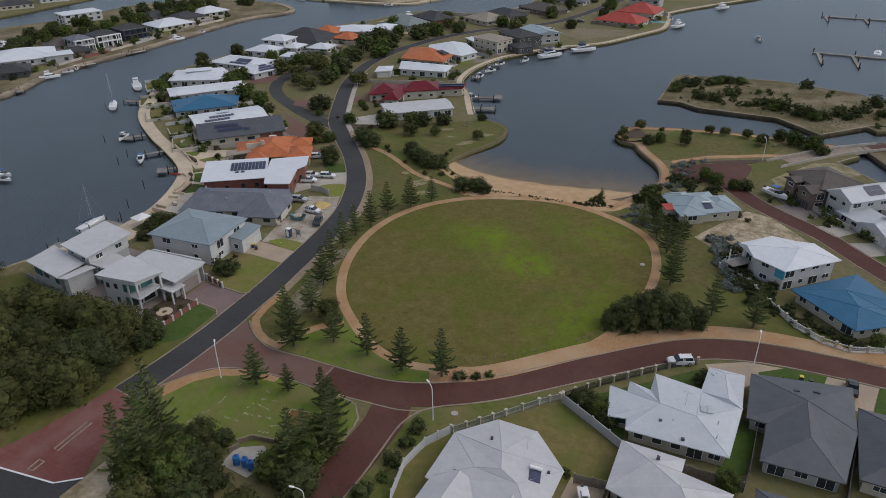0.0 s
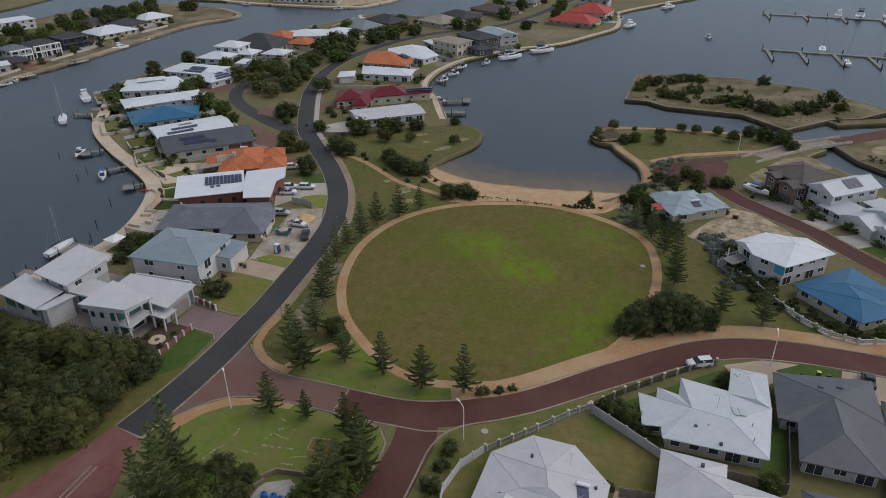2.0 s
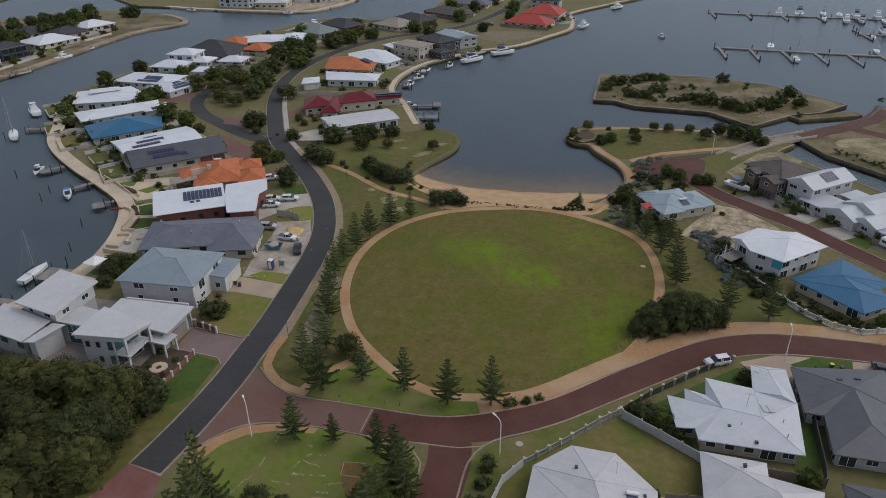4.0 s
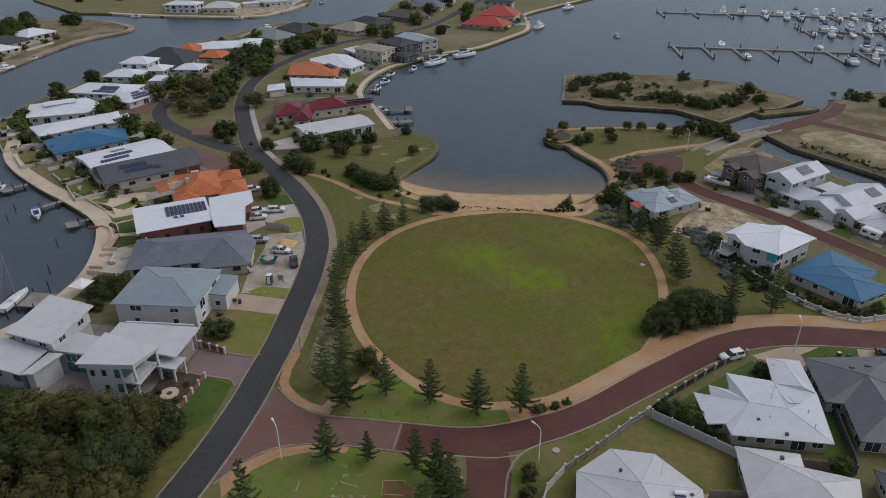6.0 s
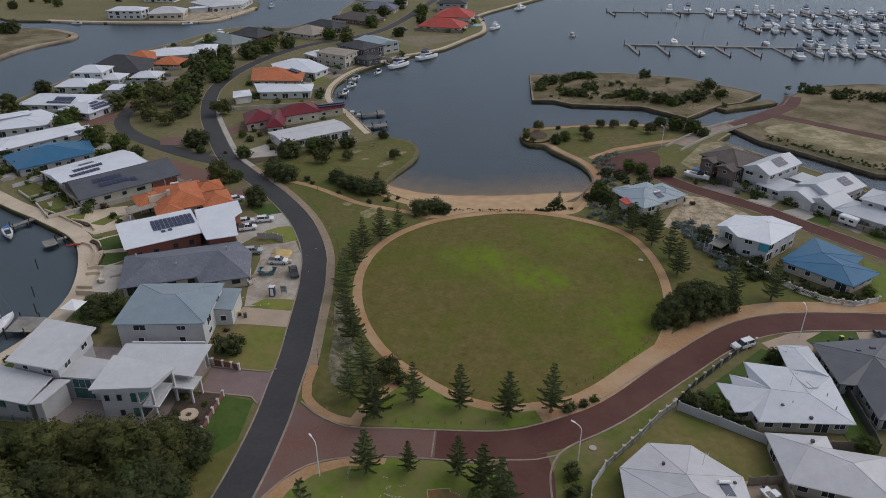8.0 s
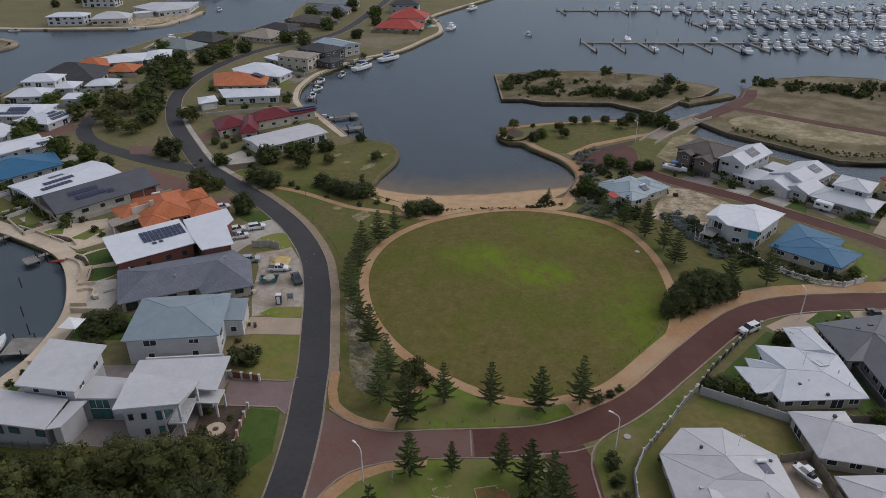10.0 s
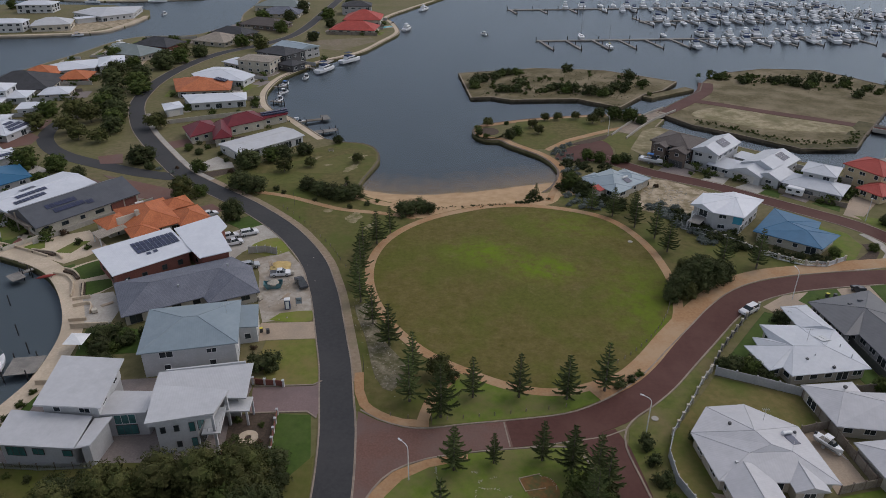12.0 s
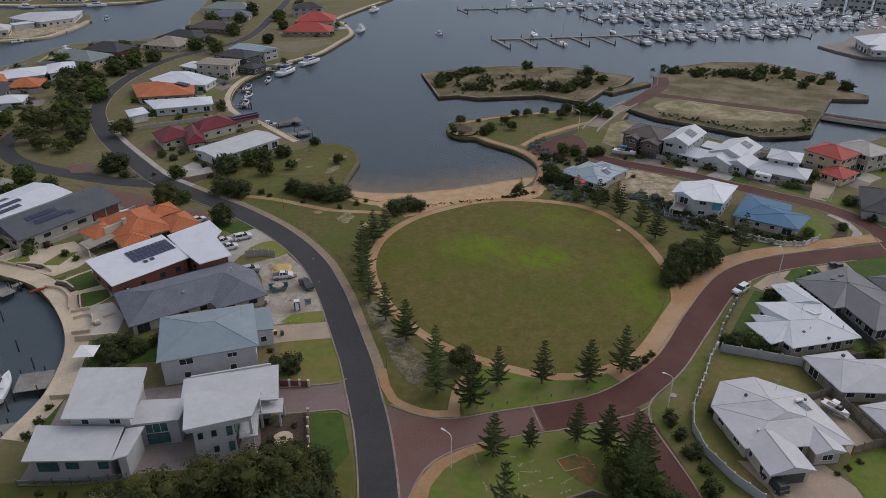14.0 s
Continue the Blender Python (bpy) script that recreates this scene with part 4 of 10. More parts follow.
# ---------------------------------------------------------------- lots, driveways and gardens
LOTS = (
    ("terrace", "prom", "cream paved terraces stepping down to the promenade", [(-125.3, 13.7), (-126.6, 21.4), (-119.4, 19.4), (-110.8, 24.0), (-102.5, 15.8), (-104.6, 10.4), (-108.6, 6.4), (-118.2, 11.0)]),
    ("terrace", "prom", "cream paving round the clipped lawns", [(-106.6, 4.4), (-101, 9.4), (-92, -2.8), (-95.6, -9), (-99.6, -5.6), (-102.4, -1)]),
    ("lawn", "lawn", "small green lawn behind a low wall", [(-134.5, 24.5), (-129.9, 26.9), (-126.5, 23.0), (-127.9, 18.6), (-129.9, 17.6)]),
    ("terrace", "brick", "brick paved steps above the promenade", [(-126.5, 14.6), (-126.7, 19.6), (-124.1, 17.4), (-124.0, 12.9)]),
    ("lawn", "lush", "dark green clipped lawn behind a low wall", [(-105.6, 3.6), (-103.1, 6.7), (-101, 8.4), (-96.6, 1.7), (-100.4, -0.5), (-102.3, -0.3)]),
    ("lawn", "lush", "dark green clipped lawn above the promenade", [(-99.4, -1.7), (-94.5, -0.1), (-92.6, -3.4), (-94.1, -5.6), (-96.7, -8.1), (-99.1, -4.1)]),
    ("lawn", "lawn", "small green lawn above the promenade", [(-122.9, 14.4), (-119.5, 18.5), (-117.2, 14.2), (-119.6, 12.8)]),
    ("lawn", "lawn", "small olive lawn above the promenade", [(-113.8, 11.9), (-111.7, 17.4), (-107.7, 18.3), (-109.5, 11.6)]),
    ("lawn", "lush", "small green lawn behind the promenade", [(-108.7, 4.5), (-106.1, 6.4), (-105.3, 5.3), (-107.2, 2.9)]),
    ("courtyard", "concrete", "grey concrete courtyard under construction", [(-99.4, -8.4), (-91.4, -5.7), (-87, -12), (-86.6, -19), (-94.4, -19.3)]),
    ("garden_bed", "lush", "shaded green back garden", [(-90.6, -20.2), (-87.5, -18), (-79, -20.4), (-75.8, -27.7), (-88.6, -29)]),
    ("terrace", "prom", "pale paved terrace beside the canal", [(-90.4, -30), (-84.4, -30), (-84.4, -36), (-90, -37)]),
    ("lawn", "lush", "narrow lawn behind the modern house", [(-89.6, -38), (-84.6, -38), (-84.6, -48), (-90.8, -48)]),
    ("courtyard", "pave", "grey paved yard round the modern house", [(-89, -37.6), (-66, -34.6), (-53.6, -34.6), (-52.4, -37.6), (-53.4, -54.6), (-63, -57.5), (-88, -59.6)]),
    ("garden_bed", "lush", "green slope below the modern house", [(-90, -60), (-56, -57.6), (-56, -61), (-90, -63)]),
    ("driveway", "pinkpave", "pinkish grey paved driveway with pale edges", [(-52.2, -37.6), (-41.6, -36.9), (-40.0, -35.6), (-39.4, -45), (-41.2, -43.4), (-51.1, -44.1)]),
    ("lawn", "lush", "dark green clipped front lawn", [(-46.1, -44.4), (-40.6, -44.6), (-38.9, -54), (-38.2, -66), (-43.5, -64), (-45.2, -53.4)]),
    ("garden_bed", "mulch", "dark mulched front garden", [(-54.2, -44.6), (-46.7, -44.3), (-45.8, -53.4), (-52.9, -52.9)]),
    ("lawn", "frontlawn", "patchy yellow-green front lawn", [(-53.3, -23.4), (-43.6, -22.5), (-40.9, -35.2), (-41.6, -36.5), (-47, -36.9), (-49.6, -36.2), (-53.5, -29.3)]),
    ("driveway", "tanpave", "tan paved driveway", [(-55.9, -17.2), (-46, -16.6), (-44.6, -16.2), (-42.6, -22.2), (-53.3, -23.1), (-56.4, -24)]),
    ("driveway", "dusty", "dusty concrete forecourt of a building site", [(-64.4, 9.6), (-57, 14), (-50.6, 4), (-47.4, -5), (-45.4, -13.6), (-55.7, -17), (-58.6, -9.1), (-61.4, 3.1)]),
    ("lawn", "fresh", "small bright green corner lawn", [(-54.6, -16.1), (-52.9, -13.5), (-49, -12.5), (-46.4, -12.3), (-45.6, -14), (-45.9, -16), (-48, -16.7), (-51, -16.4)]),
    ("driveway", "concrete", "pale concrete driveway", [(-73.6, 14.2), (-76, 22), (-72, 25.4), (-67.6, 29.6), (-60.6, 21), (-67.9, 13.6), (-69.6, 8.8)]),
    ("lawn", "fresh", "bright green front lawn", [(-67.4, 14), (-66.4, 17.6), (-64, 20.2), (-61.4, 21.2), (-59, 18.2), (-56.8, 14), (-59.2, 12), (-62.1, 11.4)]),
    ("lawn", "lush", "green front lawn", [(-77, 29.6), (-70.8, 34.6), (-66, 29), (-71.3, 25.2)]),
    ("driveway", "redpave", "reddish paved forecourt", [(-124.9, 62), (-111.4, 56.6), (-98.6, 51), (-96.5, 42.4), (-109.4, 45.6), (-113, 52)]),
    ("driveway", "redpave", "red brick paved driveway", [(-90.6, 36.4), (-84.4, 41.4), (-80, 37), (-84.6, 31.2)]),
    ("driveway", "concrete", "pale paved driveway", [(-100.4, 68.2), (-94.4, 78.5), (-92.1, 76.4), (-88.2, 73.4), (-86.1, 69.2), (-95.9, 64.4), (-98.4, 63.6)]),
    ("garden_bed", "mulch", "dark red-brown mulched bed beside a driveway", [(-95.4, 63.6), (-86, 68.6), (-84.8, 65.4), (-91.4, 60.2)]),
    ("driveway", "redpave", "red paved forecourt at the end of the loop street", [(-176, 91.6), (-168.6, 101), (-162.6, 96), (-161.4, 88.6), (-168.1, 84)]),
    ("driveway", "redpave", "red paved crossing over the reserve", [(-133.3, 77.4), (-126.4, 80.4), (-122.5, 71.5), (-129.5, 70.9)]),
    ("sand_patch", "midlawn", "greener patch of the park lawn", [(-89, 58.6), (-82, 62), (-74, 64.4), (-66, 63.6), (-61, 60), (-65, 56.6), (-74, 55), (-81, 54)]),
    ("sand_patch", "midlawn", "greener patch of the park lawn", [(-66, 66), (-61, 73), (-54, 81), (-48.6, 82), (-46.4, 76), (-50, 69), (-56, 65)]),
    ("driveway", "redpave", "red brick paved forecourt", [(-116, 92), (-108, 97), (-106, 90), (-112, 85)]),
    ("verge", "greenverge", "patchy green verge before the fence", [(12.0, -50.4), (13.0, -46.6), (17.1, -42.2), (23.5, -36.2), (29.2, -29.6), (38.8, -17.8), (47.4, -9), (47.8, -9.6), (43.8, -13.4), (40.2, -18), (35, -24.8), (30.8, -31.4),
                                                                  (28.2, -34.8), (24.8, -40.2), (19.4, -48.2), (17.4, -53), (17.2, -58.4), (19, -64.4), (21, -68), (14.2, -72), (13.6, -64), (12.8, -57)]),
    ("lawn", "drylawn", "half-dry back lawn inside a fence", [(17.6, -52), (19.4, -48.4), (31.4, -32.6), (44.6, -37.8), (44.4, -47), (40, -47.4), (22, -64.6), (18.2, -63.4)]),
    ("driveway", "tanpave", "tan paved driveway", [(22, -60), (24, -66), (25.4, -74), (37, -74), (37.4, -66.6), (35.2, -62), (30, -62)]),
    ("side_yard", "tanpave", "tan paved side yard", [(39.6, -46.6), (44.8, -45.6), (46.2, -58), (40.6, -60)]),
    ("lawn", "lawn", "green front lawn with dry patches", [(37.6, -63), (41, -60.6), (47.6, -59), (60, -60), (60, -76), (38, -76)]),
    ("lawn", "lush", "strip of lawn between fence and house", [(32, -31.6), (41.8, -19.4), (48.9, -10.6), (52, -12), (52.4, -20), (46, -22), (41, -28), (44, -36.4)]),
    ("driveway", "tanpave", "pinkish paved driveway", [(49.2, -8.6), (55.4, -3.9), (61.6, -2.3), (58.4, -9), (56, -12.6), (52, -12.4)]),
    ("lawn", "lush", "green front lawn beside the road", [(57.8, -6), (61.8, -2), (68.4, -0.9), (68.0, -8), (60, -9)]),
    ("driveway", "tanpave", "tan paved driveway", [(68.4, -0.8), (76.4, 0.6), (76, -8), (68.1, -8)]),
    ("lawn", "lush", "green lawn beside a paved driveway", [(76.6, 0.6), (92, 3), (92, -8), (76.3, -8)]),
    ("side_yard", "lush", "narrow green side yard", [(57, -20), (61, -20.4), (61.4, -32), (58.4, -36), (56.8, -30)]),
    ("vacant_lot", "sandlot", "bare sandy vacant lot", [(36.6, 50), (41.2, 62.6), (47.4, 61.8), (58.4, 51.6), (50.4, 40.8), (41.4, 35.4), (33.6, 41)]),
    ("driveway", "concrete", "pale concrete driveway", [(57.6, 62.4), (63, 67.4), (67, 64.4), (63, 58.6)]),
    ("driveway", "concrete", "pale concrete driveway", [(65.4, 56.6), (71.4, 60.4), (76, 57), (70.4, 51.8)]),
    ("driveway", "tanpave", "tan paved driveway", [(88.6, 38.2), (99, 54), (105, 50), (92, 35.4)]),
    ("driveway", "pave", "brown paved driveway", [(46.4, 69.8), (51, 74.8), (58.8, 70), (54.8, 64.2)]),
    ("driveway", "pave", "grey paved driveway", [(77, 51.2), (82.6, 54.6), (86.4, 50.6), (82, 46.2)]),
    ("lawn", "lush", "small green front lawn", [(83.6, 45.6), (88, 49), (91.6, 46), (88.6, 40.4)]),
    ("lawn", "lush", "small green front lawn", [(71.8, 52.6), (75.4, 56.2), (77.6, 53.6), (75.8, 49.4)]),
    ("lawn", "lawn", "yellow-green corner lawn", [(79, 31.6), (84, 27), (84.4, 20), (79.4, 13.4), (74, 11.6), (76, 20)]),
    ("footpath", "concrete", "pale concrete footpath round the corner", [(76, 8.6), (84, 11), (88.2, 16.3), (88.6, 21.8), (87, 26.6), (88.6, 27), (90.6, 21.6), (90, 15.2), (85.4, 9.4), (77, 7.4)]),
    ("garden_bed", "mulch", "dark mulched corner bed", [(77, 9.4), (83.2, 11.6), (87, 16.6), (87.4, 21.4), (85, 21), (84.6, 17), (80, 13)]),
    ("lawn", "lawn", "green corner lawn", [(91.4, 38), (94.6, 28.6), (98.6, 18), (104, 18), (101, 24), (97, 36)]),
    ("lawn", "verge", "park lawn on the groyne", [(2.4, 99), (5, 94), (10, 88.4), (14, 89), (22.1, 98.2), (38, 109.4), (41, 118), (36, 125), (20, 121.6), (6, 117.6)]),
    ("footpath", "path", "orange gravel path across the groyne", [(14.4, 86.4), (22.6, 96), (38, 107), (46, 112.4), (46, 114), (37, 109.2), (21.6, 98.4), (13.2, 88.2)]),
    ("garden_bed", "mulch", "dark planted bed beside the path", [(21.6, 92), (25, 95.4), (37, 104), (40, 103), (30, 95)]),
    ("lawn", "midlawn", "olive green corner lawn beside the bridge", [(34.6, 97.8), (38, 103.4), (43, 105.4), (47.4, 101.4), (43, 92), (40, 83.4), (36, 79), (37.2, 90)]),
    ("slope", "strawfield", "dry sandy slope beside the bridge", [(42.4, 89), (46.6, 99), (51, 109), (57, 113), (64, 106.4), (57, 97), (50, 88), (45, 84)]),
    ("lawn", "lawn", "bright green corner lawn with faint outlines", [(-29.5, -66), (-28, -61), (-25.2, -57.3), (-20.3, -54.6), (-12, -52.7), (-4, -51.7), (1.8, -51.4), (4.2, -53.8), (5.2, -58), (5.7, -64), (5.8, -71), (-6, -70), (-16, -70.6), (-24, -72)]),
    ("verge", "path", "sandy edge of the corner lawn", [(-29.9, -65), (-28.2, -60.9), (-25.4, -57.1), (-20.4, -54.4), (-14, -53), (-14, -54.3), (-20, -56), (-24, -58.6), (-26.4, -62), (-27.8, -68)]),
    ("verge", "sandlot", "dry sandy verge by the apron", [(-25.6, -73), (-22.4, -81), (-21.8, -90), (-14, -92), (-14, -84), (-21, -74)]),
    ("garden_bed", "verge", "shaded grass below the coastal trees", [(-92, -57), (-46, -55.4), (-44, -70), (-50, -96), (-100, -96)]),
    # darker grass tone on this verge stands in for shade of the trees
    ("verge", "verge", "green verge along the asphalt street", [(-38.4, -54), (-37.5, -64), (-37.2, -71), (-38, -84), (-40.6, -96), (-52, -98), (-47, -84), (-43.6, -70), (-42.4, -60)]),
    ("verge", "lawn", "green strip between the oval path and the road", [(-19.8, -46.4), (-14, -45.7), (-4, -44.1), (2.4, -42.9), (8, -40.2), (11, -38.2), (8, -36.4), (2.2, -38), (-3.8, -37.4), (-9, -35.4), (-14, -32.6), (-17, -30.4), (-18.6, -36), (-20, -41)]),
    ("vacant_lot", "barelot", "bare brown vacant lot beside the road", [(-101, 262), (-66, 272), (-62, 262), (-78, 238), (-97, 244)]),
    ("sand_patch", "strawfield", "pale strip of straw and sand across vacant land", [(76, 132), (84, 137.6), (92, 137.4), (104, 129.4), (117, 121.6), (128.6, 115), (128, 110.6), (117.3, 108.8), (106, 110), (95, 112.4), (84, 119.4), (75, 126)]),
    ("sand_patch", "stony", "pale stony ground below the pines", [(-37.6, -10), (-34.6, -9), (-30.6, -22), (-25.4, -31), (-27.4, -38), (-30.6, -34), (-33.8, -22)]),
)
for i, (nm, mt, lb, pts) in enumerate(LOTS):
    slab(nm, pts, 0.036 + 0.0006 * i, M[mt], lb, nm.replace("_", " "), 0.12, 2.5 if nm == "sand_patch" else 0, skirt=0.35 if nm in ("lawn", "verge", "sand_patch", "slope", "vacant_lot") else 0.0)
for i, (x, y, a, b, r) in enumerate(((-48.4, 79.6, 2.4, 1.2, 20), (-49.4, 69.4, 2.6, 1.3, 60), (-44, 33.4, 3.0, 2.0, 70), (-51.4, 37.6, 1.3, 0.7, 0), (-62, 78, 2.0, 0.9, 40),
                                         (-57, 72, 1.6, 0.7, 10), (-38, 28.4, 1.8, 1.0, 50))):
    m = pose(x, y, 0, 0, 0, r)
    ring = []
    for k in range(28):
        w = k * math.tau / 28
        f = 1 + 0.75 * noise.noise((math.cos(w) * 1.6 + i * 7, math.sin(w) * 1.6, 2.5))
        ring.append((m @ Vector((a * f * math.cos(w), b * f * math.sin(w), 0))).to_2d()[:])
    slab("sand_patch", ring, 0.085, M["drysand"], "worn pale sandy spot in the grass", "sand patch", 0.12, 0, skirt=0.5)
slab("reserve", [(-106, 66), (-118, 71), (-131, 77), (-142, 83), (-150, 91), (-156, 101), (-157, 112), (-152, 125), (-148.5, 133), (-143, 122), (-132.5, 104), (-120, 87)], 0.03, M["dry"], "dry grass reserve between the streets", "lawn", 0.2)
# edging of the paved driveway, kerbed islands on the apron
ribbon("driveway_edge", [(-52, -37.3), (-41.6, -36.6), (-40.2, -35.4)], 0.15, -0.15, 0.16, M["kerb"], "pale concrete driveway edge", "kerb", 0.2, 0)
ribbon("driveway_edge", [(-51, -44.3), (-41.3, -43.7), (-39.5, -45.2)], 0.15, -0.15, 0.16, M["kerb"], "pale concrete driveway edge", "kerb", 0.2, 0)
ribbon("traffic_island", [(-31.7, -84.9), (-32.9, -78.5), (-32.0, -78.2), (-30.8, -84.9)], 0.12, -0.12, 0.16, M["kerb"], "pale kerbed traffic island", "kerb", 0.2, 0, True)
ribbon("traffic_island", [(-31, -89.6), (-31.5, -87.5), (-30.4, -87.3), (-30.1, -89.3)], 0.12, -0.12, 0.16, M["kerb"], "pale kerbed traffic island", "kerb", 0.2, 0, True)
# terrace walls above the western promenade
for pts, hh in (([(-108.4, 1.4), (-105.2, 0.6), (-102.4, -2.0), (-100.6, -5.2), (-99.6, -8.2)], 0.7), ([(-106.6, 3.2), (-104, 2.2), (-101.6, -0.2)], 0.9), ([(-99.6, -2.2), (-98.4, -5), (-97, -8.4)], 0.9),
                ([(-98.6, -9.6), (-95.2, -8.4)], 0.8), ([(-97.2, -12.2), (-94, -11), (-92.4, -14.6)], 0.8), ([(-95.4, -17.6), (-92, -17)], 0.8), ([(-93.8, -20), (-86.4, -19.2)], 1.2),
                ([(-110, 8.6), (-113.4, 11.2), (-119.4, 12.4)], 0.8), ([(-114, 9.6), (-123, 13.6), (-131, 16.6)], 0.6), ([(-91.4, -37.6), (-84.6, -37.2)], 1.0), ([(-66.4, -36.2), (-60.4, -35.4), (-52, -36.6)], 1.2)):
    ribbon("garden_wall", pts, 0.14, -0.14, hh, M["prom"], "low cream rendered garden wall", "wall", hh, 1.0)

bm = bmesh.new()
rk = random.Random(9)
for i in range(300):
    f = rk.random()
    x, y = -36.6 + 9.5 * f + rk.gauss(0, 1.3), -8 - 29 * f + rk.gauss(0, 1.5)
    s = rk.uniform(0.04, 0.13) * rk.uniform(0.6, 1.2)
    r = bmesh.ops.create_icosphere(bm, subdivisions=1, radius=s, matrix=pose(x, y, 0.07))
    for v in r["verts"]:
        v.co.z = 0.05 + (v.co.z - 0.05) * 0.5
solid("limestone_rubble", bm, M["rock"], "pale limestone rubble scattered below the pines", "rocks", "stuff")
# old foundation outlines and bare soil on the corner lawn
for pts in ([(-19.0, -56.0), (-18.6, -58.9), (-18.0, -63.4)], [(-12.4, -58.6), (-9.8, -57.8)], [(-12.4, -58.8), (-12.0, -60.1), (-9.3, -60.1)], [(-13.4, -56.8), (-12.6, -57.0)], [(-14.6, -65.3), (-12.4, -64.9), (-10.4, -64.7)],
            [(-12.4, -62.9), (-10, -62.2), (-7.5, -61.4)], [(-6.4, -62.8), (-5, -62), (-3.8, -61.5)], [(-7.2, -64.8), (-5.6, -64.1)], [(-18.0, -65.7), (-18.7, -68.2), (-18.7, -69.6)], [(-3.2, -57.2), (-1.4, -58.2), (-0.8, -60.2)], [(-12.3, -62.9), (-13, -61.4), (-12.8, -60.4)]):
    bm = bmesh.new()
    for q in smooth_line(pts, 0.2):
        if noise.noise((q[0] * 0.9, q[1] * 0.9, 4)) < -0.18:
            continue
        for _ in range(2):
            r = bmesh.ops.create_icosphere(bm, subdivisions=1, radius=rk.uniform(0.04, 0.11), matrix=pose(q[0] + rk.gauss(0, 0.1), q[1] + rk.gauss(0, 0.1), 0.13))
            for v in r["verts"]:
                v.co.z = 0.085 + (v.co.z - 0.13) * 0.3
    solid("old_foundation", bm, M["rock"], "broken pale line of an old foundation in grass", "rubble", "stuff")
slab("soil_patch", [(-6.1, -58.2), (-3.2, -57.3), (-1.2, -58.2), (-0.4, -61), (-2.2, -63.6), (-4.4, -62), (-5.4, -60.4)], 0.1, surface("red_soil", (0.15, 0.075, 0.026), (0.25, 0.118, 0.04), 1.5, 0.4, 0.95, (0.085, 0.095, 0.03), 0.6), "patch of bare reddish soil in the lawn", "soil", 0.1, 0.8)

for pts in ([(-106.6, 2.6), (-103.9, 1.5), (-101.7, -0.9)], [(-99.5, -2.9), (-98.3, -5.6), (-97.1, -8.2)], [(-112.6, 10.4), (-116, 11.6), (-119, 12.2)]):
    ribbon("planter", pts, 0.55, -0.3, 0.55, M["mulch"], "dark planted bed between pale terrace walls", "planter", 0.55, 0.8)
ribbon("timber_edging", [(-6.3, -58.1), (-5.5, -60.5), (-2.4, -59.8)], 0.07, -0.07, 0.2, M["tanpave"], "pale timber edging round bare soil", "edging", 0.15, 0)
ribbon("timber_edging", [(-6.3, -58.0), (-3.0, -57.0)], 0.07, -0.07, 0.2, M["tanpave"], "pale timber edging round bare soil", "edging", 0.15, 0)
slab("sandy_point", [(-262, 284), (-236, 283), (-224, 304), (-222, 330), (-244, 326), (-266, 300)], 0.05, M["sandlot"], "bare sandy ground on the canal point", "ground", 0.2)

pool = surface("pool_water", (0.1, 0.36, 0.4), (0.14, 0.42, 0.46), 0.6, 0.2, 0.15, bump=0.1)
for x, y, a, b, r in ((-94.6, 196.5, 7, 3.5, 60), (-60.6, 303.0, 9, 5, 30)):
    ob = thing("swimming_pool", pose(x, y, 0, 0, 0, r), "turquoise swimming pool with pale coping by the bay", "pool")
    bm = bmesh.new()
    box(bm, 0, 0, -0.2, a, b, 0.32)
    part("water", bm, pool, ob)
    for u, v, p, q in ((0, b / 2 + 0.2, a + 0.8, 0.4), (0, -b / 2 - 0.2, a + 0.8, 0.4), (a / 2 + 0.2, 0, 0.4, b), (-a / 2 - 0.2, 0, 0.4, b)):
        bm = bmesh.new()
        box(bm, u, v, -0.2, p, q, 0.4)
        part("coping", bm, M["prom"], ob)

# ---------------------------------------------------------------- plants
def leaf_cards(bm, rnd, centre, radius, count, size, flat=0.8, out=0.25):
    """Tufts of small leaves over a lobe's surface, each tuft facing outwards."""
    for _ in range(max(1, count // 6)):
        d = Vector((rnd.gauss(0, 1), rnd.gauss(0, 1), rnd.gauss(0.3, 1))).normalized()
        r = radius * (0.78 + out * rnd.random() ** 0.8)
        mid = centre + Vector((d.x * r, d.y * r, d.z * r * flat))
        wide = size * rnd.uniform(0.7, 1.35)
        for _ in range(6):
            c = mid + Vector((rnd.gauss(0, 1), rnd.gauss(0, 1), rnd.gauss(0, 0.6))) * wide * 0.62
            tilt = (d + Vector((rnd.gauss(0, 0.38), rnd.gauss(0, 0.38), rnd.gauss(0.25, 0.38)))).normalized()
            u = tilt.orthogonal().normalized()
            u = Matrix.Rotation(rnd.random() * 6.28, 3, tilt) @ u
            v = tilt.cross(u)
            s = size * rnd.uniform(0.5, 1.1)
            k = [c + u * s * 0.9, c + v * s * 0.5 + tilt * s * 0.2, c - u * s * 0.8, c - v * s * 0.55 + tilt * s * 0.15]
            bm.faces.new([bm.verts.new(q) for q in k])


def lobe(bm, centre, radius, flat, seed, sub=2):
    r = bmesh.ops.create_icosphere(bm, subdivisions=sub, radius=1)
    for v in r["verts"]:
        k = radius * (0.86 + 0.3 * noise.noise(v.co * 1.9 + Vector((seed, seed * 1.7, 0))) + 0.12 * noise.noise(v.co * 5 + Vector((0, seed, 0))))
        v.co = centre + Vector((v.co.x * k, v.co.y * k, v.co.z * k * flat))


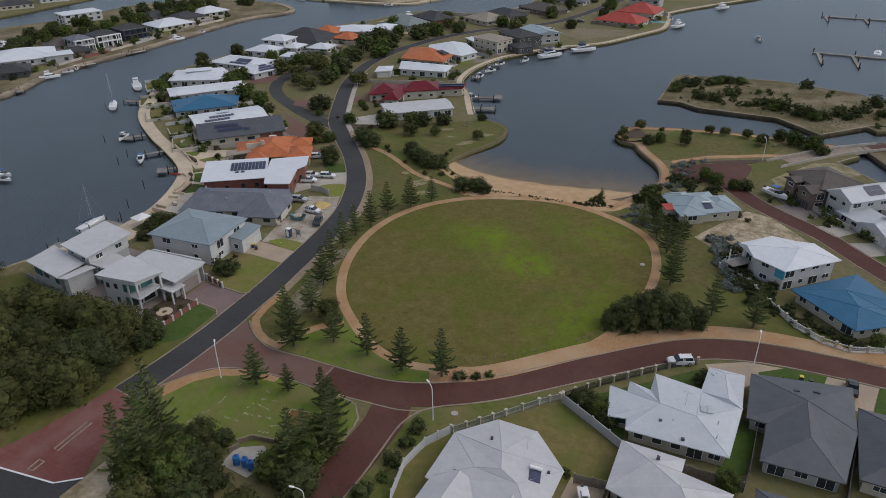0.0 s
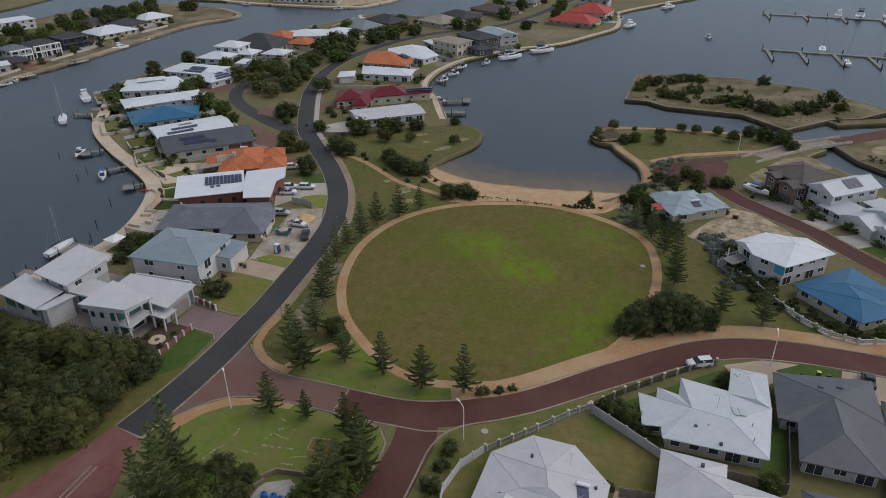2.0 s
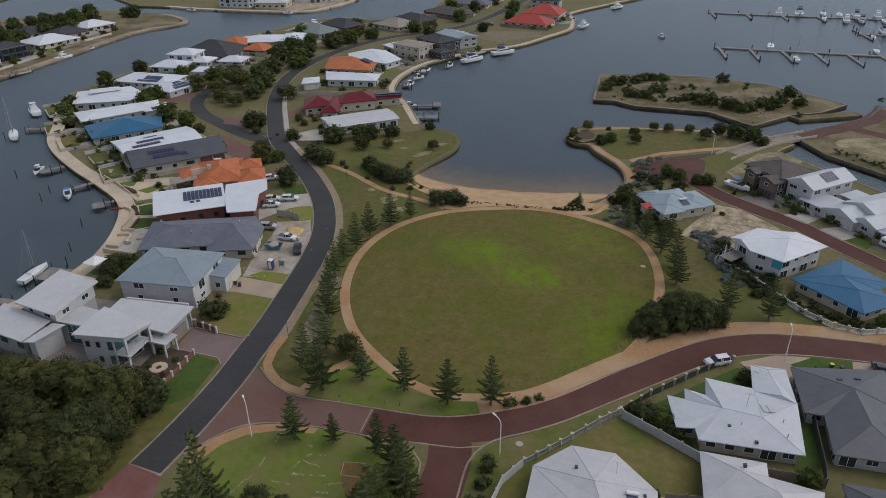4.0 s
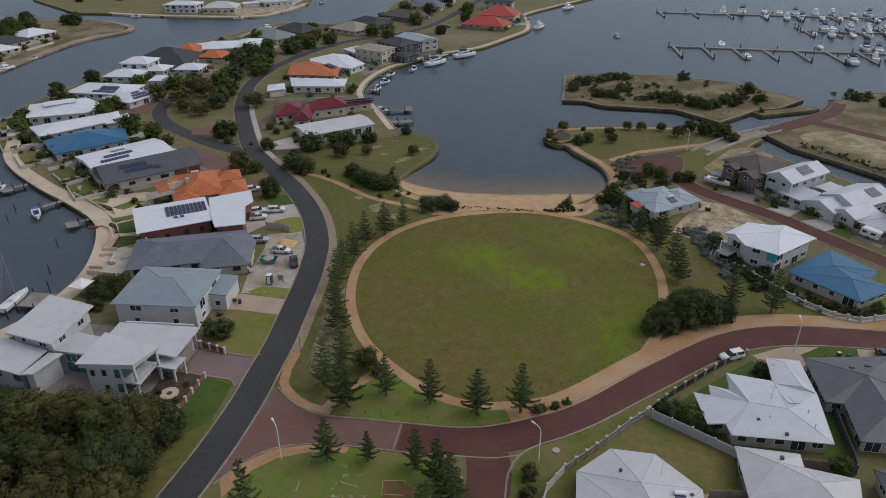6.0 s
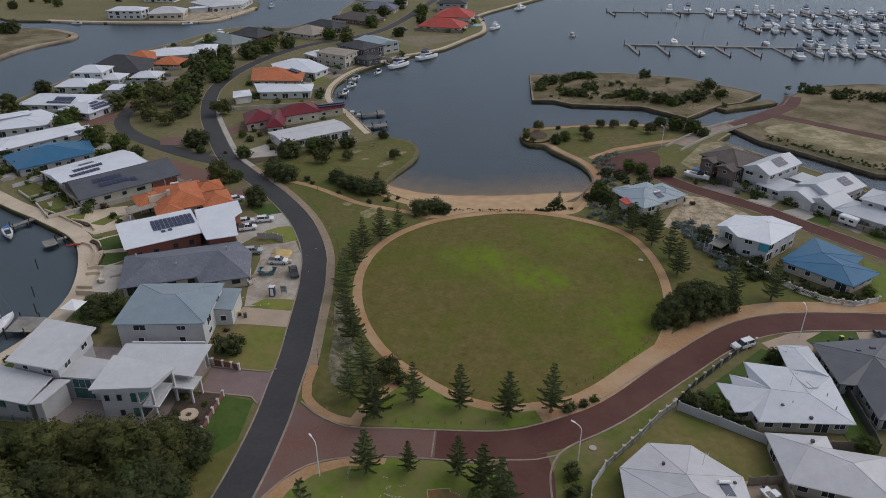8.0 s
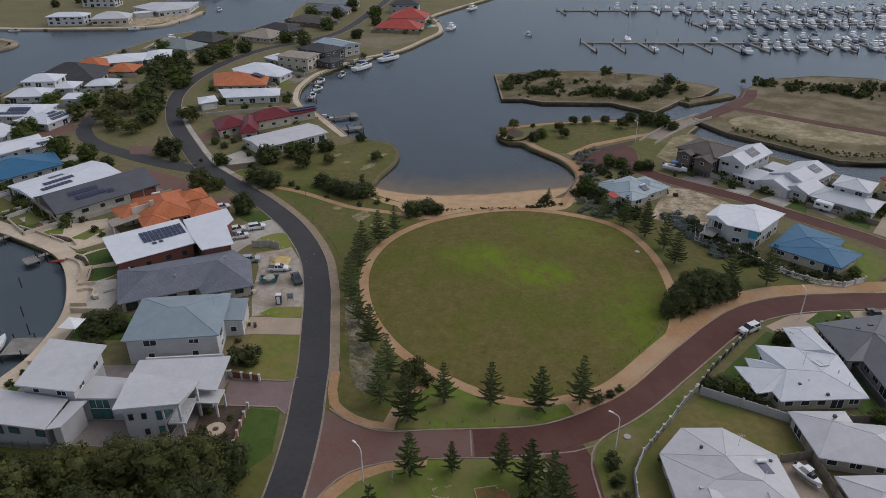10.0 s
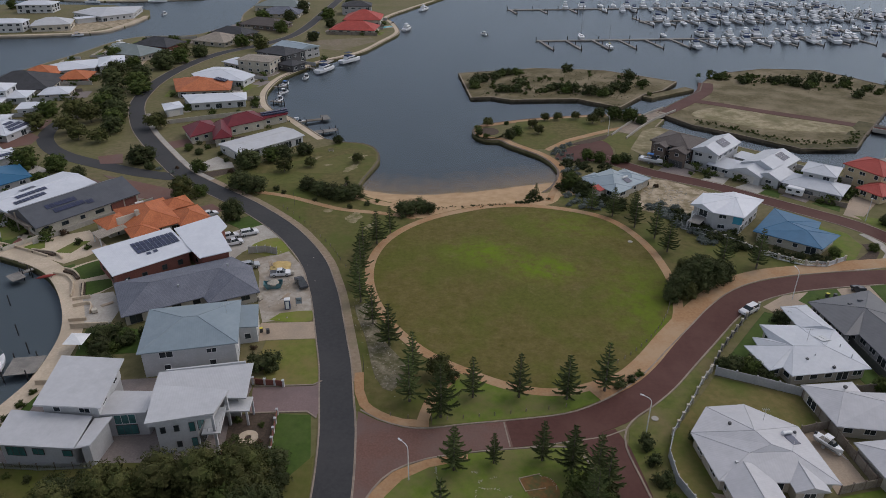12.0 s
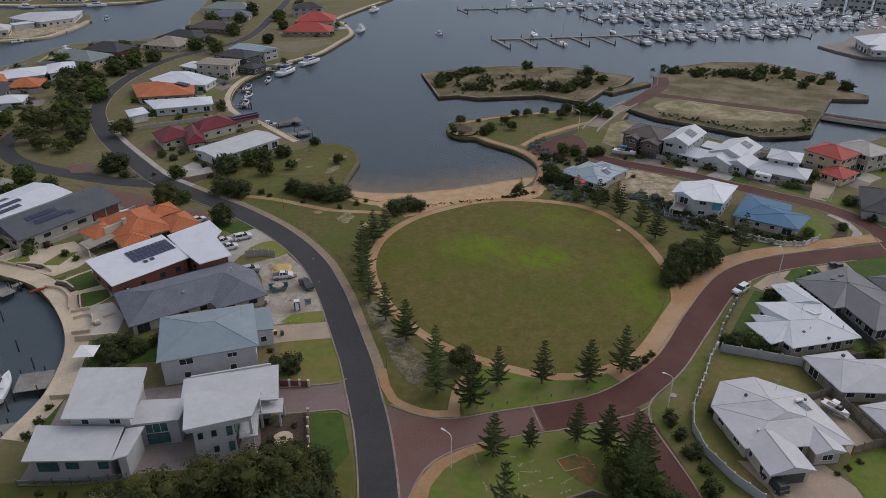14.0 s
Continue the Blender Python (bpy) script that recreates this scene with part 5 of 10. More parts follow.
def broad_tree(seed, height, spread, lobes, cards, material, label, trunk=True, name="tree", category="tree", size=0.3, fine=1):
    """Trunk, limbs and a crown of leaf clumps round uneven lobes."""
    rnd = random.Random(seed)
    t = thing(name, pose(0, 0, -500), label, category)
    foot = height * (0.3 if trunk else 0.12)
    bmc, bmt = bmesh.new(), bmesh.new()
    rod(bmt, (0, 0, -0.2), (0.1, 0.05, foot), 0.035 * height, 0.022 * height, 7)
    low = {True: 0.2, False: 0.02}.get(trunk, 0.5)
    for i in range(lobes):
        f = (i + 0.5) / lobes
        a = i * 2.4 + rnd.uniform(-0.4, 0.4)
        up = low + (1 - low) * f ** 0.8
        bulge = math.sqrt(max(0.05, 1 - ((up - 0.5) / 0.56) ** 2))
        r = spread * 0.5 * 0.68 * bulge * rnd.uniform(0.6, 1.1)
        rad = spread * rnd.uniform(0.15, 0.22)
        z = max(rad * 0.55, height * up - rad * 0.75)
        c = Vector((math.cos(a) * r, math.sin(a) * r, z))
        rod(bmt, (0.05, 0.02, foot * rnd.uniform(0.6, 1.0)), c, 0.014 * height, 0.006 * height, 5)
        lobe(bmc, c, rad * 0.8, 0.85, seed + i * 3.1, fine)
        leaf_cards(bmc, rnd, c, rad, cards // lobes, size, 0.9, 0.45)
    lobe(bmc, Vector((0, 0, height * (0.5 + low * 0.3))), spread * 0.27, height / spread * 0.95, seed, fine)
    part("trunk", bmt, M["bark"], t)
    part("crown", bmc, material, t)
    return t


def norfolk_pine(seed, height, label, width=0.3, dense=1.0):
    """Straight trunk with tiers of drooping fronds."""
    rnd = random.Random(seed)
    t = thing("pine_tree", pose(0, 0, -500), label, "pine tree", "Norfolk pines")
    bmt, bmc = bmesh.new(), bmesh.new()
    rod(bmt, (0, 0, -0.2), (0, 0, height * 0.97), 0.02 * height + 0.04, 0.03, 7)
    z, k = height * 0.15, 0
    while z < height * 0.985:
        f = (z - height * 0.15) / (height * 0.84)
        reach = height * width * (1 - f) ** 1.0 * (0.85 + 0.3 * rnd.random()) * min(1, 0.7 + f * 3) + 0.15
        n = 6 if f < 0.7 else 5
        for i in range(n):
            a = 6.283 * (i + rnd.uniform(-0.2, 0.2)) / n + k * 0.5
            ln = reach * rnd.uniform(0.78, 1.1)
            d, s = Vector((math.cos(a), math.sin(a), 0)), Vector((-math.sin(a), math.cos(a), 0))
            rise = rnd.uniform(0.04, 0.3)
            base = Vector((0, 0, z + rnd.uniform(-0.1, 0.1)))
            m = max(4, int(ln * 3.4 * dense))
            for j in range(m):
                g = (j + 0.8) / m
                c = base + d * ln * g + Vector((0, 0, ln * (rise * g - 0.13 * math.sin(g * 2.6) + 0.12 * g * g)))
                wide = (0.2 + 0.13 * ln) * (1.12 - 0.6 * g)
                for sgn in (-1, 1):
                    for k2 in (0.45, 1.0):
                        tip = c + s * sgn * wide * k2 * rnd.uniform(0.8, 1.25) + d * wide * rnd.uniform(0.3, 0.9) + Vector((0, 0, wide * rnd.uniform(-0.3, 0.35)))
                        q = d * 0.12 + Vector((0, 0, rnd.uniform(0.03, 0.12)))
                        bmc.faces.new([bmc.verts.new(p) for p in (c - q, tip, c + q + d * 0.12)])
                up = c + d * 0.2 + Vector((0, 0, 0.2 + 0.05 * ln))
                bmc.faces.new([bmc.verts.new(p) for p in (c - d * 0.22, c + d * 0.34, up)])
            rod(bmc, base, base + d * ln * 0.9 + Vector((0, 0, ln * (rise * 0.9 - 0.02))), 0.025 + 0.008 * ln, 0.01, 3)
        z += height * (0.082 - 0.03 * f) * rnd.uniform(0.8, 1.2) + 0.14
        k += 1
    part("trunk", bmt, M["bark"], t)
    part("crown", bmc, M["pine"], t)
    return t


FAR = {}


def plant(proto, x, y, scale=1.0, turn=None, rise=1.0, z=0.0, label="", group=""):
    if y > 62 or x < -118:
        proto = FAR.get(proto.name, proto)
    o = copy_thing(proto, pose(x, y, z, 0, 0, (x * 37 + y * 61) % 360 if turn is None else turn))
    o.scale = (scale, scale, scale * rise)
    return tagged(o, label, group=group)


PINES = [norfolk_pine(1, 11, "young dark green Norfolk pine on the park lawn", 0.29), norfolk_pine(2, 11, "dark green Norfolk pine with tiered branches", 0.3, 1.15),
         norfolk_pine(3, 11.3, "open-branched dark green Norfolk pine", 0.275, 1.0)]
GUMS = [broad_tree(11, 9, 9, 26, 8200, M["gum"], "spreading olive-green coastal tree", size=0.26), broad_tree(12, 9, 10, 28, 8800, M["gum"], "dense olive-green coastal tree", size=0.26),
        broad_tree(13, 8, 9, 24, 7600, M["green"], "bright green coastal tree", size=0.26), broad_tree(14, 9, 9, 26, 8200, M["dusk"], "dark green coastal tree", size=0.26)]
GREENS = [broad_tree(21, 6.6, 7.8, 17, 4200, M["green"], "round green street tree with a short trunk", size=0.28), broad_tree(22, 6.2, 8.2, 18, 4200, M["dusk"], "dark green bushy tree", size=0.28),
          broad_tree(23, 6.0, 7.0, 14, 3000, M["gum"], "umbrella-shaped green tree with a bare trunk", "high", size=0.28)]
BUSHES = [broad_tree(31, 2.2, 3.2, 7, 900, M["dusk"], "low dark green garden shrub", False, "bush", "shrub", 0.2), broad_tree(32, 1.7, 2.8, 6, 800, M["green"], "low green garden shrub", False, "bush", "shrub", 0.18),
          broad_tree(33, 1.5, 3.4, 7, 800, M["sage"], "silver-grey coastal shrub beside a path", False, "bush", "shrub", 0.18), broad_tree(34, 1.6, 2.6, 6, 700, M["rust"], "reddish brown garden shrub", False, "bush", "shrub", 0.18)]

# lighter crowns for the distant banks and streets
for near, seed, hh, sp, lobes, mt, tr in ((GREENS[0], 21, 6.6, 7.8, 17, "green", True), (GREENS[1], 22, 6.2, 8.2, 18, "dusk", True), (GREENS[2], 23, 6.0, 7.0, 14, "gum", "high"), (GUMS[0], 11, 9, 9, 20, "gum", True), (GUMS[2], 13, 8, 9, 20, "green", True),
                                                      (GUMS[3], 14, 9, 9, 20, "dusk", True)):
    FAR[near.name] = broad_tree(seed + 40, hh, sp, lobes, 1500, M[mt], "rounded green tree in a canal-side garden", tr, size=0.46)
for near, seed, hh, sp, mt in ((BUSHES[0], 71, 2.2, 3.2, "dusk"), (BUSHES[1], 72, 1.7, 2.8, "green")):
    FAR[near.name] = broad_tree(seed, hh, sp, 7, 420, M[mt], "low green shrub in a canal-side garden", False, "bush", "shrub", 0.3)

# Norfolk pines: along the street, round the junction, on the eastern side
for i, (x, y, h) in enumerate(((-33.1, 24.5, 7), (-35.9, 18.5, 8.5), (-38.3, 11.6, 8.5), (-38, 4, 9), (-37.9, -2.3, 8), (-36.5, -8.7, 8.5), (-33, -16.9, 8.5), (-29, -24.2, 9),
                               (-23.8, -33.8, 9), (-24, -40.6, 9.5), (-18.5, -44.6, 10.5), (-13, -39.4, 8), (-4.9, -39.2, 8.8), (3.4, -39.5, 9), (10.4, -37.1, 9.5))):
    plant(PINES[i % 3], x, y, h / 10, group="pines round the oval")
for i, (x, y, h) in enumerate(((-16.2, -56.5, 8.3), (-10, -54.9, 5.6), (-2.4, -54.2, 7.5), (1.8, -56.6, 9), (6, -62, 9.5), (3.4, -64.5, 9), (-14.6, -79.8, 13.5), (-17.8, -75.2, 15.5), (-15.8, -82.4, 13.5), (-16.8, -78.4, 14), (-15.2, -76, 11), (4.8, -60.4, 10.5), (3.2, -67.4, 11))):
    o = plant(PINES[(i + 1) % 3], x, y, h / 10, group="pines by the junction")
    if h > 10.6:
        o.scale = (h / 12.4, h / 12.4, h / 9.8)
for i, (x, y, h) in enumerate(((20.9, 40, 7.5), (25.8, 35.8, 8), (30.3, 29.2, 8.5), (34, 23.1, 9), (35.3, 15.8, 8.5), (46, 8.2, 9), (54, 8.2, 9.5), (31.5, 36.5, 7))):
    plant(PINES[i % 3], x, y, h / 10, group="pines beside the eastern path")
plant(PINES[1], 6.4, 48.3, 0.4, group="pines beside the eastern path", label="small Norfolk pine above the beach")


def joined(name, label, category, proto, spots):
    """Many small plants as one mesh."""
    bm = bmesh.new()
    src = next(c.data for c in proto.children if c.name.startswith("crown"))
    for x, y, s in spots:
        k = len(bm.verts)
        bm.from_mesh(src)
        bm.verts.ensure_lookup_table()
        m = pose(x, y, 0, 0, 0, (x * 37 + y * 61) % 360) @ Matrix.Diagonal((s, s, s, 1))
        for v in bm.verts[k:]:
            v.co = m @ v.co
    me = bpy.data.meshes.new(name)
    bm.to_mesh(me)
    bm.free()
    me.materials.append(src.materials[0])
    return tagged(new(name, me), label, category, "", "stuff")


SMALL = broad_tree(41, 1.8, 2.8, 5, 220, M["green"], "small garden shrub for far gardens", False, "bush", "shrub", 0.3)
SAGE = broad_tree(42, 1.5, 3.0, 6, 300, M["sage"], "small silver shrub for the scrub", False, "bush", "shrub", 0.24)
DARK = broad_tree(43, 1.6, 2.8, 6, 320, M["dusk"], "small dark shrub for the park edge", False, "bush", "shrub", 0.24)

# ---------------------------------------------------------------- houses
SHARED = {}


def shared(key, build, material):
    if key not in SHARED:
        bm = bmesh.new()
        build(bm)
        SHARED[key] = mesh_of(bm, material, key[0])
    return SHARED[key]


def window_frame(w, h):
    def build(bm):
        k = max(1, int(w / 0.9))
        xs = [-w / 2, -w / 2 + 0.07]
        for i in range(1, k):
            xs += [-w / 2 + w * i / k - 0.03, -w / 2 + w * i / k + 0.03]
        xs += [w / 2 - 0.07, w / 2]
        lattice(bm, xs, (0, 0.07, h - 0.07, h), lambda i, j: j != 1 or i % 2 == 0, 0.06)
    return build


class House:
    """One house: volumes with roofs, openings and fittings as parts."""

    def __init__(self, label, x, y, ang, group="", name="house", category="house"):
        self.m = pose(x, y, 0, 0, 0, ang)
        self.inv = self.m.inverted()
        self.ob = thing(name, self.m, label, category, group)
        self.vols = []
        self.rnd = random.Random(round(x * 13 + y * 7))

    def local(self, x, y, ang):
        return self.inv @ pose(x, y, 0, 0, 0, ang)

    def vol(self, x, y, w, d, ang, top, wall="render", roof="hip", cover="r_white", pitch=22, over=0.6, z0=0.0, axis=None, storeys=1, trim="trim", rise=0.9, deep=0.2):
        """A block of w by d metres over its eaves, with its roof."""
        if storeys == 1 and 2.7 < top < 3.45 and roof != "flat":
            top, w, d = top - 0.3, w + 0.5, d + 0.8
        m = self.local(x, y, ang)
        bm = bmesh.new()
        box(bm, 0, 0, z0, w - 2 * over, d - 2 * over, top - z0 - 0.02)
        part("wall", bm, M[wall], self.ob, at=m)
        bm, cap = bmesh.new(), bmesh.new()
        a, b, z = w / 2, d / 2, top
        if axis is None:
            axis = "x" if w >= d else "y"
        flip = Matrix.Identity(4) if axis == "x" else Matrix.Rotation(math.pi / 2, 4, "Z")
        if axis == "y":
            a, b = b, a
        lo = [(-a, -b), (a, -b), (a, b), (-a, b)]
        if roof in ("hip", "gable"):
            h = b * math.tan(radians(pitch))
            inset = b if roof == "hip" else 0.0
            r = max(a - inset, 0.05)
            under = [bm.verts.new((p, q, z - deep)) for p, q in lo]
            edge = [bm.verts.new((p, q, z)) for p, q in lo]
            r0, r1 = bm.verts.new((-r, 0, z + h)), bm.verts.new((r, 0, z + h))
            bm.faces.new((edge[0], edge[1], r1, r0))
            bm.faces.new((edge[2], edge[3], r0, r1))
            bm.faces.new((edge[1], edge[2], r1))
            bm.faces.new((edge[3], edge[0], r0))
            rod(cap, (-r, 0, z + h), (r, 0, z + h), 0.11, sides=4)
            if roof == "hip":
                for e, rr in ((0, -r), (1, r), (2, r), (3, -r)):
                    rod(cap, (lo[e][0], lo[e][1], z), (rr, 0, z + h), 0.09, sides=4)
        else:
            lift = {"flat": (0.12, 0.0), "skillion": (rise, 0.0), "butterfly": (rise, rise)}[roof]
            zs = (z + lift[1] * 0, z + lift[1] * 0, z + lift[0], z + lift[0])
            under = [bm.verts.new((p, q, k - deep)) for (p, q), k in zip(lo, zs)]
            edge = [bm.verts.new((p, q, k)) for (p, q), k in zip(lo, zs)]
            bm.faces.new(edge)
            if lift[0] > 0.2:
                wd = bmesh.new()
                aw, bw = a - over, b - over
                t = lift[0] - deep
                q = [wd.verts.new(c) for c in ((-aw, -bw, z - 0.03), (aw, -bw, z - 0.03), (aw, bw, z - 0.03), (-aw, bw, z - 0.03), (aw, bw, z + t * 0.9), (-aw, bw, z + t * 0.9))]
                for f in ((0, 1, 2, 3), (0, 1, 4, 5), (2, 3, 5, 4), (1, 2, 4), (0, 3, 5)):
                    wd.faces.new([q[i] for i in f])
                part("wall", wd, M[wall], self.ob, at=m @ flip)
        bm.faces.new(under[::-1])
        for i in range(4):
            j = (i + 1) % 4
            bm.faces.new((under[i], under[j], edge[j], edge[i]))
        rf = part("roof", bm, M[cover], self.ob, uv=True, at=m @ flip)
        gut = bmesh.new()
        for i in range(4):
            p, q = lo[i], lo[(i + 1) % 4]
            if roof == "hip" or i == 0:
                rod(gut, (p[0], p[1], z - 0.06), (q[0], q[1], z - 0.06), 0.09, sides=4)
        bmesh.ops.remove_doubles(gut, verts=gut.verts, dist=0.13)
        part("gutter", gut, M[cover], rf)
        if len(cap.verts):
            bmesh.ops.remove_doubles(cap, verts=cap.verts, dist=0.1)
            part("ridge_cap", cap, M[cover], rf, uv=True)
        else:
            cap.free()
        v = dict(m=m, w=w - 2 * over, d=d - 2 * over, z0=z0, top=top, storeys=storeys, axis=axis, roof=roof, pitch=pitch, rw=w, rd=d, cover=cover, rise=rise)
        self.vols.append(v)
        return v

    def clear(self, p, me):
        for v in self.vols:
            if v is not me:
                q = v["m"].inverted() @ p
                if abs(q.x) < v["w"] / 2 + 0.1 and abs(q.y) < v["d"] / 2 + 0.1 and v["z0"] - 0.1 < q.z < v["top"]:
                    return False
        return True

    def openings(self, every=4.2, skip=(), trim="trim", tall=()):
        """Windows along all free outer walls."""
        for n, v in enumerate(self.vols):
            for s in range(4):
                if (n, s) in skip:
                    continue
                length, off = (v["w"], v["d"] / 2) if s % 2 == 0 else (v["d"], v["w"] / 2)
                k = max(1, int(length / every)) if length > 2.2 else 0
                for f in range(v["storeys"]):
                    floor = v["z0"] + f * (v["top"] - v["z0"]) / v["storeys"]
                    room = (v["top"] - v["z0"]) / v["storeys"]
                    for i in range(k):
                        door = self.rnd.random() < (0.55 if (n, s) in tall else 0.16)
                        w = self.rnd.choice((1.2, 1.8, 1.8, 2.4)) if not door else 2.4
                        h = min(2.1 if door else self.rnd.choice((1.0, 1.3)), room - 0.75)
                        w = min(w, length / k - 0.4)
                        if h < 0.5 or w < 0.5:
                            continue
                        u = -length / 2 + length * (i + 0.5) / k + self.rnd.uniform(-0.3, 0.3)
                        sill = floor + (0.12 if door else min(1.0, room - h - 0.35))
                        self.window(v, s, u, sill, w, h, trim)

    def window(self, v, s, u, sill, w, h, trim="trim"):
        off = v["d"] / 2 if s % 2 == 0 else v["w"] / 2
        at = v["m"] @ Matrix.Rotation(s * math.pi / 2, 4, "Z") @ pose(u, -off - 0.03, sill)
        if not self.clear(at @ Vector((0, -0.4, h / 2)), v):
            return
        w, h = round(w, 1), round(h, 1)
        win = part("window", shared(("window", w, h, trim), window_frame(w, h), M[trim]), None, self.ob, at=at)
        part("pane", shared(("pane", w, h), lambda bm: box(bm, 0, 0, 0.06, w - 0.1, 0.05, h - 0.12), M["pane"]), None, win)

    def garage(self, n, s, u, w=5.0, h=2.2, paint="garage"):
        v = self.vols[n]
        off = v["d"] / 2 if s % 2 == 0 else v["w"] / 2
        at = v["m"] @ Matrix.Rotation(s * math.pi / 2, 4, "Z") @ pose(u, -off - 0.04, 0.02)

        def build(bm):
            for i in range(4):
                box(bm, 0, 0, i * h / 4, w, 0.1, h / 4 - 0.03)
        part("garage_door", shared(("garage_door", w, h, paint), build, M[paint]), None, self.ob, at=at)

    def on_roof(self, n, s, u, up):
        """A place on a sloping roof: side s of volume n, u along its eave, up the slope."""
        v = self.vols[n]
        flip = Matrix.Identity(4) if v["axis"] == "x" else Matrix.Rotation(math.pi / 2, 4, "Z")
        a, b = (v["rw"] / 2, v["rd"] / 2) if v["axis"] == "x" else (v["rd"] / 2, v["rw"] / 2)
        if v["roof"] in ("hip", "gable"):
            off, p = (b, v["pitch"]) if s % 2 == 0 else (a, v["pitch"])
            turn = s * 90
        else:
            off, p, turn = b, math.degrees(math.atan2(0.12 if v["roof"] == "flat" else v["rise"], 2 * b)), 0
        return v["m"] @ flip @ pose(0, 0, v["top"], 0, 0, turn) @ pose(u, -off, 0, p, 0, 0) @ pose(0, up, 0.03)

    def panels(self, n, s, u, up, cols, rows, w=1.0, h=1.65, lean=0.0):
        def build(bm):
            box(bm, 0, 0, 0.06, w - 0.12, h - 0.1, 0.05)
        me = shared(("solar_panel", w, h), build, M["pv"])
        for i in range(cols):
            for j in range(rows):
                at = self.on_roof(n, s, u + (i - (cols - 1) / 2) * w, up + (j + 0.5) * h) @ pose(0, 0, 0.02 + 0.3 * (lean > 0), lean, 0, 0)
                part("solar_panel", me, None, self.ob, at=at)

    def heater(self, n, s, u, up):
        """Roof water heater: collectors with a horizontal tank."""
        at = self.on_roof(n, s, u, up)
        bm = bmesh.new()
        box(bm, 0, 0, 0.05, 2.1, 1.9, 0.08)
        ob = part("water_heater", bm, M["pv"], self.ob, "roof-mounted solar water heater", at=at)
        tank = bmesh.new()
        rod(tank, (-1.1, 1.25, 0.3), (1.1, 1.25, 0.3), 0.27, sides=10)
        part("tank", tank, M["trim"], ob)

    def roof_vent(self, n, s, u, up):
        bm = bmesh.new()
        rod(bm, (0, 0, -0.1), (0, 0, 0.35), 0.16, sides=8)
        bmesh.ops.create_icosphere(bm, subdivisions=1, radius=0.24, matrix=Matrix.Translation((0, 0, 0.42)))
        part("roof_vent", bm, M["dtrim"], self.ob, at=self.on_roof(n, s, u, up))

    def aerial(self, n, s, u, up):
        at = self.on_roof(n, s, u, up)
        up_right = Matrix.Translation(at.translation)
        bm = bmesh.new()
        rod(bm, (0, 0, -0.2), (0, 0, 2.2), 0.03, sides=5)
        rod(bm, (-0.7, 0, 2.1), (0.7, 0, 2.1), 0.02, sides=4)
        for x in (-0.6, -0.3, 0, 0.3, 0.6):
            rod(bm, (x, -0.35, 2.1), (x, 0.35, 2.1), 0.015, sides=4)
        part("aerial", bm, M["steel"], self.ob, at=up_right)

    def block(self, name, x, y, ang, z, w, d, h, material, label=""):
        bm = bmesh.new()
        box(bm, 0, 0, z, w, d, h, 0, 0.03)
        return part(name, bm, M[material], self.ob, label, at=self.local(x, y, ang))

    def fit_block(self, name, n, lx, ly, z, w, d, h, material, label=""):
        """A block placed in the frame of volume n."""
        bm = bmesh.new()
        box(bm, lx, ly, z, w, d, h, 0, 0.02)
        return part(name, bm, M[material], self.ob, label, at=self.vols[n]["m"])

    def posts(self, pts, z0, z1, r=0.12, material="trim"):
        for x, y in pts:
            bm = bmesh.new()
            box(bm, 0, 0, z0, 2 * r, 2 * r, z1 - z0)
            part("post", bm, M[material], self.ob, at=self.local(x, y, 0))

    def railing(self, a, b, z, h=1.0, material="steel"):
        a, b = Vector(a), Vector(b)
        bm = bmesh.new()
        rod(bm, (a.x, a.y, z + h), (b.x, b.y, z + h), 0.035, sides=5)
        k = max(1, int((b - a).length / 1.1))
        for i in range(k + 1):
            q = a.lerp(b, i / k)
            rod(bm, (q.x, q.y, z), (q.x, q.y, z + h), 0.025, sides=4)
        part("railing", bm, M[material], self.ob, at=self.inv)


    def glaze(self, a, b, u, sill, w, h, trim="trim", glass="pane"):
        """A window on the outer side of the wall line a to b, u metres along it."""
        a, b = Vector(a).to_2d(), Vector(b).to_2d()
        d = (b - a).normalized()
        q = a + d * u
        at = self.inv @ pose(q.x + d.y * 0.03, q.y - d.x * 0.03, sill, 0, 0, math.degrees(math.atan2(d.y, d.x)))
        w, h = round(w, 1), round(h, 1)
        if glass == "garage":
            door = bmesh.new()
            for i in range(4):
                box(door, 0, 0, i * h / 4, w, 0.1, h / 4 - 0.005)
            bmesh.ops.remove_doubles(door, verts=door.verts, dist=0.01)
            part("garage_door", door, M[trim], self.ob, at=at)
            return
        win = part("window", shared(("window", w, h, trim), window_frame(w, h), M[trim]), None, self.ob, at=at)
        part("pane", shared(("pane", w, h, glass), lambda bm: box(bm, 0, 0, 0.06, w - 0.1, 0.05, h - 0.12), M[glass]), None, win)

    def shell(self, outline, z0, tops, wall, every=0.0, trim="trim", storeys=1):
        """Walls over a polygon, with windows along every free side."""
        n = len(outline)
        tops = [tops] * n if isinstance(tops, (int, float)) else tops
        bm = bmesh.new()
        lo, hi = [bm.verts.new((x, y, z0)) for x, y in outline], [bm.verts.new((x, y, t)) for (x, y), t in zip(outline, tops)]
        bm.faces.new(lo[::-1])
        bm.faces.new(hi)
        for i in range(n):
            j = (i + 1) % n
            bm.faces.new((lo[i], lo[j], hi[j], hi[i]))
        part("wall", bm, M[wall], self.ob, at=self.inv)
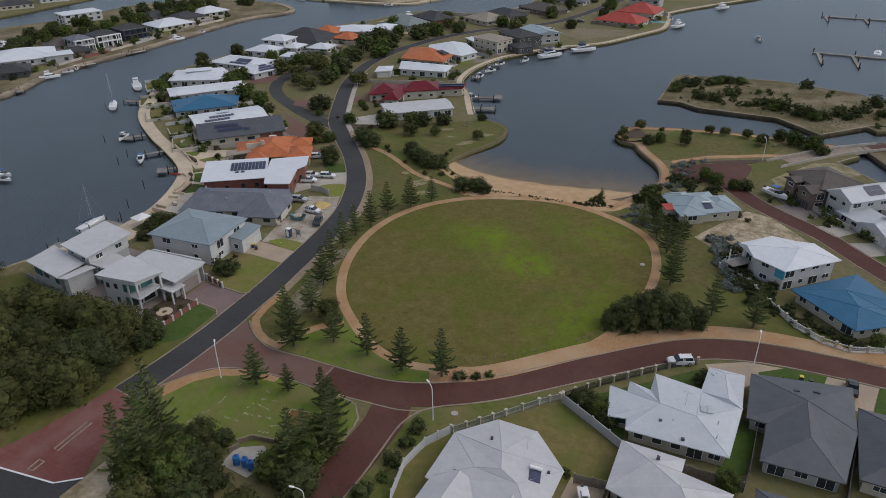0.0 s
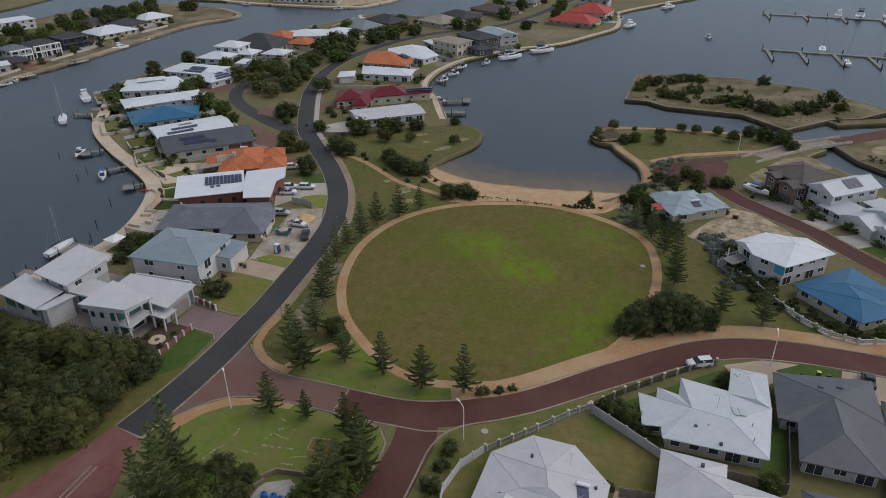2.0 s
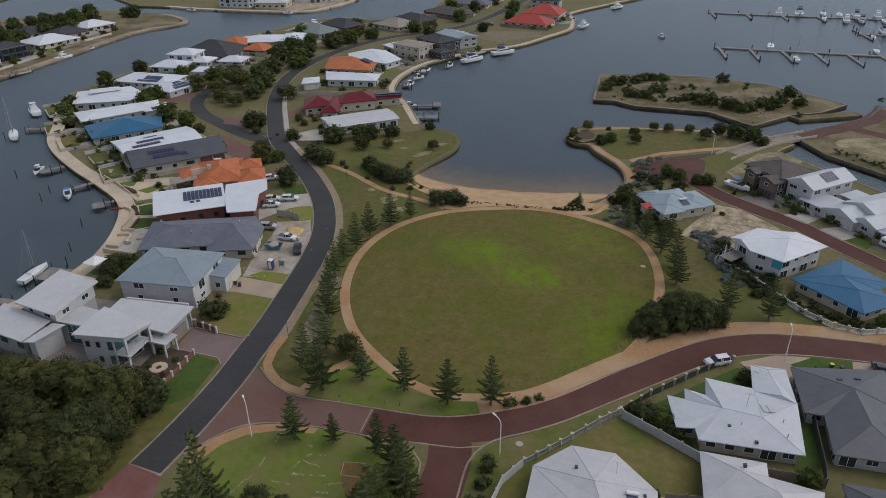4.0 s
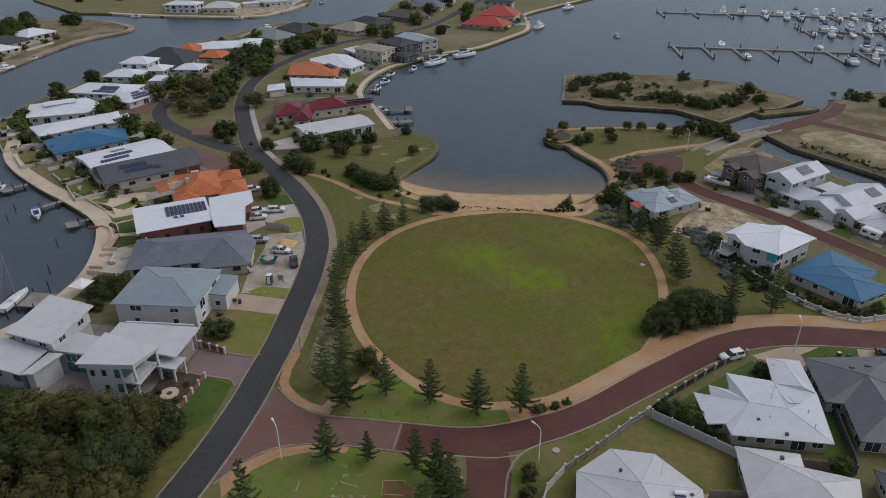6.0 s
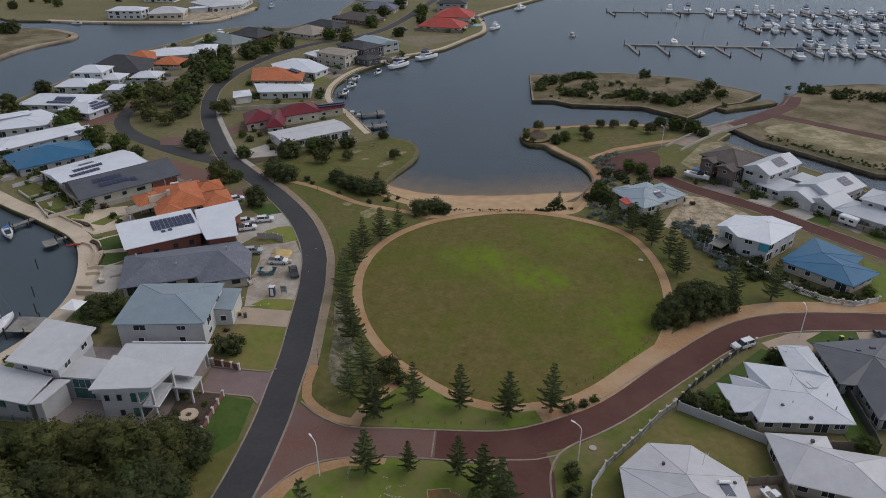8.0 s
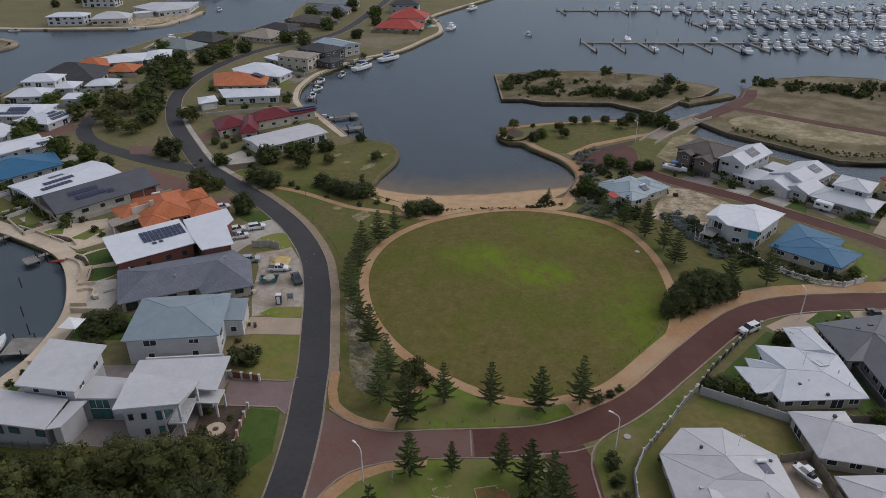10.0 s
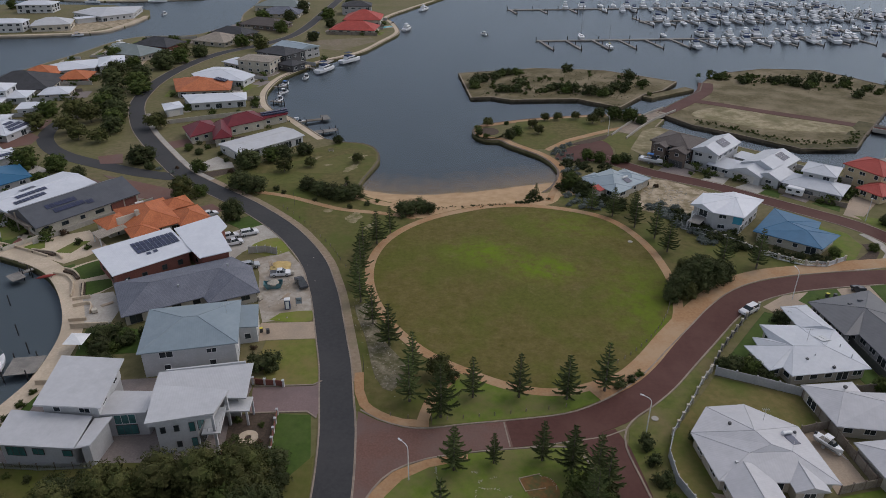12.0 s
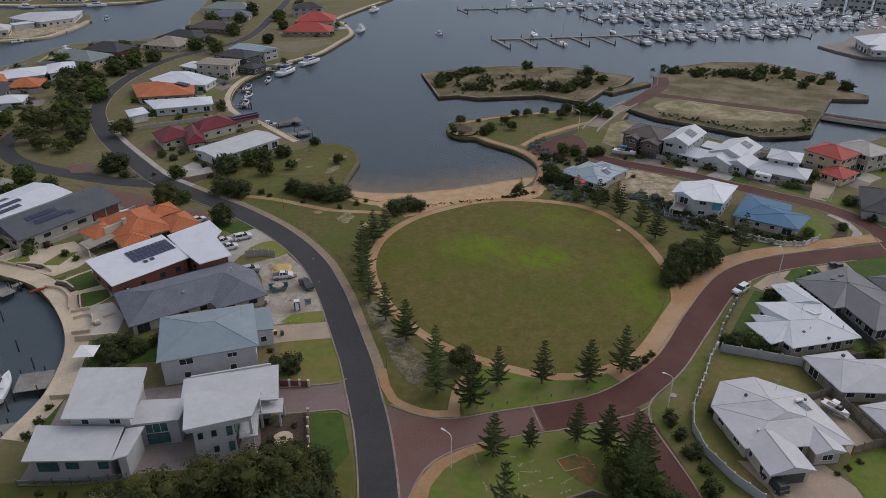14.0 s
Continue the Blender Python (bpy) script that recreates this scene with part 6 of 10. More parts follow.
        for i in range(n):
            a, b = Vector(outline[i]), Vector(outline[(i + 1) % n])
            ln = (b - a).length
            if every and ln > 2.6:
                k = max(1, int(ln / every))
                for f in range(storeys):
                    for j in range(k):
                        door = self.rnd.random() < 0.2
                        w = min(2.4 if door else self.rnd.choice((1.2, 1.5, 1.8)), ln / k - 0.5)
                        self.glaze(a, b, ln * (j + 0.5) / k, z0 + f * 2.8 + (0.12 if door else 0.95), w, 2.0 if door else 1.1, trim)

    def plan(self, outline, eave, peaks, faces, cover, wall="render", over=0.7, deep=0.2, every=3.4, trim="trim", storeys=1, z0=0.0):
        """A house of free plan: eave outline (x, y, lift), peaks (x, y, z) and roof faces over both."""
        pts = [Vector((p[0], p[1], eave + (p[2] if len(p) > 2 else 0))) for p in outline]
        n = len(pts)
        bm, cap = bmesh.new(), bmesh.new()
        top = [bm.verts.new(p) for p in pts] + [bm.verts.new(p) for p in peaks]
        low = [bm.verts.new(p - Vector((0, 0, deep))) for p in pts]
        seen = {}
        for f in faces:
            bm.faces.new([top[i] for i in f])
            for a, b in zip(f, f[1:] + f[:1]):
                seen[min(a, b), max(a, b)] = seen.get((min(a, b), max(a, b)), 0) + 1
        bm.faces.new(low[::-1])
        for i in range(n):
            bm.faces.new((low[i], low[(i + 1) % n], top[(i + 1) % n], top[i]))
        rf = part("roof", bm, M[cover], self.ob, uv=True, at=self.inv)
        allp = pts + [Vector(p) for p in peaks]
        for (a, b), k in seen.items():
            if k == 2:
                rod(cap, allp[a], allp[b], 0.06, sides=4)
        bmesh.ops.remove_doubles(cap, verts=cap.verts, dist=0.07)
        part("ridge_cap", cap, M[cover], rf, uv=True) if len(cap.verts) else cap.free()
        gut = bmesh.new()
        for i in range(n):
            rod(gut, pts[i] - Vector((0, 0, 0.08)), pts[(i + 1) % n] - Vector((0, 0, 0.08)), 0.09, sides=4)
        bmesh.ops.remove_doubles(gut, verts=gut.verts, dist=0.13)
        part("gutter", gut, M[cover], rf)
        inner = []
        for i in range(n):
            p, q, r = pts[i - 1].to_2d(), pts[i].to_2d(), pts[(i + 1) % n].to_2d()
            d0, d1 = (q - p).normalized(), (r - q).normalized()
            n0, n1 = Vector((-d0.y, d0.x)), Vector((-d1.y, d1.x))
            k = over / max(0.45, 1 + n0.dot(n1))
            inner.append(tuple(q + (n0 + n1) * k))
        self.shell(inner, z0, eave - 0.04, wall, every, trim, storeys)
        return inner


def simple(label, x, y, w, d, ang, top, roof, cover, wall="render", pitch=22, storeys=1, every=4.5, **more):
    if storeys == 1 and roof != "flat":
        w, d, top = w * 1.06, d * 1.14, top - 0.25
    h = House(label, x, y, ang, "canal houses")
    h.vol(x, y, w, d, ang, top, wall, roof, cover, pitch, storeys=storeys, **more)
    return h


def hipped(h, pts, eave, rise, cover, wall="render", every=3.6, storeys=1, trim="trim"):
    """A roof over four or more eave corners, with a ridge along the longer way."""
    c = sum((Vector(p) for p in pts), Vector((0, 0))) / len(pts)
    pts = sorted(pts, key=lambda p: math.atan2(p[1] - c.y, p[0] - c.x))
    if len(pts) != 4:
        n = len(pts)
        return h.plan(pts, eave, [(c.x, c.y, eave + rise)], [[i, (i + 1) % n, n] for i in range(n)], cover, wall, every=every, storeys=storeys, trim=trim)
    q = [Vector(p) for p in pts]
    if (q[1] - q[0]).length + (q[3] - q[2]).length < (q[2] - q[1]).length + (q[0] - q[3]).length:
        q = q[1:] + q[:1]
    a, b = (q[0] + q[3]) / 2, (q[1] + q[2]) / 2
    k = min(0.46, 0.5 * ((q[0] - q[3]).length + (q[1] - q[2]).length) / 2 / (b - a).length)
    r0, r1 = a.lerp(b, k), a.lerp(b, 1 - k)
    return h.plan([tuple(p) for p in q], eave, [(*r0, eave + rise), (*r1, eave + rise)], [[0, 1, 5, 4], [1, 2, 5], [2, 3, 4, 5], [3, 0, 4]], cover, wall, every=every, storeys=storeys, trim=trim)


# --- street side of the western canal, nearest first
h = House("white rendered modern two-storey house with skillion roofs", -58, -46, 8)
h.plan([(-63.2, -55.4, 0.5), (-53.4, -52.9, 0.6), (-52.9, -46.6, 0.1), (-65.4, -45.6, 0)], 6.9, [], [[0, 1, 2, 3]], "r_grey", "white", every=0, over=0.3, deep=0.3, z0=6.3)
A1 = [(-62.2, -54.4), (-56.4, -52.9), (-56.2, -46.8), (-64.4, -46.4)]
h.shell(A1, 0, [7.1, 7.1, 6.7, 6.6], "white")
for u, s, w, hh in ((1.0, 4.4, 0.8, 1.2), (3.0, 4.4, 0.8, 1.2), (5.3, 4.0, 0.9, 1.8), (3.0, 1.2, 0.8, 1.2), (5.3, 0.9, 0.9, 1.8)):
    h.glaze(A1[0], A1[1], u, s, w, hh, "dtrim", "teal" if u > 5 else "pane")
for u, w in ((1.4, 2.2), (4.2, 2.6)):
    h.glaze(A1[1], A1[2], u, 3.6, w, 2.6, "dtrim", "teal")
    h.glaze(A1[1], A1[2], u, 0.3, w, 2.4, "dtrim", "pane")
h.block("balcony", -54.8, -50.0, 8, 3.2, 2.9, 6.2, 0.28, "white", "white balcony slab")
h.posts([(-53.9, -52.4), (-53.4, -47.2)], 0, 7.0, 0.2, "white")
h.railing((-53.5, -52.6), (-53.3, -47.4), 3.45)
h.railing((-56.2, -53.1), (-53.5, -52.6), 3.45)
B1 = [(-65.4, -45.2), (-52.2, -45.2), (-53.0, -37.9), (-66.2, -40.6)]
h.plan([(-66.2, -46.4, 0.2), (-50.6, -45.9, 0), (-51.7, -36.8, 0.25), (-67.2, -40, 0.4)], 4.7, [], [[0, 1, 2, 3]], "r_grey", "white", every=0, over=0.3, deep=0.25, z0=4.2)
h.shell(B1, 0, 4.6, "greywall")
q = h.local(-52.4, -41.4, 96)
door = bmesh.new()
for i in range(5):
    box(door, 0, -0.08, 0.04 + i * 0.52, 5.2, 0.1, 0.5)
part("garage_door", door, M["pave"], h.ob, "wide pale garage door", at=q)
h.block("parapet", -59.6, -38.2, 12, 0.0, 13.4, 0.3, 5.3, "white")
h.block("canopy", -52.2, -45.8, 4, 3.0, 4.4, 3.6, 0.3, "white", "flat white entrance canopy")
h.posts([(-50.4, -47.2), (-50.2, -44.5)], 0, 3.0, 0.16, "white")
h.plan([(-82.6, -51.2, 0), (-71.6, -51.8, 0.15), (-73.0, -39.6, 0.5), (-84.2, -38.8, 0.4)], 7.1, [], [[0, 1, 2, 3]], "r_grey", "white", every=3.6, over=0.9, deep=0.28, z0=4.3)
h.shell([(-81.6, -50.2), (-72.6, -50.8), (-73.9, -40.6), (-83.2, -39.8)], 0, 4.3, "greywall", 3.6, "dtrim")
h.plan([(-86.2, -57.6, 0), (-73.3, -58.2, 0), (-73.4, -51.6, 0.5), (-87.0, -50.4, 0.5)], 4.9, [], [[0, 1, 2, 3]], "r_grey", "white", every=0, over=0.8, deep=0.25)
for u, w in ((2.2, 3.0), (5.8, 1.8), (10.4, 1.5)):
    h.glaze((-85.3, -56.95), (-74.2, -57.5), u, 2.2 if w > 2 else 2.6, w, 1.8 if w > 2 else 1.2, "dtrim", "teal")
h.plan([(-74.0, -50.9), (-65.6, -50.0), (-65.2, -44.8), (-72.8, -44.8)], 4.9, [], [[0, 1, 2, 3]], "r_grey", "white", every=0, over=0.25, deep=0.3)
h.plan([(-73.2, -58.0), (-71.2, -57.2), (-70.6, -50.9), (-73.3, -51.4)], 4.75, [], [[0, 1, 2, 3]], "r_grey", "white", every=0, over=0.5, deep=0.25)
h.glaze((-73.7, -50.7), (-65.9, -49.8), 4.6, 0.4, 3.4, 2.0, "dtrim", "teal")
h.glaze((-73.7, -50.7), (-65.9, -49.8), 4.6, 2.6, 3.4, 1.9, "trim", "teal")

h = House("cream two-storey house with a blue-grey metal roof", -66, -26.7, 13)
h.vol(-66, -26.6, 17.5, 15.0, 13, 5.7, "white", "hip", "r_bluegrey", 15, storeys=2)
h.vol(-57.6, -20.4, 4.6, 8.2, 13, 3.8, "white", "skillion", "r_bluegrey", axis="y", rise=0.3, over=0.3, storeys=1)
h.openings(6.0, tall={(0, 1)})
h.garage(1, 1, 0, 4.6, 2.2, "garage")
h.aerial(0, 1, 2, 2.5)

h = House("brick house with a hipped slate-grey tiled roof", -74, -7.6, 22)
h.plan([(-83.2, -19.7), (-69.2, -11.6), (-67.4, -14.0), (-57.9, -9.2), (-62.4, 1.6), (-68.4, 6.2), (-90.6, -6.3)], 2.6, [(-80.4, -10.6, 5.4), (-67.6, -4.0, 5.4), (-63.5, -6.8, 4.9)],
       [[0, 1, 8, 7], [1, 2, 9, 8], [2, 3, 9], [3, 4, 9], [4, 5, 8, 9], [5, 6, 7, 8], [6, 0, 7]], "r_slate", every=3.4, trim="dtrim")
h.glaze((-58.5, -8.4), (-62.6, 0.8), 4.6, 0.1, 4.8, 2.1, "garage", "garage")
for x, y, z in ((-74.6, -10.4, 4.2), (-87.2, -6.8, 3.2), (-66.2, -3.0, 5.3)):
    h.block("roof_vent", x, y, 30, z, 0.4, 0.4, 0.7, "steel", "grey roof vent")

h = House("long house with a white metal roof and a dark solar array", -86, 6, 33)
h.vol(-88.6, 5.4, 18.2, 13.4, 42, 3.9, "brick", "skillion", "r_white", axis="x", rise=1.0, over=0.8)
h.plan([(-79.6, 8.6, 0.29), (-74.5, 2.8, 0), (-68.1, 6.3, 0.17), (-73.2, 14.8, 0.6), (-72.6, 17.9, 0.75), (-76.7, 23.6, 1.04), (-85.2, 16.4, 0.68)], 4.0, [], [[0, 1, 2, 3, 4, 5, 6]], "r_white", "brick", every=3.6, trim="dtrim")
h.openings(4, trim="dtrim")
h.panels(0, 0, 3.5, 5.6, 10, 3, 1.0, 1.75)
h.panels(0, 0, 0.6, 4.0, 1, 1, 1.1, 1.1)
h.panels(0, 0, 2.2, 4.1, 1, 1, 1.1, 1.1)

h = House("house with a terracotta tiled roof", -98, 28, 28)
h.vol(-96.4, 28.0, 12.6, 17.6, 38, 3.0, "render", "hip", "r_orange", 21)
h.vol(-86.0, 28.6, 7.6, 9.6, 38, 2.9, "render", "hip", "r_orange", 23)
h.vol(-104.0, 24.6, 7.0, 7.4, 48, 2.9, "render", "hip", "r_orange", 21)
h.vol(-92.4, 36.0, 7.4, 7.0, 38, 2.9, "render", "hip", "r_orange", 21)
h.vol(-94.6, 19.4, 6.6, 6.4, 38, 2.9, "render", "hip", "r_orange", 21)
h.openings(3.6)
h.heater(0, 1, 0.6, 3.0)
h.plan([(-106.9, 18.0, 0), (-103.4, 14.4, 0), (-98.8, 20.6, 0.2), (-102.2, 23.8, 0.2)], 2.5, [], [[0, 1, 2, 3]], "r_tan", "render", every=0, over=0.3, deep=0.12, z0=2.3)
h.posts([(-106.4, 17.8), (-103.5, 15.0)], 0, 2.4, 0.1, "trim")
h.block("parapet", -100.2, 23.6, 48, 0.0, 5.0, 0.5, 4.6, "render", "stepped cream parapet")
h.block("chimney", -98.0, 25.2, 38, 3.0, 1.0, 1.0, 2.4, "render")

h = House("house with a charcoal metal gable roof and solar panels", -119, 35, 53)
h.vol(-119.3, 35.2, 28.0, 15.5, 53, 3.2, "render", "gable", "r_dark", 20)
h.openings(4, trim="dtrim")
h.panels(0, 0, -4.6, 5.2, 7, 1, 1.15, 1.7)
h.panels(0, 0, -3.6, 3.0, 7, 1, 1.15, 1.7)
h.panels(0, 0, 1.6, 2.4, 2, 1)
h.garage(0, 0, 7.6, 3.4, 2.4, "brick")
h.garage(0, 0, 11.4, 3.4, 2.4, "brick")
for k in (-6.4, 0, 6.4):
    h.fit_block("post", 0, -15.2, k, 0, 0.3, 0.3, 3.4 if k else 5.4, "timber")
h.fit_block("beam", 0, -15.2, 0, 3.1, 0.25, 13.4, 0.3, "timber")
h.fit_block("pergola", 0, -14.4, 0, 2.9, 2.2, 13.0, 0.12, "timber", "weathered timber verandah frame")

h = House("house with a white metal gable roof and rows of solar panels", -134, 42, 60)
h.vol(-133.6, 42.6, 25.0, 15.5, 60, 3.0, "render", "gable", "r_white", 7)
h.openings(4)
h.panels(0, 0, -4.6, 3.2, 8, 1, 1.1, 1.7)
h.panels(0, 0, -2.6, 5.8, 8, 1, 1.1, 1.7)
h.panels(0, 2, 1.4, 5.0, 4, 1, 1.1, 1.7)

h = House("house with a bright blue metal roof", -155, 50, 55)
hipped(h, [(-168.2, 44.6), (-163.4, 58.2), (-150.6, 63.6), (-141.3, 53.8), (-154.6, 35.4)], 2.7, 2.3, "r_blue", "greywall")
h = House("long house with a white metal roof", -170, 63, 53)
hipped(h, [(-183.6, 54.6), (-166.4, 79.2), (-158.3, 71.4), (-172.2, 47.4)], 2.9, 1.0, "r_white", "white")
h.vol(-161, 72.0, 9.0, 8.0, 53, 2.9, "white", "hip", "r_white", 12)
h.panels(0, 0, 0, 1.0, 4, 1)
h = House("pale house with a stepped white metal roof", -188, 77, 57)
hipped(h, [(-192.8, 62.4), (-204.6, 76.0), (-190.6, 90.4), (-178.4, 84.8), (-175.6, 74.2)], 3.0, 0.9, "r_white", "white")
hipped(h, [(-198.4, 76.8), (-191.2, 84.8), (-186.6, 81.2), (-194.0, 72.4)], 4.3, 0.3, "r_white", "white", storeys=1)
h.block("roof_slot", -185.4, 77.4, 57, 3.3, 0.6, 4.4, 0.12, "yellow", "narrow yellow roof opening")
h.block("roof_slot", -182.2, 78.6, 57, 3.2, 0.5, 3.4, 0.12, "yellow", "narrow yellow roof opening")
h = House("house with a white metal roof crowded with solar panels", -189, 101, 14)
h.vol(-193, 104, 26, 15, 8, 3.1, "white", "hip", "r_white", 13)
h.vol(-176, 99, 15, 16, 350, 3.0, "white", "hip", "r_white", 13)
h.openings(4)
h.panels(0, 0, 3, 1.2, 10, 1)
h.panels(0, 0, 4, 3.2, 8, 2)
h.panels(1, 0, 0, 1.0, 9, 1)
h.panels(1, 0, 0, 3.0, 7, 1)
h.panels(1, 0, 0, 5.0, 4, 1)
h.panels(1, 1, 0, 1.5, 5, 1)
h = simple("small white flat-roofed house", -179, 124, 11, 9, 15, 3.2, "flat", "r_white", "white")
h.openings()
h = House("two-tier white house with hipped metal roofs", -203, 136, 10)
h.vol(-203, 139, 14, 12, 10, 5.8, "white", "hip", "r_white", 18, storeys=2)
h.vol(-202, 127.5, 15, 12, 12, 3.1, "white", "hip", "r_white", 18)
h.vol(-194, 140, 9, 10, 10, 3.1, "white", "hip", "r_white", 18)
h.openings()
for lb, x, y, w, d, a, top, rf, cov, wl_, pt, st in (
    ("small cream house with a white metal roof", -182, 147, 11, 9, 12, 3.0, "hip", "r_white", "render", 18, 1),
    ("house with a hipped charcoal tiled roof", -203, 159, 27, 21, 10, 3.0, "hip", "r_char", "render", 23, 1),
    ("house with an orange tiled roof", -204, 177, 15, 14, 8, 3.2, "hip", "r_orange", "render", 22, 1),
    ("brick house with an orange tiled roof", -186, 172, 12, 11, 8, 3.0, "hip", "r_orange", "brick", 22, 1),
    ("brown brick house with a dark tiled roof", -172, 234, 21, 14, 340, 4.4, "hip", "r_char", "brick", 22, 1),
    ("low tan house with a tiled roof", -148, 255, 20, 16, 340, 3.0, "hip", "r_tan", "render", 20, 1),
    ("charcoal roofed house behind the tan house", -144, 273, 22, 12, 335, 3.2, "hip", "r_char", "brown", 22, 1),
    ("long house with a maroon-brown tiled roof", -133, 300, 26, 14, 340, 3.2, "hip", "r_brown", "brown", 22, 1),
    ("house with a grey tiled roof", -132, 340, 24, 14, 0, 3.2, "hip", "r_slate", "render", 22, 1),
    ("house with a charcoal roof", -84, 352, 20, 14, 4, 5.6, "hip", "r_char", "greywall", 20, 2),
    ("house with a grey-green roof by the canal", -137, 364, 32, 16, 350, 4.0, "hip", "r_green", "render", 20, 1),
    ("house with a red tiled hip roof", -77, 288, 25, 15, 355, 3.2, "hip", "r_red", "render", 24, 1),
    ("larger house with a red tiled roof", -75, 315, 22, 18, 0, 4.2, "hip", "r_red", "render", 24, 1),
):
    h = simple(lb, x, y, w, d, a, top, rf, cov, wl_, pt, st)
    h.openings()
    if "solar" in lb:
        h.panels(0, 0, 3, 3.2, 5, 2)
h = House("dark modern two-storey house with a pale metal annex", -95, 217, 340)
h.vol(-103, 210.6, 20, 15, 330, 5.6, "dtrim", "hip", "r_char", 16, storeys=2)
h.vol(-98.4, 224, 20, 15, 325, 5.2, "greywall", "gable", "r_pale", 12, storeys=2)
h.vol(-95, 196, 10, 9, 330, 3.4, "dtrim", "hip", "r_char", 18)
h.openings()
h = House("wide house with overlapping pale metal roofs", -192, 192, 8)
hipped(h, [(-210.4, 184.6), (-203.0, 196.4), (-188.4, 203.0), (-183.4, 184.6), (-201.6, 175.4)], 3.0, 1.8, "r_white", "white")
hipped(h, [(-190.4, 203.6), (-180.1, 209.0), (-173.3, 193.9), (-182.4, 185.0)], 3.3, 1.6, "r_white", "white")
h = House("house with a grey-green hipped metal roof", -182, 221, 4)
hipped(h, [(-199.0, 238.0), (-165.5, 224.1), (-171.9, 208.0), (-192.5, 216.3)], 3.0, 3.2, "r_green", "render")
h = House("house with an orange tiled roof and solar panels", -125, 160, 9)
hipped(h, [(-140.6, 166.4), (-131.7, 171.6), (-113.4, 163.0), (-110.2, 149.2), (-131.7, 145.6)], 2.8, 2.6, "r_orange", "render")
for k in range(5):
    for j in range(2):
        h.block("solar_panel", -119.6 + k * 1.05 + j * 0.4, 159.6 - k * 0.3 + j * 1.6, 344, 4.55 - k * 0.16, 0.95, 1.5, 0.35, "pv")
h = House("house with a broad white metal roof", -119, 178, 338)
hipped(h, [(-135.5, 175.0), (-129.5, 188.0), (-121.5, 187.5), (-106.0, 173.4), (-108.6, 162.6), (-130.0, 166.0)], 3.0, 2.0, "r_white", "white")
h = House("white house with a long white metal roof", -112, 137, 12)
hipped(h, [(-127.8, 140.8), (-102.6, 145.2), (-99.4, 134.2), (-120.2, 128.3)], 3.0, 1.3, "r_white", "white")
hipped(h, [(-130.9, 127.6), (-125.4, 131.6), (-120.6, 123.8), (-126.4, 118.8)], 3.0, 0.7, "r_white", "white", every=0)
h.glaze((-126.2, 119.4), (-121.4, 123.8), 3.0, 0.1, 4.4, 2.1, "garage", "garage")
ribbon("boundary_wall", [(-126.0, 110.5), (-110, 118), (-94.9, 124.9)], 0.14, -0.14, 1.6, M["render"], "long cream boundary wall beside a dry lawn", "wall", 1.6, 0)
h = House("cream two-storey house with a flat tan roof", -111, 203, 340)
hipped(h, [(-119.6, 190.4), (-116.4, 202.6), (-99.6, 198), (-102.2, 185)], 5.8, 0.6, "r_tan", "render", storeys=2)
hipped(h, [(-129.0, 198.6), (-124.6, 208.0), (-116.4, 203.6), (-117.6, 190.6)], 3.0, 0.8, "r_white", "render")
h = House("cream house with a maroon metal roof", -94, 103, 24)
hipped(h, [(-113.2, 100.2), (-105.6, 108), (-98.6, 98.4), (-106.6, 89)], 2.9, 2.6, "r_maroon", "render")
hipped(h, [(-102.6, 104.4), (-92.1, 117.6), (-85.4, 107.6), (-96.6, 97.8)], 3.5, 2.5, "r_maroon", "render")
hipped(h, [(-103.6, 103.4), (-98, 106.6), (-92.4, 90), (-98.1, 86.9)], 2.9, 2.2, "r_maroon", "render")
hipped(h, [(-91.0, 116.0), (-81.4, 122.6), (-78.9, 115.5), (-87.6, 108.0)], 3.2, 1.0, "r_maroon", "render")
for k in range(9):
    for j in range(2):
        h.block("solar_panel", -87.9 + k * 0.92 + j * 0.8, 112.6 + k * 0.66 - j * 1.3, 35, 3.85 - j * 0.3, 0.95, 1.35, 0.5, "pv")
h.block("porch", -96.2, 103.4, 30, 0.0, 2.4, 1.0, 4.2, "render", "tall cream entrance porch")
h = House("white rendered house with a pale grey metal roof", -81.5, 87, 40)
h.vol(-81.6, 87.0, 25.0, 12.5, 47, 3.3, "white", "gable", "r_grey", 6)
h.openings(4)
h.garage(0, 3, 0, 5.0)

# --- eastern houses
h = House("cream house with a pale blue metal roof near the beach", 30, 54.6, 40)
h.vol(29.4, 55.0, 13, 12.0, 40, 3.0, "render", "hip", "r_pale", 17)
h.vol(34.6, 57.8, 8, 9.0, 40, 3.0, "render", "hip", "r_pale", 17)
h.vol(29.2, 50.0, 6.5, 6.0, 40, 2.95, "render", "hip", "r_pale", 17)
h.vol(25.0, 56.6, 5.5, 6.0, 40, 2.95, "render", "hip", "r_pale", 17)
h.openings()
h.heater(0, 0, 1.5, 2.6)
h.vol(24.6, 49.4, 3.6, 3.2, 40, 2.6, "render", "skillion", "r_red", axis="x", rise=0.3, over=0.2)
h = House("two-storey beach house with white roof and turquoise cladding", 54.9, 32.4, 324)
h.plan([(44.9, 32.6), (49.2, 27.4), (53.5, 25.7), (56.0, 24.4), (65.4, 36.0), (59.2, 41.2), (55.6, 40.3), (50.6, 40.2)], 5.3, [(47.0, 30.1, 6.5), (57.0, 34.0, 6.7)],
       [[0, 1, 8], [1, 2, 9, 8], [2, 3, 9], [3, 4, 9], [4, 5, 9], [5, 6, 9], [6, 7, 9], [7, 0, 8, 9]], "r_white", "white", over=0.9, every=3.0, storeys=2)
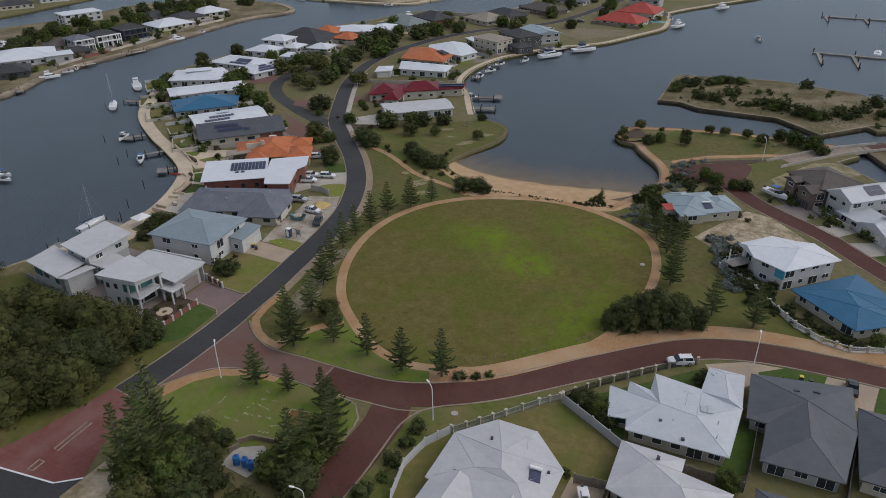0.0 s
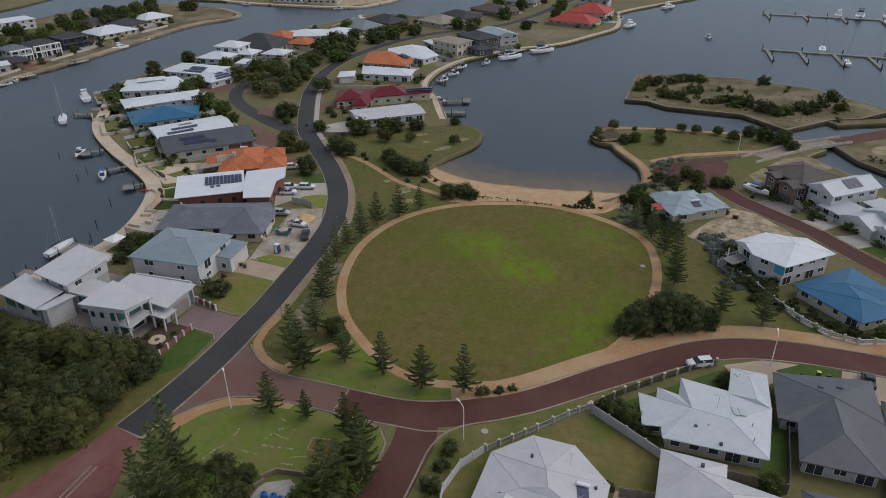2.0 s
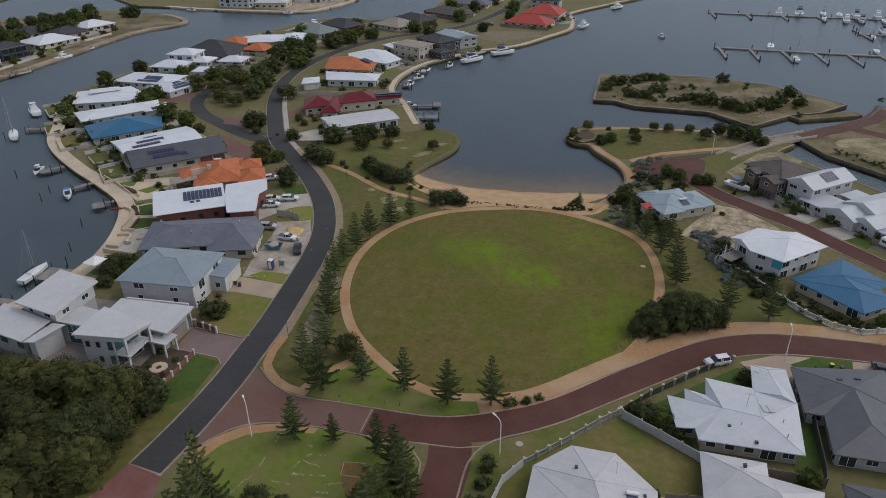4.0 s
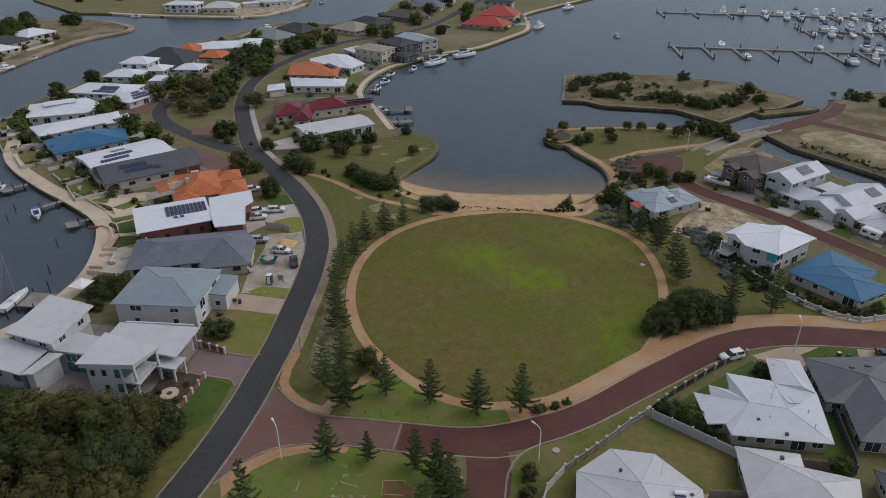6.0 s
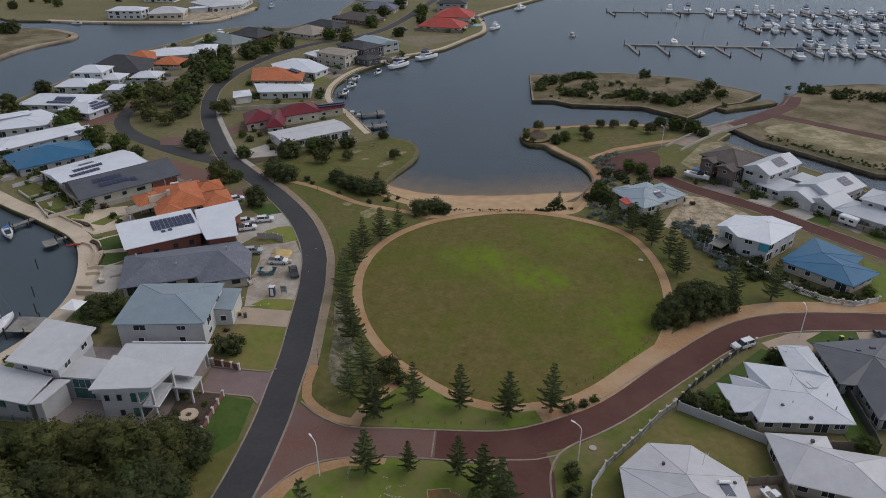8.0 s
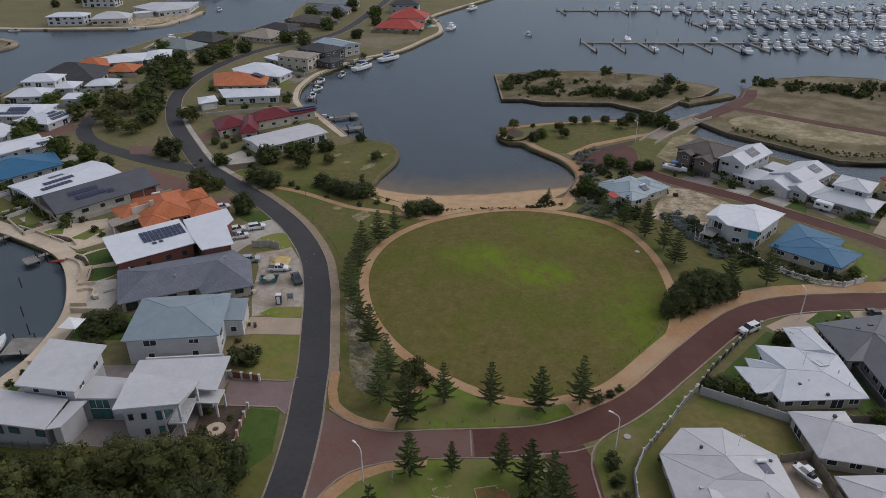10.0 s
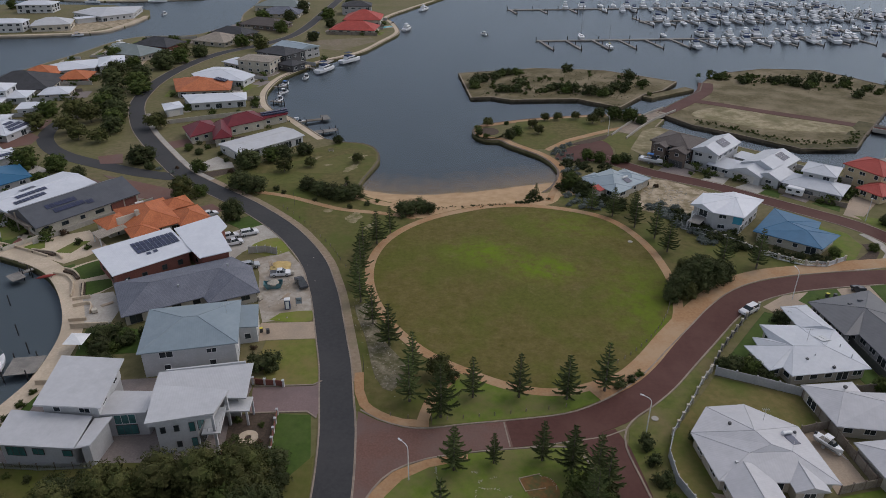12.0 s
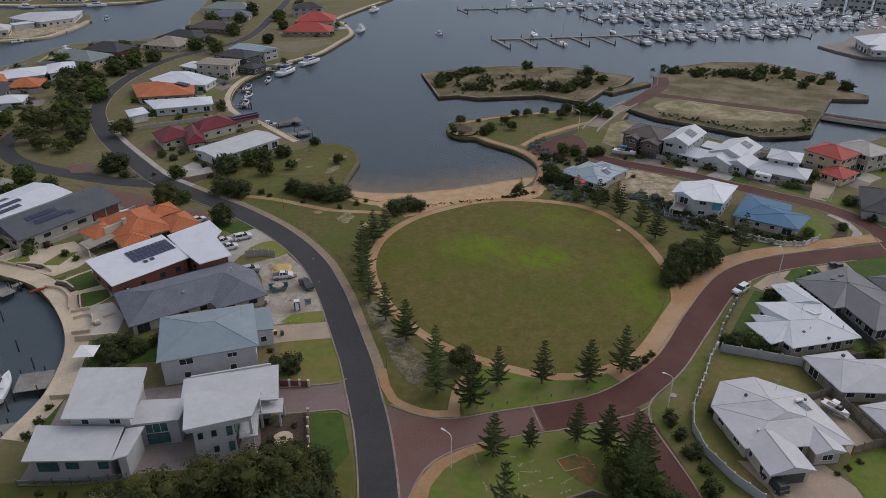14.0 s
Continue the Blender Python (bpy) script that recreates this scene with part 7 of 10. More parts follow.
h.block("cladding", 59.2, 30.2, 51, 2.9, 10.0, 0.2, 2.3, "cyan", "turquoise wall cladding")
h.block("cladding", 55.0, 25.6, 333, 2.9, 2.2, 0.2, 2.3, "cyan", "turquoise wall cladding")
h.block("deck", 47.4, 30.6, 324, 2.6, 3.0, 10.0, 0.2, "deck", "raised timber deck")
h.railing((43.7, 27.6), (49.4, 35.6), 2.8, 1.0, "trim")
h.posts([(44.2, 28.2), (46.6, 31.6), (49.0, 35.0)], 0, 5.4, 0.12, "trim")
h.block("screen_wall", 46.0, 31.9, 54, 0, 9.6, 0.15, 2.5, "white", "white slatted wall below the deck")
h = House("cream house with a broad blue metal roof", 67.6, 22.4, 320)
h.plan([(58.0, 22.4), (71.0, 13.0), (78.8, 20.6), (74.8, 24.0), (77.4, 28.0), (68.8, 36.4)], 2.7, [(67.6, 25.8, 3.9), (70.4, 20.6, 3.8)],
       [[0, 1, 7], [0, 7, 6], [1, 2, 7], [2, 3, 7], [3, 6, 7], [3, 4, 6], [4, 5, 6], [5, 0, 6]], "r_blue", every=2.9, over=0.9)
h = House("dark brown two-storey brick house", 57, 83, 318)
h.vol(55.8, 83.0, 13.5, 13.5, 318, 5.6, "brown", "hip", "r_brown", 18, storeys=2)
h.vol(50.0, 79.6, 4.6, 6.0, 318, 5.3, "brown", "gable", "r_brown", 20, axis="y", storeys=2)
h.vol(54.6, 75.2, 6.0, 7.0, 318, 5.0, "brown", "gable", "r_brown", 20, axis="y", storeys=2)
h.openings(3.6)
h.garage(2, 0, 0, 4.4, 2.2, "dtrim")
h = House("white two-storey house with a gabled roof and solar panels", 66.6, 77, 318)
h.vol(66.2, 77.6, 9.0, 17.0, 318, 5.6, "white", "gable", "r_offwhite", 24, storeys=2, axis="y")
h.vol(66.8, 69.4, 8.0, 7.5, 318, 2.9, "white", "skillion", "r_offwhite", axis="x", rise=0.6)
h.vol(75.2, 76.2, 5.0, 7.0, 318, 2.8, "white", "flat", "r_offwhite")
h.openings(3.4)
h.panels(0, 0, 0.5, 1.4, 5, 2)
h = House("white rendered house with an angular white metal roof", 80.6, 66.4, 316)
h.vol(80.6, 69.6, 11.5, 16.0, 314, 3.7, "white", "gable", "r_offwhite", 20, axis="y")
h.vol(73.2, 64.2, 9.4, 9.0, 314, 3.2, "white", "gable", "r_offwhite", 20, axis="y")
h.vol(78.6, 61.0, 7.0, 9.0, 314, 3.2, "white", "gable", "r_offwhite", 22, axis="y")
h.openings(3.6, skip={(1, 0)})
h.garage(1, 0, 0, 5.4)
h.panels(0, 0, 2.6, 2.2, 4, 2)
h = House("white two-storey house with a low hipped roof", 90, 56, 325)
h.vol(90.6, 58.0, 9.5, 10.0, 325, 5.5, "white", "hip", "r_offwhite", 17, storeys=2)
h.vol(87.6, 54.0, 16.0, 9.5, 322, 2.9, "white", "hip", "r_offwhite", 17)
h.openings(3.4)
h.garage(1, 0, 0, 5.0)
h = House("cream two-storey house with red tiled roofs", 106.6, 58, 300)
h.vol(107.0, 60.4, 12.5, 11.5, 300, 5.6, "sandwall", "hip", "r_red", 22, storeys=2)
h.vol(104.0, 50.6, 7.5, 9.0, 300, 2.9, "sandwall", "hip", "r_red", 22)
h.openings(3.4)
h = House("cream two-storey house with a pale cream hipped roof", 119, 63, 290)
h.vol(119.6, 63.4, 13.0, 12.0, 290, 5.4, "render", "hip", "r_cream", 20, storeys=2)
h.openings(3.4)
h = House("low house with a charcoal tiled roof", 103, 29, 240)
h.vol(104.0, 28.6, 18.0, 11.0, 240, 3.0, "greywall", "hip", "r_char", 22)
h.openings(3.8)

# --- southern houses beside the red road
h = House("cream house with stepped white metal roofs", 51, -29, 10)
h.plan([(43.6, -35.4), (58.8, -33.0), (58.0, -20.6), (51.3, -19.4), (43.4, -20.3, 0.7), (43.9, -24.1), (40.4, -24.6, 0.7), (40.9, -27.4), (37.9, -27.3, 0.6), (40.2, -33.9), (42.9, -33.0)], 2.7,
       [(46.6, -28.0, 3.9), (52.4, -28.2, 4.1)], [[0, 1, 12, 11], [1, 2, 12], [2, 3, 12], [3, 4, 11, 12], [4, 5, 11], [5, 6, 11], [6, 7, 11], [7, 8, 11], [8, 9, 11], [9, 10, 11], [10, 0, 11]], "r_offwhite", every=2.8)
h.plan([(51.2, -20.2), (57.9, -21.0), (56.3, -11.8), (50.6, -12.7)], 2.75, [(53.4, -13.4, 3.0), (55.6, -20.4, 3.3)], [[0, 1, 5], [1, 2, 4, 5], [2, 3, 4], [3, 0, 5, 4]], "r_offwhite", every=0)
h.glaze((51.3, -13.1), (55.6, -12.5), 2.1, 0.1, 4.6, 2.1, "garage", "garage")
for k in (-0.5, 0.5):
    bm = bmesh.new()
    box(bm, k, 0, 0, 0.92, 2.2, 0.1)
    part("skylight", bm, M["steel"], h.ob, "grey roof window", at=h.inv @ pose(53.3, -25.2, 3.66, -9, 2, 18))
for x, y, z in ((51.9, -33.2, 2.95), (47.8, -31.4, 3.3)):
    h.block("roof_vent", x, y, 20, z - 0.15, 0.45, 0.45, 0.5, "dtrim", "dark roof vent")
for x, y in ((49.5, -30.6), (55.6, -27.4), (56.2, -30.6)):
    h.block("flue", x, y, 10, 3.1, 0.14, 0.14, 0.95, "steel")
bm = bmesh.new()
rod(bm, (50.1, -25.9, 3.5), (50.1, -25.9, 6.4), 0.03, sides=5)
rod(bm, (49.4, -25.9, 6.2), (50.8, -25.9, 6.2), 0.025, sides=4)
for k in range(5):
    rod(bm, (49.5 + 0.3 * k, -26.3, 6.2), (49.5 + 0.3 * k, -25.5, 6.2), 0.018, sides=4)
part("aerial", bm, M["steel"], h.ob, at=h.inv)
h = House("grey house with a broad charcoal metal roof", 66.7, -19.8, 6)
h.plan([(59.0, -22.6), (61.9, -22.3), (62.7, -31.1), (73.9, -29.4), (74.1, -16.9), (72.3, -5.6), (57.2, -10.6)], 2.7, [(66.4, -15.0, 4.15), (68.2, -23.6, 4.05)],
       [[6, 0, 7], [0, 1, 7], [1, 2, 8, 7], [2, 3, 8], [3, 4, 7, 8], [4, 5, 7], [5, 6, 7]], "r_dark", "greywall", every=2.8, trim="trim")
h.glaze((59.0, -10.9), (71.6, -6.7), 9.4, 0.1, 4.8, 2.1, "garage", "garage")
h.block("roof_vent", 67.4, -11.2, 10, 3.35, 1.0, 0.5, 0.4, "r_dark")
h.block("roof_vent", 64.6, -12.6, 20, 3.4, 0.8, 0.5, 0.4, "r_dark")
h = House("cream house with a faceted pale grey metal roof", 30, -55, 2)
h.plan([(21.4, -50.2), (22.6, -60.2), (40.3, -60.6), (39.1, -48.4), (32.3, -43.2), (25.8, -44.0)], 2.7, [(30.6, -51.6, 4.6), (32.0, -54.6, 4.6), (28.4, -55.8, 3.95), (35.0, -55.3, 3.95)],
       [[5, 0, 6], [0, 1, 8], [0, 8, 7, 6], [1, 2, 9, 8], [2, 3, 9], [3, 6, 7, 9], [3, 4, 6], [4, 5, 6], [8, 9, 7]], "r_offgrey", every=3.2)
h.vol(27.2, -61.6, 7.0, 7.4, 4, 3.0, "render", "gable", "r_offgrey", 17, axis="y", over=0.5)
h.vol(35.4, -59.6, 4.6, 4.4, 2, 3.0, "render", "gable", "r_offgrey", 18, axis="y", over=0.5)
h.garage(0, 0, 0, 5.0, 2.2, "dtrim")
h.window(h.vols[1], 0, 0, 0.8, 1.8, 1.2)
h.window(h.vols[0], 3, 1.5, 0.9, 0.9, 1.2)
h.window(h.vols[0], 3, -1.6, 0.9, 0.9, 1.2)
bm = bmesh.new()
box(bm, 0, 0, 0.05, 1.7, 2.0, 0.09)
hot = part("water_heater", bm, M["pv"], h.ob, "roof-mounted solar water heater", at=h.inv @ pose(36.3, -52.4, 3.45, 5, 13, 22))
bm = bmesh.new()
rod(bm, (-0.95, 1.3, 0.33), (0.95, 1.3, 0.33), 0.28, sides=10)
part("tank", bm, M["trim"], hot)
for x, y, z in ((27.6, -49.4, 3.75), (37.6, -50.4, 2.95), (26.0, -57.4, 3.3)):
    h.block("roof_vent", x, y, 20, z, 0.4, 0.4, 0.5, "dtrim" if y > -51 else "steel")
bm = bmesh.new()
rod(bm, (33.2, -48.6, 4.0), (33.2, -48.6, 6.3), 0.03, sides=5)
rod(bm, (32.6, -48.6, 6.2), (33.8, -48.6, 6.2), 0.025, sides=4)
for k in range(4):
    rod(bm, (32.7 + 0.33 * k, -49.0, 6.2), (32.7 + 0.33 * k, -48.2, 6.2), 0.018, sides=4)
part("aerial", bm, M["steel"], h.ob, at=h.inv)
h = House("cream house with a large pale grey hipped roof", 53, -43, 8)
h.plan([(45.4, -48.2), (60.0, -50.0), (61.0, -39.8), (53.6, -39.6), (53.4, -36.8), (44.0, -37.9)], 2.7, [(49.4, -41.4, 4.2), (54.6, -44.4, 4.7)],
       [[0, 1, 7, 6], [1, 2, 7], [2, 3, 7], [3, 6, 7], [3, 4, 6], [4, 5, 6], [5, 0, 6]], "r_offgrey", every=3.2)
h.vol(51.6, -55.6, 9.0, 8.0, 8, 3.0, "render", "hip", "r_offgrey", 17)
h.block("roof_vent", 50.2, -40.2, 10, 4.0, 0.5, 0.5, 0.5, "dtrim")
h = House("house with a charcoal metal roof among narrow lots", 79, -18, 6)
h.vol(79.5, -18.5, 9.5, 16.0, 6, 3.0, "render", "hip", "r_dark", 20)
h.openings(3.4)
h = House("house with a dark slate metal roof", 67, -39.5, 10)
h.vol(69.0, -40.5, 9.5, 8.0, 10, 3.0, "render", "hip", "r_dark", 18)
h.openings(3.4)

# --- far banks
for lb, x, y, w, d, a, top, rf, cov, wl_, pt, st in (
    ("wide house with a white metal roof and skylight", -296, 57, 28, 22, 62, 3.6, "hip", "r_white", "white", 14, 1),
    ("dark grey modern house by the canal", -273, 38, 17, 13, 60, 3.4, "hip", "r_char", "dtrim", 18, 1),
    ("white canal house with a glazed front", -280, 66, 13, 10, 66, 3.8, "flat", "r_white", "greywall", 18, 1),
    ("low house with a brown tiled roof", -306, 84, 17, 13, 72, 3.2, "hip", "r_brown", "render", 20, 1),
    ("low charcoal house with a brick terrace", -284, 79, 10, 9, 74, 3.2, "hip", "r_char", "brown", 18, 1),
    ("white house with a charcoal roof on the far bank", -303, 148, 22, 17, 82, 3.2, "hip", "r_white", "render", 16, 1),
    ("house with a charcoal roof near the point", -310, 166, 19, 14, 82, 3.4, "hip", "r_char", "render", 20, 1),
    ("white roofed house near the point", -314, 188, 18, 14, 84, 3.4, "hip", "r_white", "render", 18, 1),
    ("flat-roofed pale house on the far canal", -370, 134, 24, 15, 80, 5.5, "flat", "r_white", "white", 18, 2),
    ("dark house with a low roof set back from the canal", -318, 30, 18, 15, 62, 3.4, "hip", "r_char", "greywall", 18, 1),
    ("white house on the sandy far bank", -283, 285, 23, 13, 10, 5.4, "hip", "r_white", "white", 15, 2),
    ("grey hipped house on the sandy far bank", -259, 292, 21, 15, 19, 4.0, "hip", "r_grey", "render", 20, 1),
    ("white house far along the bank", -300, 352, 24, 14, 6, 5.4, "hip", "r_white", "white", 15, 2),
    ("tan house beyond the northern canal", -304, 424, 22, 14, 4, 3.4, "hip", "r_tan", "render", 20, 1),
    ("white house beyond the northern canal", -262, 420, 22, 14, 356, 5.2, "hip", "r_white", "white", 18, 2),
    ("brown roofed house beyond the northern canal", -228, 432, 20, 14, 350, 3.4, "hip", "r_brown", "render", 20, 1),
    ("low house across the water", -455, 140, 20, 14, 70, 3.6, "hip", "r_char", "render", 20, 1),
    ("white house across the water", -460, 170, 20, 14, 70, 5.0, "hip", "r_white", "white", 18, 2),
):
    h = simple(lb, x, y, w, d, a, top, rf, cov, wl_, pt, st)
    h.openings(4.0, trim="dtrim")
h = House("long white marina building on the wharf", 240, 222, 345, "", "marina_building", "building")
h.vol(240, 222, 40, 22, 345, 5.0, "white", "hip", "r_white", 22, over=1.5)
h.vol(228, 214, 18, 12, 345, 3.6, "white", "hip", "r_white", 20, over=1.5)
h.openings(4.0, trim="dtrim")
h = House("row of grey waterfront apartments with white roofs", 320, 340, 330, "", "apartment_building", "building")
for i in range(6):
    h.vol(292 + i * 13, 372 - i * 11, 16, 14, 330, 7.5, "greywall", "gable", "r_white", 20, storeys=2, axis="y")
h.openings(3.6, trim="dtrim")

# --- gardens of the far houses: paving, lawns and shrubs round each
FAR_SHRUBS = []


def garden(x, y, w, d, ang, seed):
    rg = random.Random(seed)
    m = pose(x, y, 0, 0, 0, ang)
    for k in range(3):
        s = rg.choice((-1, 1))
        u, v, a, b = (s * (w / 2 + rg.uniform(1, 3)), rg.uniform(-d / 4, d / 4), rg.uniform(5, 8), rg.uniform(6, 11)) if k < 2 else (rg.uniform(-w / 3, w / 3), s * (d / 2 + 1), rg.uniform(5, 9), 4)
        nm, mt, lb = (("lawn", "lawn", "small green lawn beside a canal house"), ("driveway", "concrete", "pale concrete paving beside a canal house"), ("patio", "pave", "grey paved patio beside a canal house"))[(k + seed) % 3]
        pts = [(m @ Vector((u + p * a / 2, v + q * b / 2, 0))).to_2d()[:] for p, q in ((-1, -1), (1, -1), (1, 1), (-1, 1))]
        slab(nm, pts, 0.03 + 0.005 * k, M[mt], lb, nm, 0.1)
    for s in (-1, 1):
        if rg.random() < 0.75:
            a, b = m @ Vector((-w / 2 - 2.5, s * (d / 2 + 1.8), 0)), m @ Vector((w / 2 + 2.5, s * (d / 2 + 1.8), 0))
            ribbon("boundary_wall", [a.to_2d()[:], b.to_2d()[:]], 0.1, -0.1, rg.uniform(1.3, 1.8), M[rg.choice(("render", "greywall", "timber", "concrete"))], "plain boundary wall between canal house gardens", "wall", 1.8, 0)
    for k in range(9):
        s = rg.choice((-1, 1))
        if k % 2:
            q = m @ Vector((rg.uniform(-w / 2, w / 2), s * (d / 2 + rg.uniform(0.6, 2.5)), 0))
        else:
            q = m @ Vector((s * (w / 2 + rg.uniform(0.4, 1.8)), rg.uniform(-d / 2, d / 2), 0))
        FAR_SHRUBS.append((q.x, q.y, rg.uniform(0.7, 1.5)))


for i, (x, y, w, d, a) in enumerate(((-155, 50, 25, 15, 55), (-169, 60.5, 30, 12, 53), (-188, 77, 26, 18, 57), (-189, 106, 29, 18, 14), (-203, 136, 16, 24, 10), (-182, 147, 11, 9, 12), (-203, 159, 27, 21, 10), (-204, 177, 15, 14, 8), (-186, 172, 12, 11, 8),
                                     (-191, 206, 26, 20, 8), (-182, 230, 29, 20, 4), (-178, 254, 25, 18, 0), (-146, 264, 23, 20, 0), (-137, 303, 26, 14, 2), (-77, 288, 25, 15, 355), (-75, 315, 22, 18, 0), (-113, 193, 19, 15, 340), (-119.5, 172.5, 26, 16, 338),
                                     (-124, 156, 22, 19, 9), (-109.5, 133, 24, 13.5, 12), (-94, 103, 20, 14, 24), (-95, 217, 22, 13, 340), (-283, 52, 18, 14, 60), (-292, 82, 20, 14, 78), (-293, 106, 18, 14, 80), (-299, 126, 17, 14, 80), (-304, 147, 19, 15, 80), (-134, 42, 25, 15, 60), (-119, 35, 28, 16, 53),
                                     (-310, 180, 18, 14, 78), (57, 83, 12, 20, 318), (66.6, 77, 10, 18, 318), (80.6, 66.4, 12, 20, 316), (90, 56, 13, 16, 325), (106.6, 58, 12, 16, 300), (119, 63, 13, 12, 290))):
    garden(x, y, w, d, a, i)
# yards between the western houses and the canal or the street
for i, (x, y, w, d, ang) in enumerate(((-119.3, 35.2, 28, 16, 53), (-133.6, 42.6, 25, 15, 60), (-155, 50, 26, 16, 55), (-169, 60.5, 31, 13, 53), (-189, 76, 28, 15, 57), (-189, 106, 29, 19, 14), (-203, 159, 27, 21, 10), (-191, 206, 26, 20, 8), (-182, 230, 29, 20, 4))):
    m = pose(x, y, 0, 0, 0, ang)
    rg = random.Random(i + 70)

    def yard(nm, mt, lb, u0, u1, v0, v1, z):
        slab(nm, [(m @ Vector((u, v, 0))).to_2d()[:] for u, v in ((u0, v0), (u1, v0), (u1, v1), (u0, v1))], z, M[mt], lb, nm, 0.1)
    far = -w / 2 - (8.5 if i < 5 else 6.5)
    yard("lawn", ("drylawn", "verge")[i % 2], "half-dry back lawn behind a canal house", far, -w / 2 - 1.6, -d / 2 + 0.5, d / 2, 0.024)
    yard("terrace", ("tanpave", "pave", "concrete")[i % 3], "paved terrace behind a canal house", -w / 2 - 2.4, -w / 2 + 1, -d / 2 + 0.5, d / 2, 0.03)
    yard("lawn", ("lush", "lawn")[i % 2], "small green lawn above the canal", far + 0.8, -w / 2 - 3.2, -d / 2 + 1.4, -1.6 + rg.uniform(-1, 2), 0.036)
    yard("driveway", ("concrete", "redpave", "pave", "tanpave")[i % 4], "paved driveway before a house", w / 2 - 1, w / 2 + (5 if i < 5 else 8), -d / 3, d / 4, 0.028)
    yard("lawn", "lawn", "green front lawn beside a driveway", w / 2, w / 2 + 5, d / 4 + 0.4, d / 2 + 0.6, 0.034)
    for v in (-d / 2 - 0.3, d / 2 + 0.8):
        ribbon("boundary_wall", [(m @ Vector((u, v, 0))).to_2d()[:] for u in (far, -w / 2)], 0.12, -0.12, 1.1, M[("render", "white", "concrete")[i % 3]], "pale rendered wall between gardens", "wall", 1.1, 0)
    ribbon("boundary_wall", [(m @ Vector((far, v, 0))).to_2d()[:] for v in (-d / 2 - 0.3, d / 2 - 4)], 0.15, -0.15, 0.8, M["render"], "low pale wall above the promenade", "wall", 0.8, 0)
    for k in range(4):
        q = m @ Vector((rg.uniform(far, -w / 2 - 1), rg.choice((-d / 2 + 0.5, d / 2)) + rg.uniform(-0.5, 0.5), 0))
        FAR_SHRUBS.append((q.x, q.y, rg.uniform(0.5, 1.1)))
joined("garden_shrubs", "green shrubs in the gardens of the canal houses", "shrubs", SMALL, FAR_SHRUBS)
for lb, x, y, w, d, a, top, rf, cov, wl_, pt, st in (
    ("pale house behind the canal row", -334, 60, 16, 13, 65, 3.2, "hip", "r_white", "render", 18, 1),
    ("charcoal roofed house behind the canal row", -330, 160, 17, 13, 80, 3.4, "hip", "r_char", "render", 20, 1),
    ("brown roofed house on the canal bank", -276, 8, 18, 14, 70, 3.3, "hip", "r_brown", "render", 20, 1),
):
    simple(lb, x, y, w, d, a, top, rf, cov, wl_, pt, st).openings(4.0, trim="dtrim")
# villas with framed two-storey balconies towards the far canal
for lb, x, y, w, cover, wall, bays in (("two-storey white villa with glazed balconies", -295, 86.5, 11, "r_slate", "greywall", 3), ("two-storey villa with white framed balconies", -294.5, 100, 14, "r_char", "white", 5), ("dark blue two-storey villa with balconies", -297, 118, 15, "r_char", "navy", 4)):
    h = House(lb, x, y, 82, "canal houses")
    v = h.vol(x, y, w, 13, 82, 5.8, wall, "hip", cover, 18, storeys=2, over=0.7)
    h.openings(3.2, trim="dtrim", tall={(0, 0)})
    for k in range(bays + 1):
        h.fit_block("post", 0, -w / 2 + 0.7 + k * (w - 1.4) / bays, -7.6, 0, 0.4, 0.4, 5.7, "trim" if wall != "navy" else "dtrim")
    for z in (2.7, 5.5):
        h.fit_block("balcony", 0, 0, -6.8, z, w - 0.8, 2.2, 0.35, "trim" if wall != "navy" else "dtrim")
for (ax, ay), (bx, by), mt in (((-262, 41), (-266, 56), "timber"), ((-271, 60), (-274, 74), "concrete"), ((-274.6, 76), (-276, 90), "brick"), ((-277, 92), (-279, 106), "render"), ((-280, 109), (-283, 125), "greywall"), ((-285, 134), (-290, 156), "timber"), ((-291, 160), (-292, 180), "render")):
    ribbon("terrace_wall", [(ax, ay), (bx, by)], 0.2, -0.2, 1.1, M[mt], "low terrace wall above the far canal", "wall", 1.1, 0)
for x, y, a, b, mt, lb in ((-270, 46, 10, 12, "lawn", "green lawn above the far canal"), (-277, 72, 9, 10, "redpave", "brick terrace above the far canal"), (-281, 97, 7, 22, "pave", "paved terrace above the far canal"), (-287, 122, 7, 18, "concrete", "pale terrace above the far canal"), (-291, 146, 8, 20, "lawn", "lawn above the far canal"), (-296, 170, 9, 22, "pave", "paved yard above the far canal"), (-335, 100, 46, 26, "verge", "rough green ground behind the canal houses"), (-345, 150, 40, 50, "verge", "rough green ground behind the canal houses")):
    slab("terrace", [(x - a / 2, y - b / 2), (x + a / 2, y - b / 2 - 2), (x + a / 2 - 3, y + b / 2), (x - a / 2 - 3, y + b / 2)], 0.06, M[mt], lb, "terrace", 0.2)
h = House("wide low house with a pale grey roof on the sandy point", -250, 352, 20, "canal houses")
hipped(h, [(-266.0, 330.0), (-262.0, 350.0), (-230.0, 356.0), (-225.0, 328.0), (-240.0, 314.0)], 3.4, 2.2, "r_grey", "white")
h.vol(-250, 314, 12, 7, 40, 3.0, "white", "flat", "r_white")

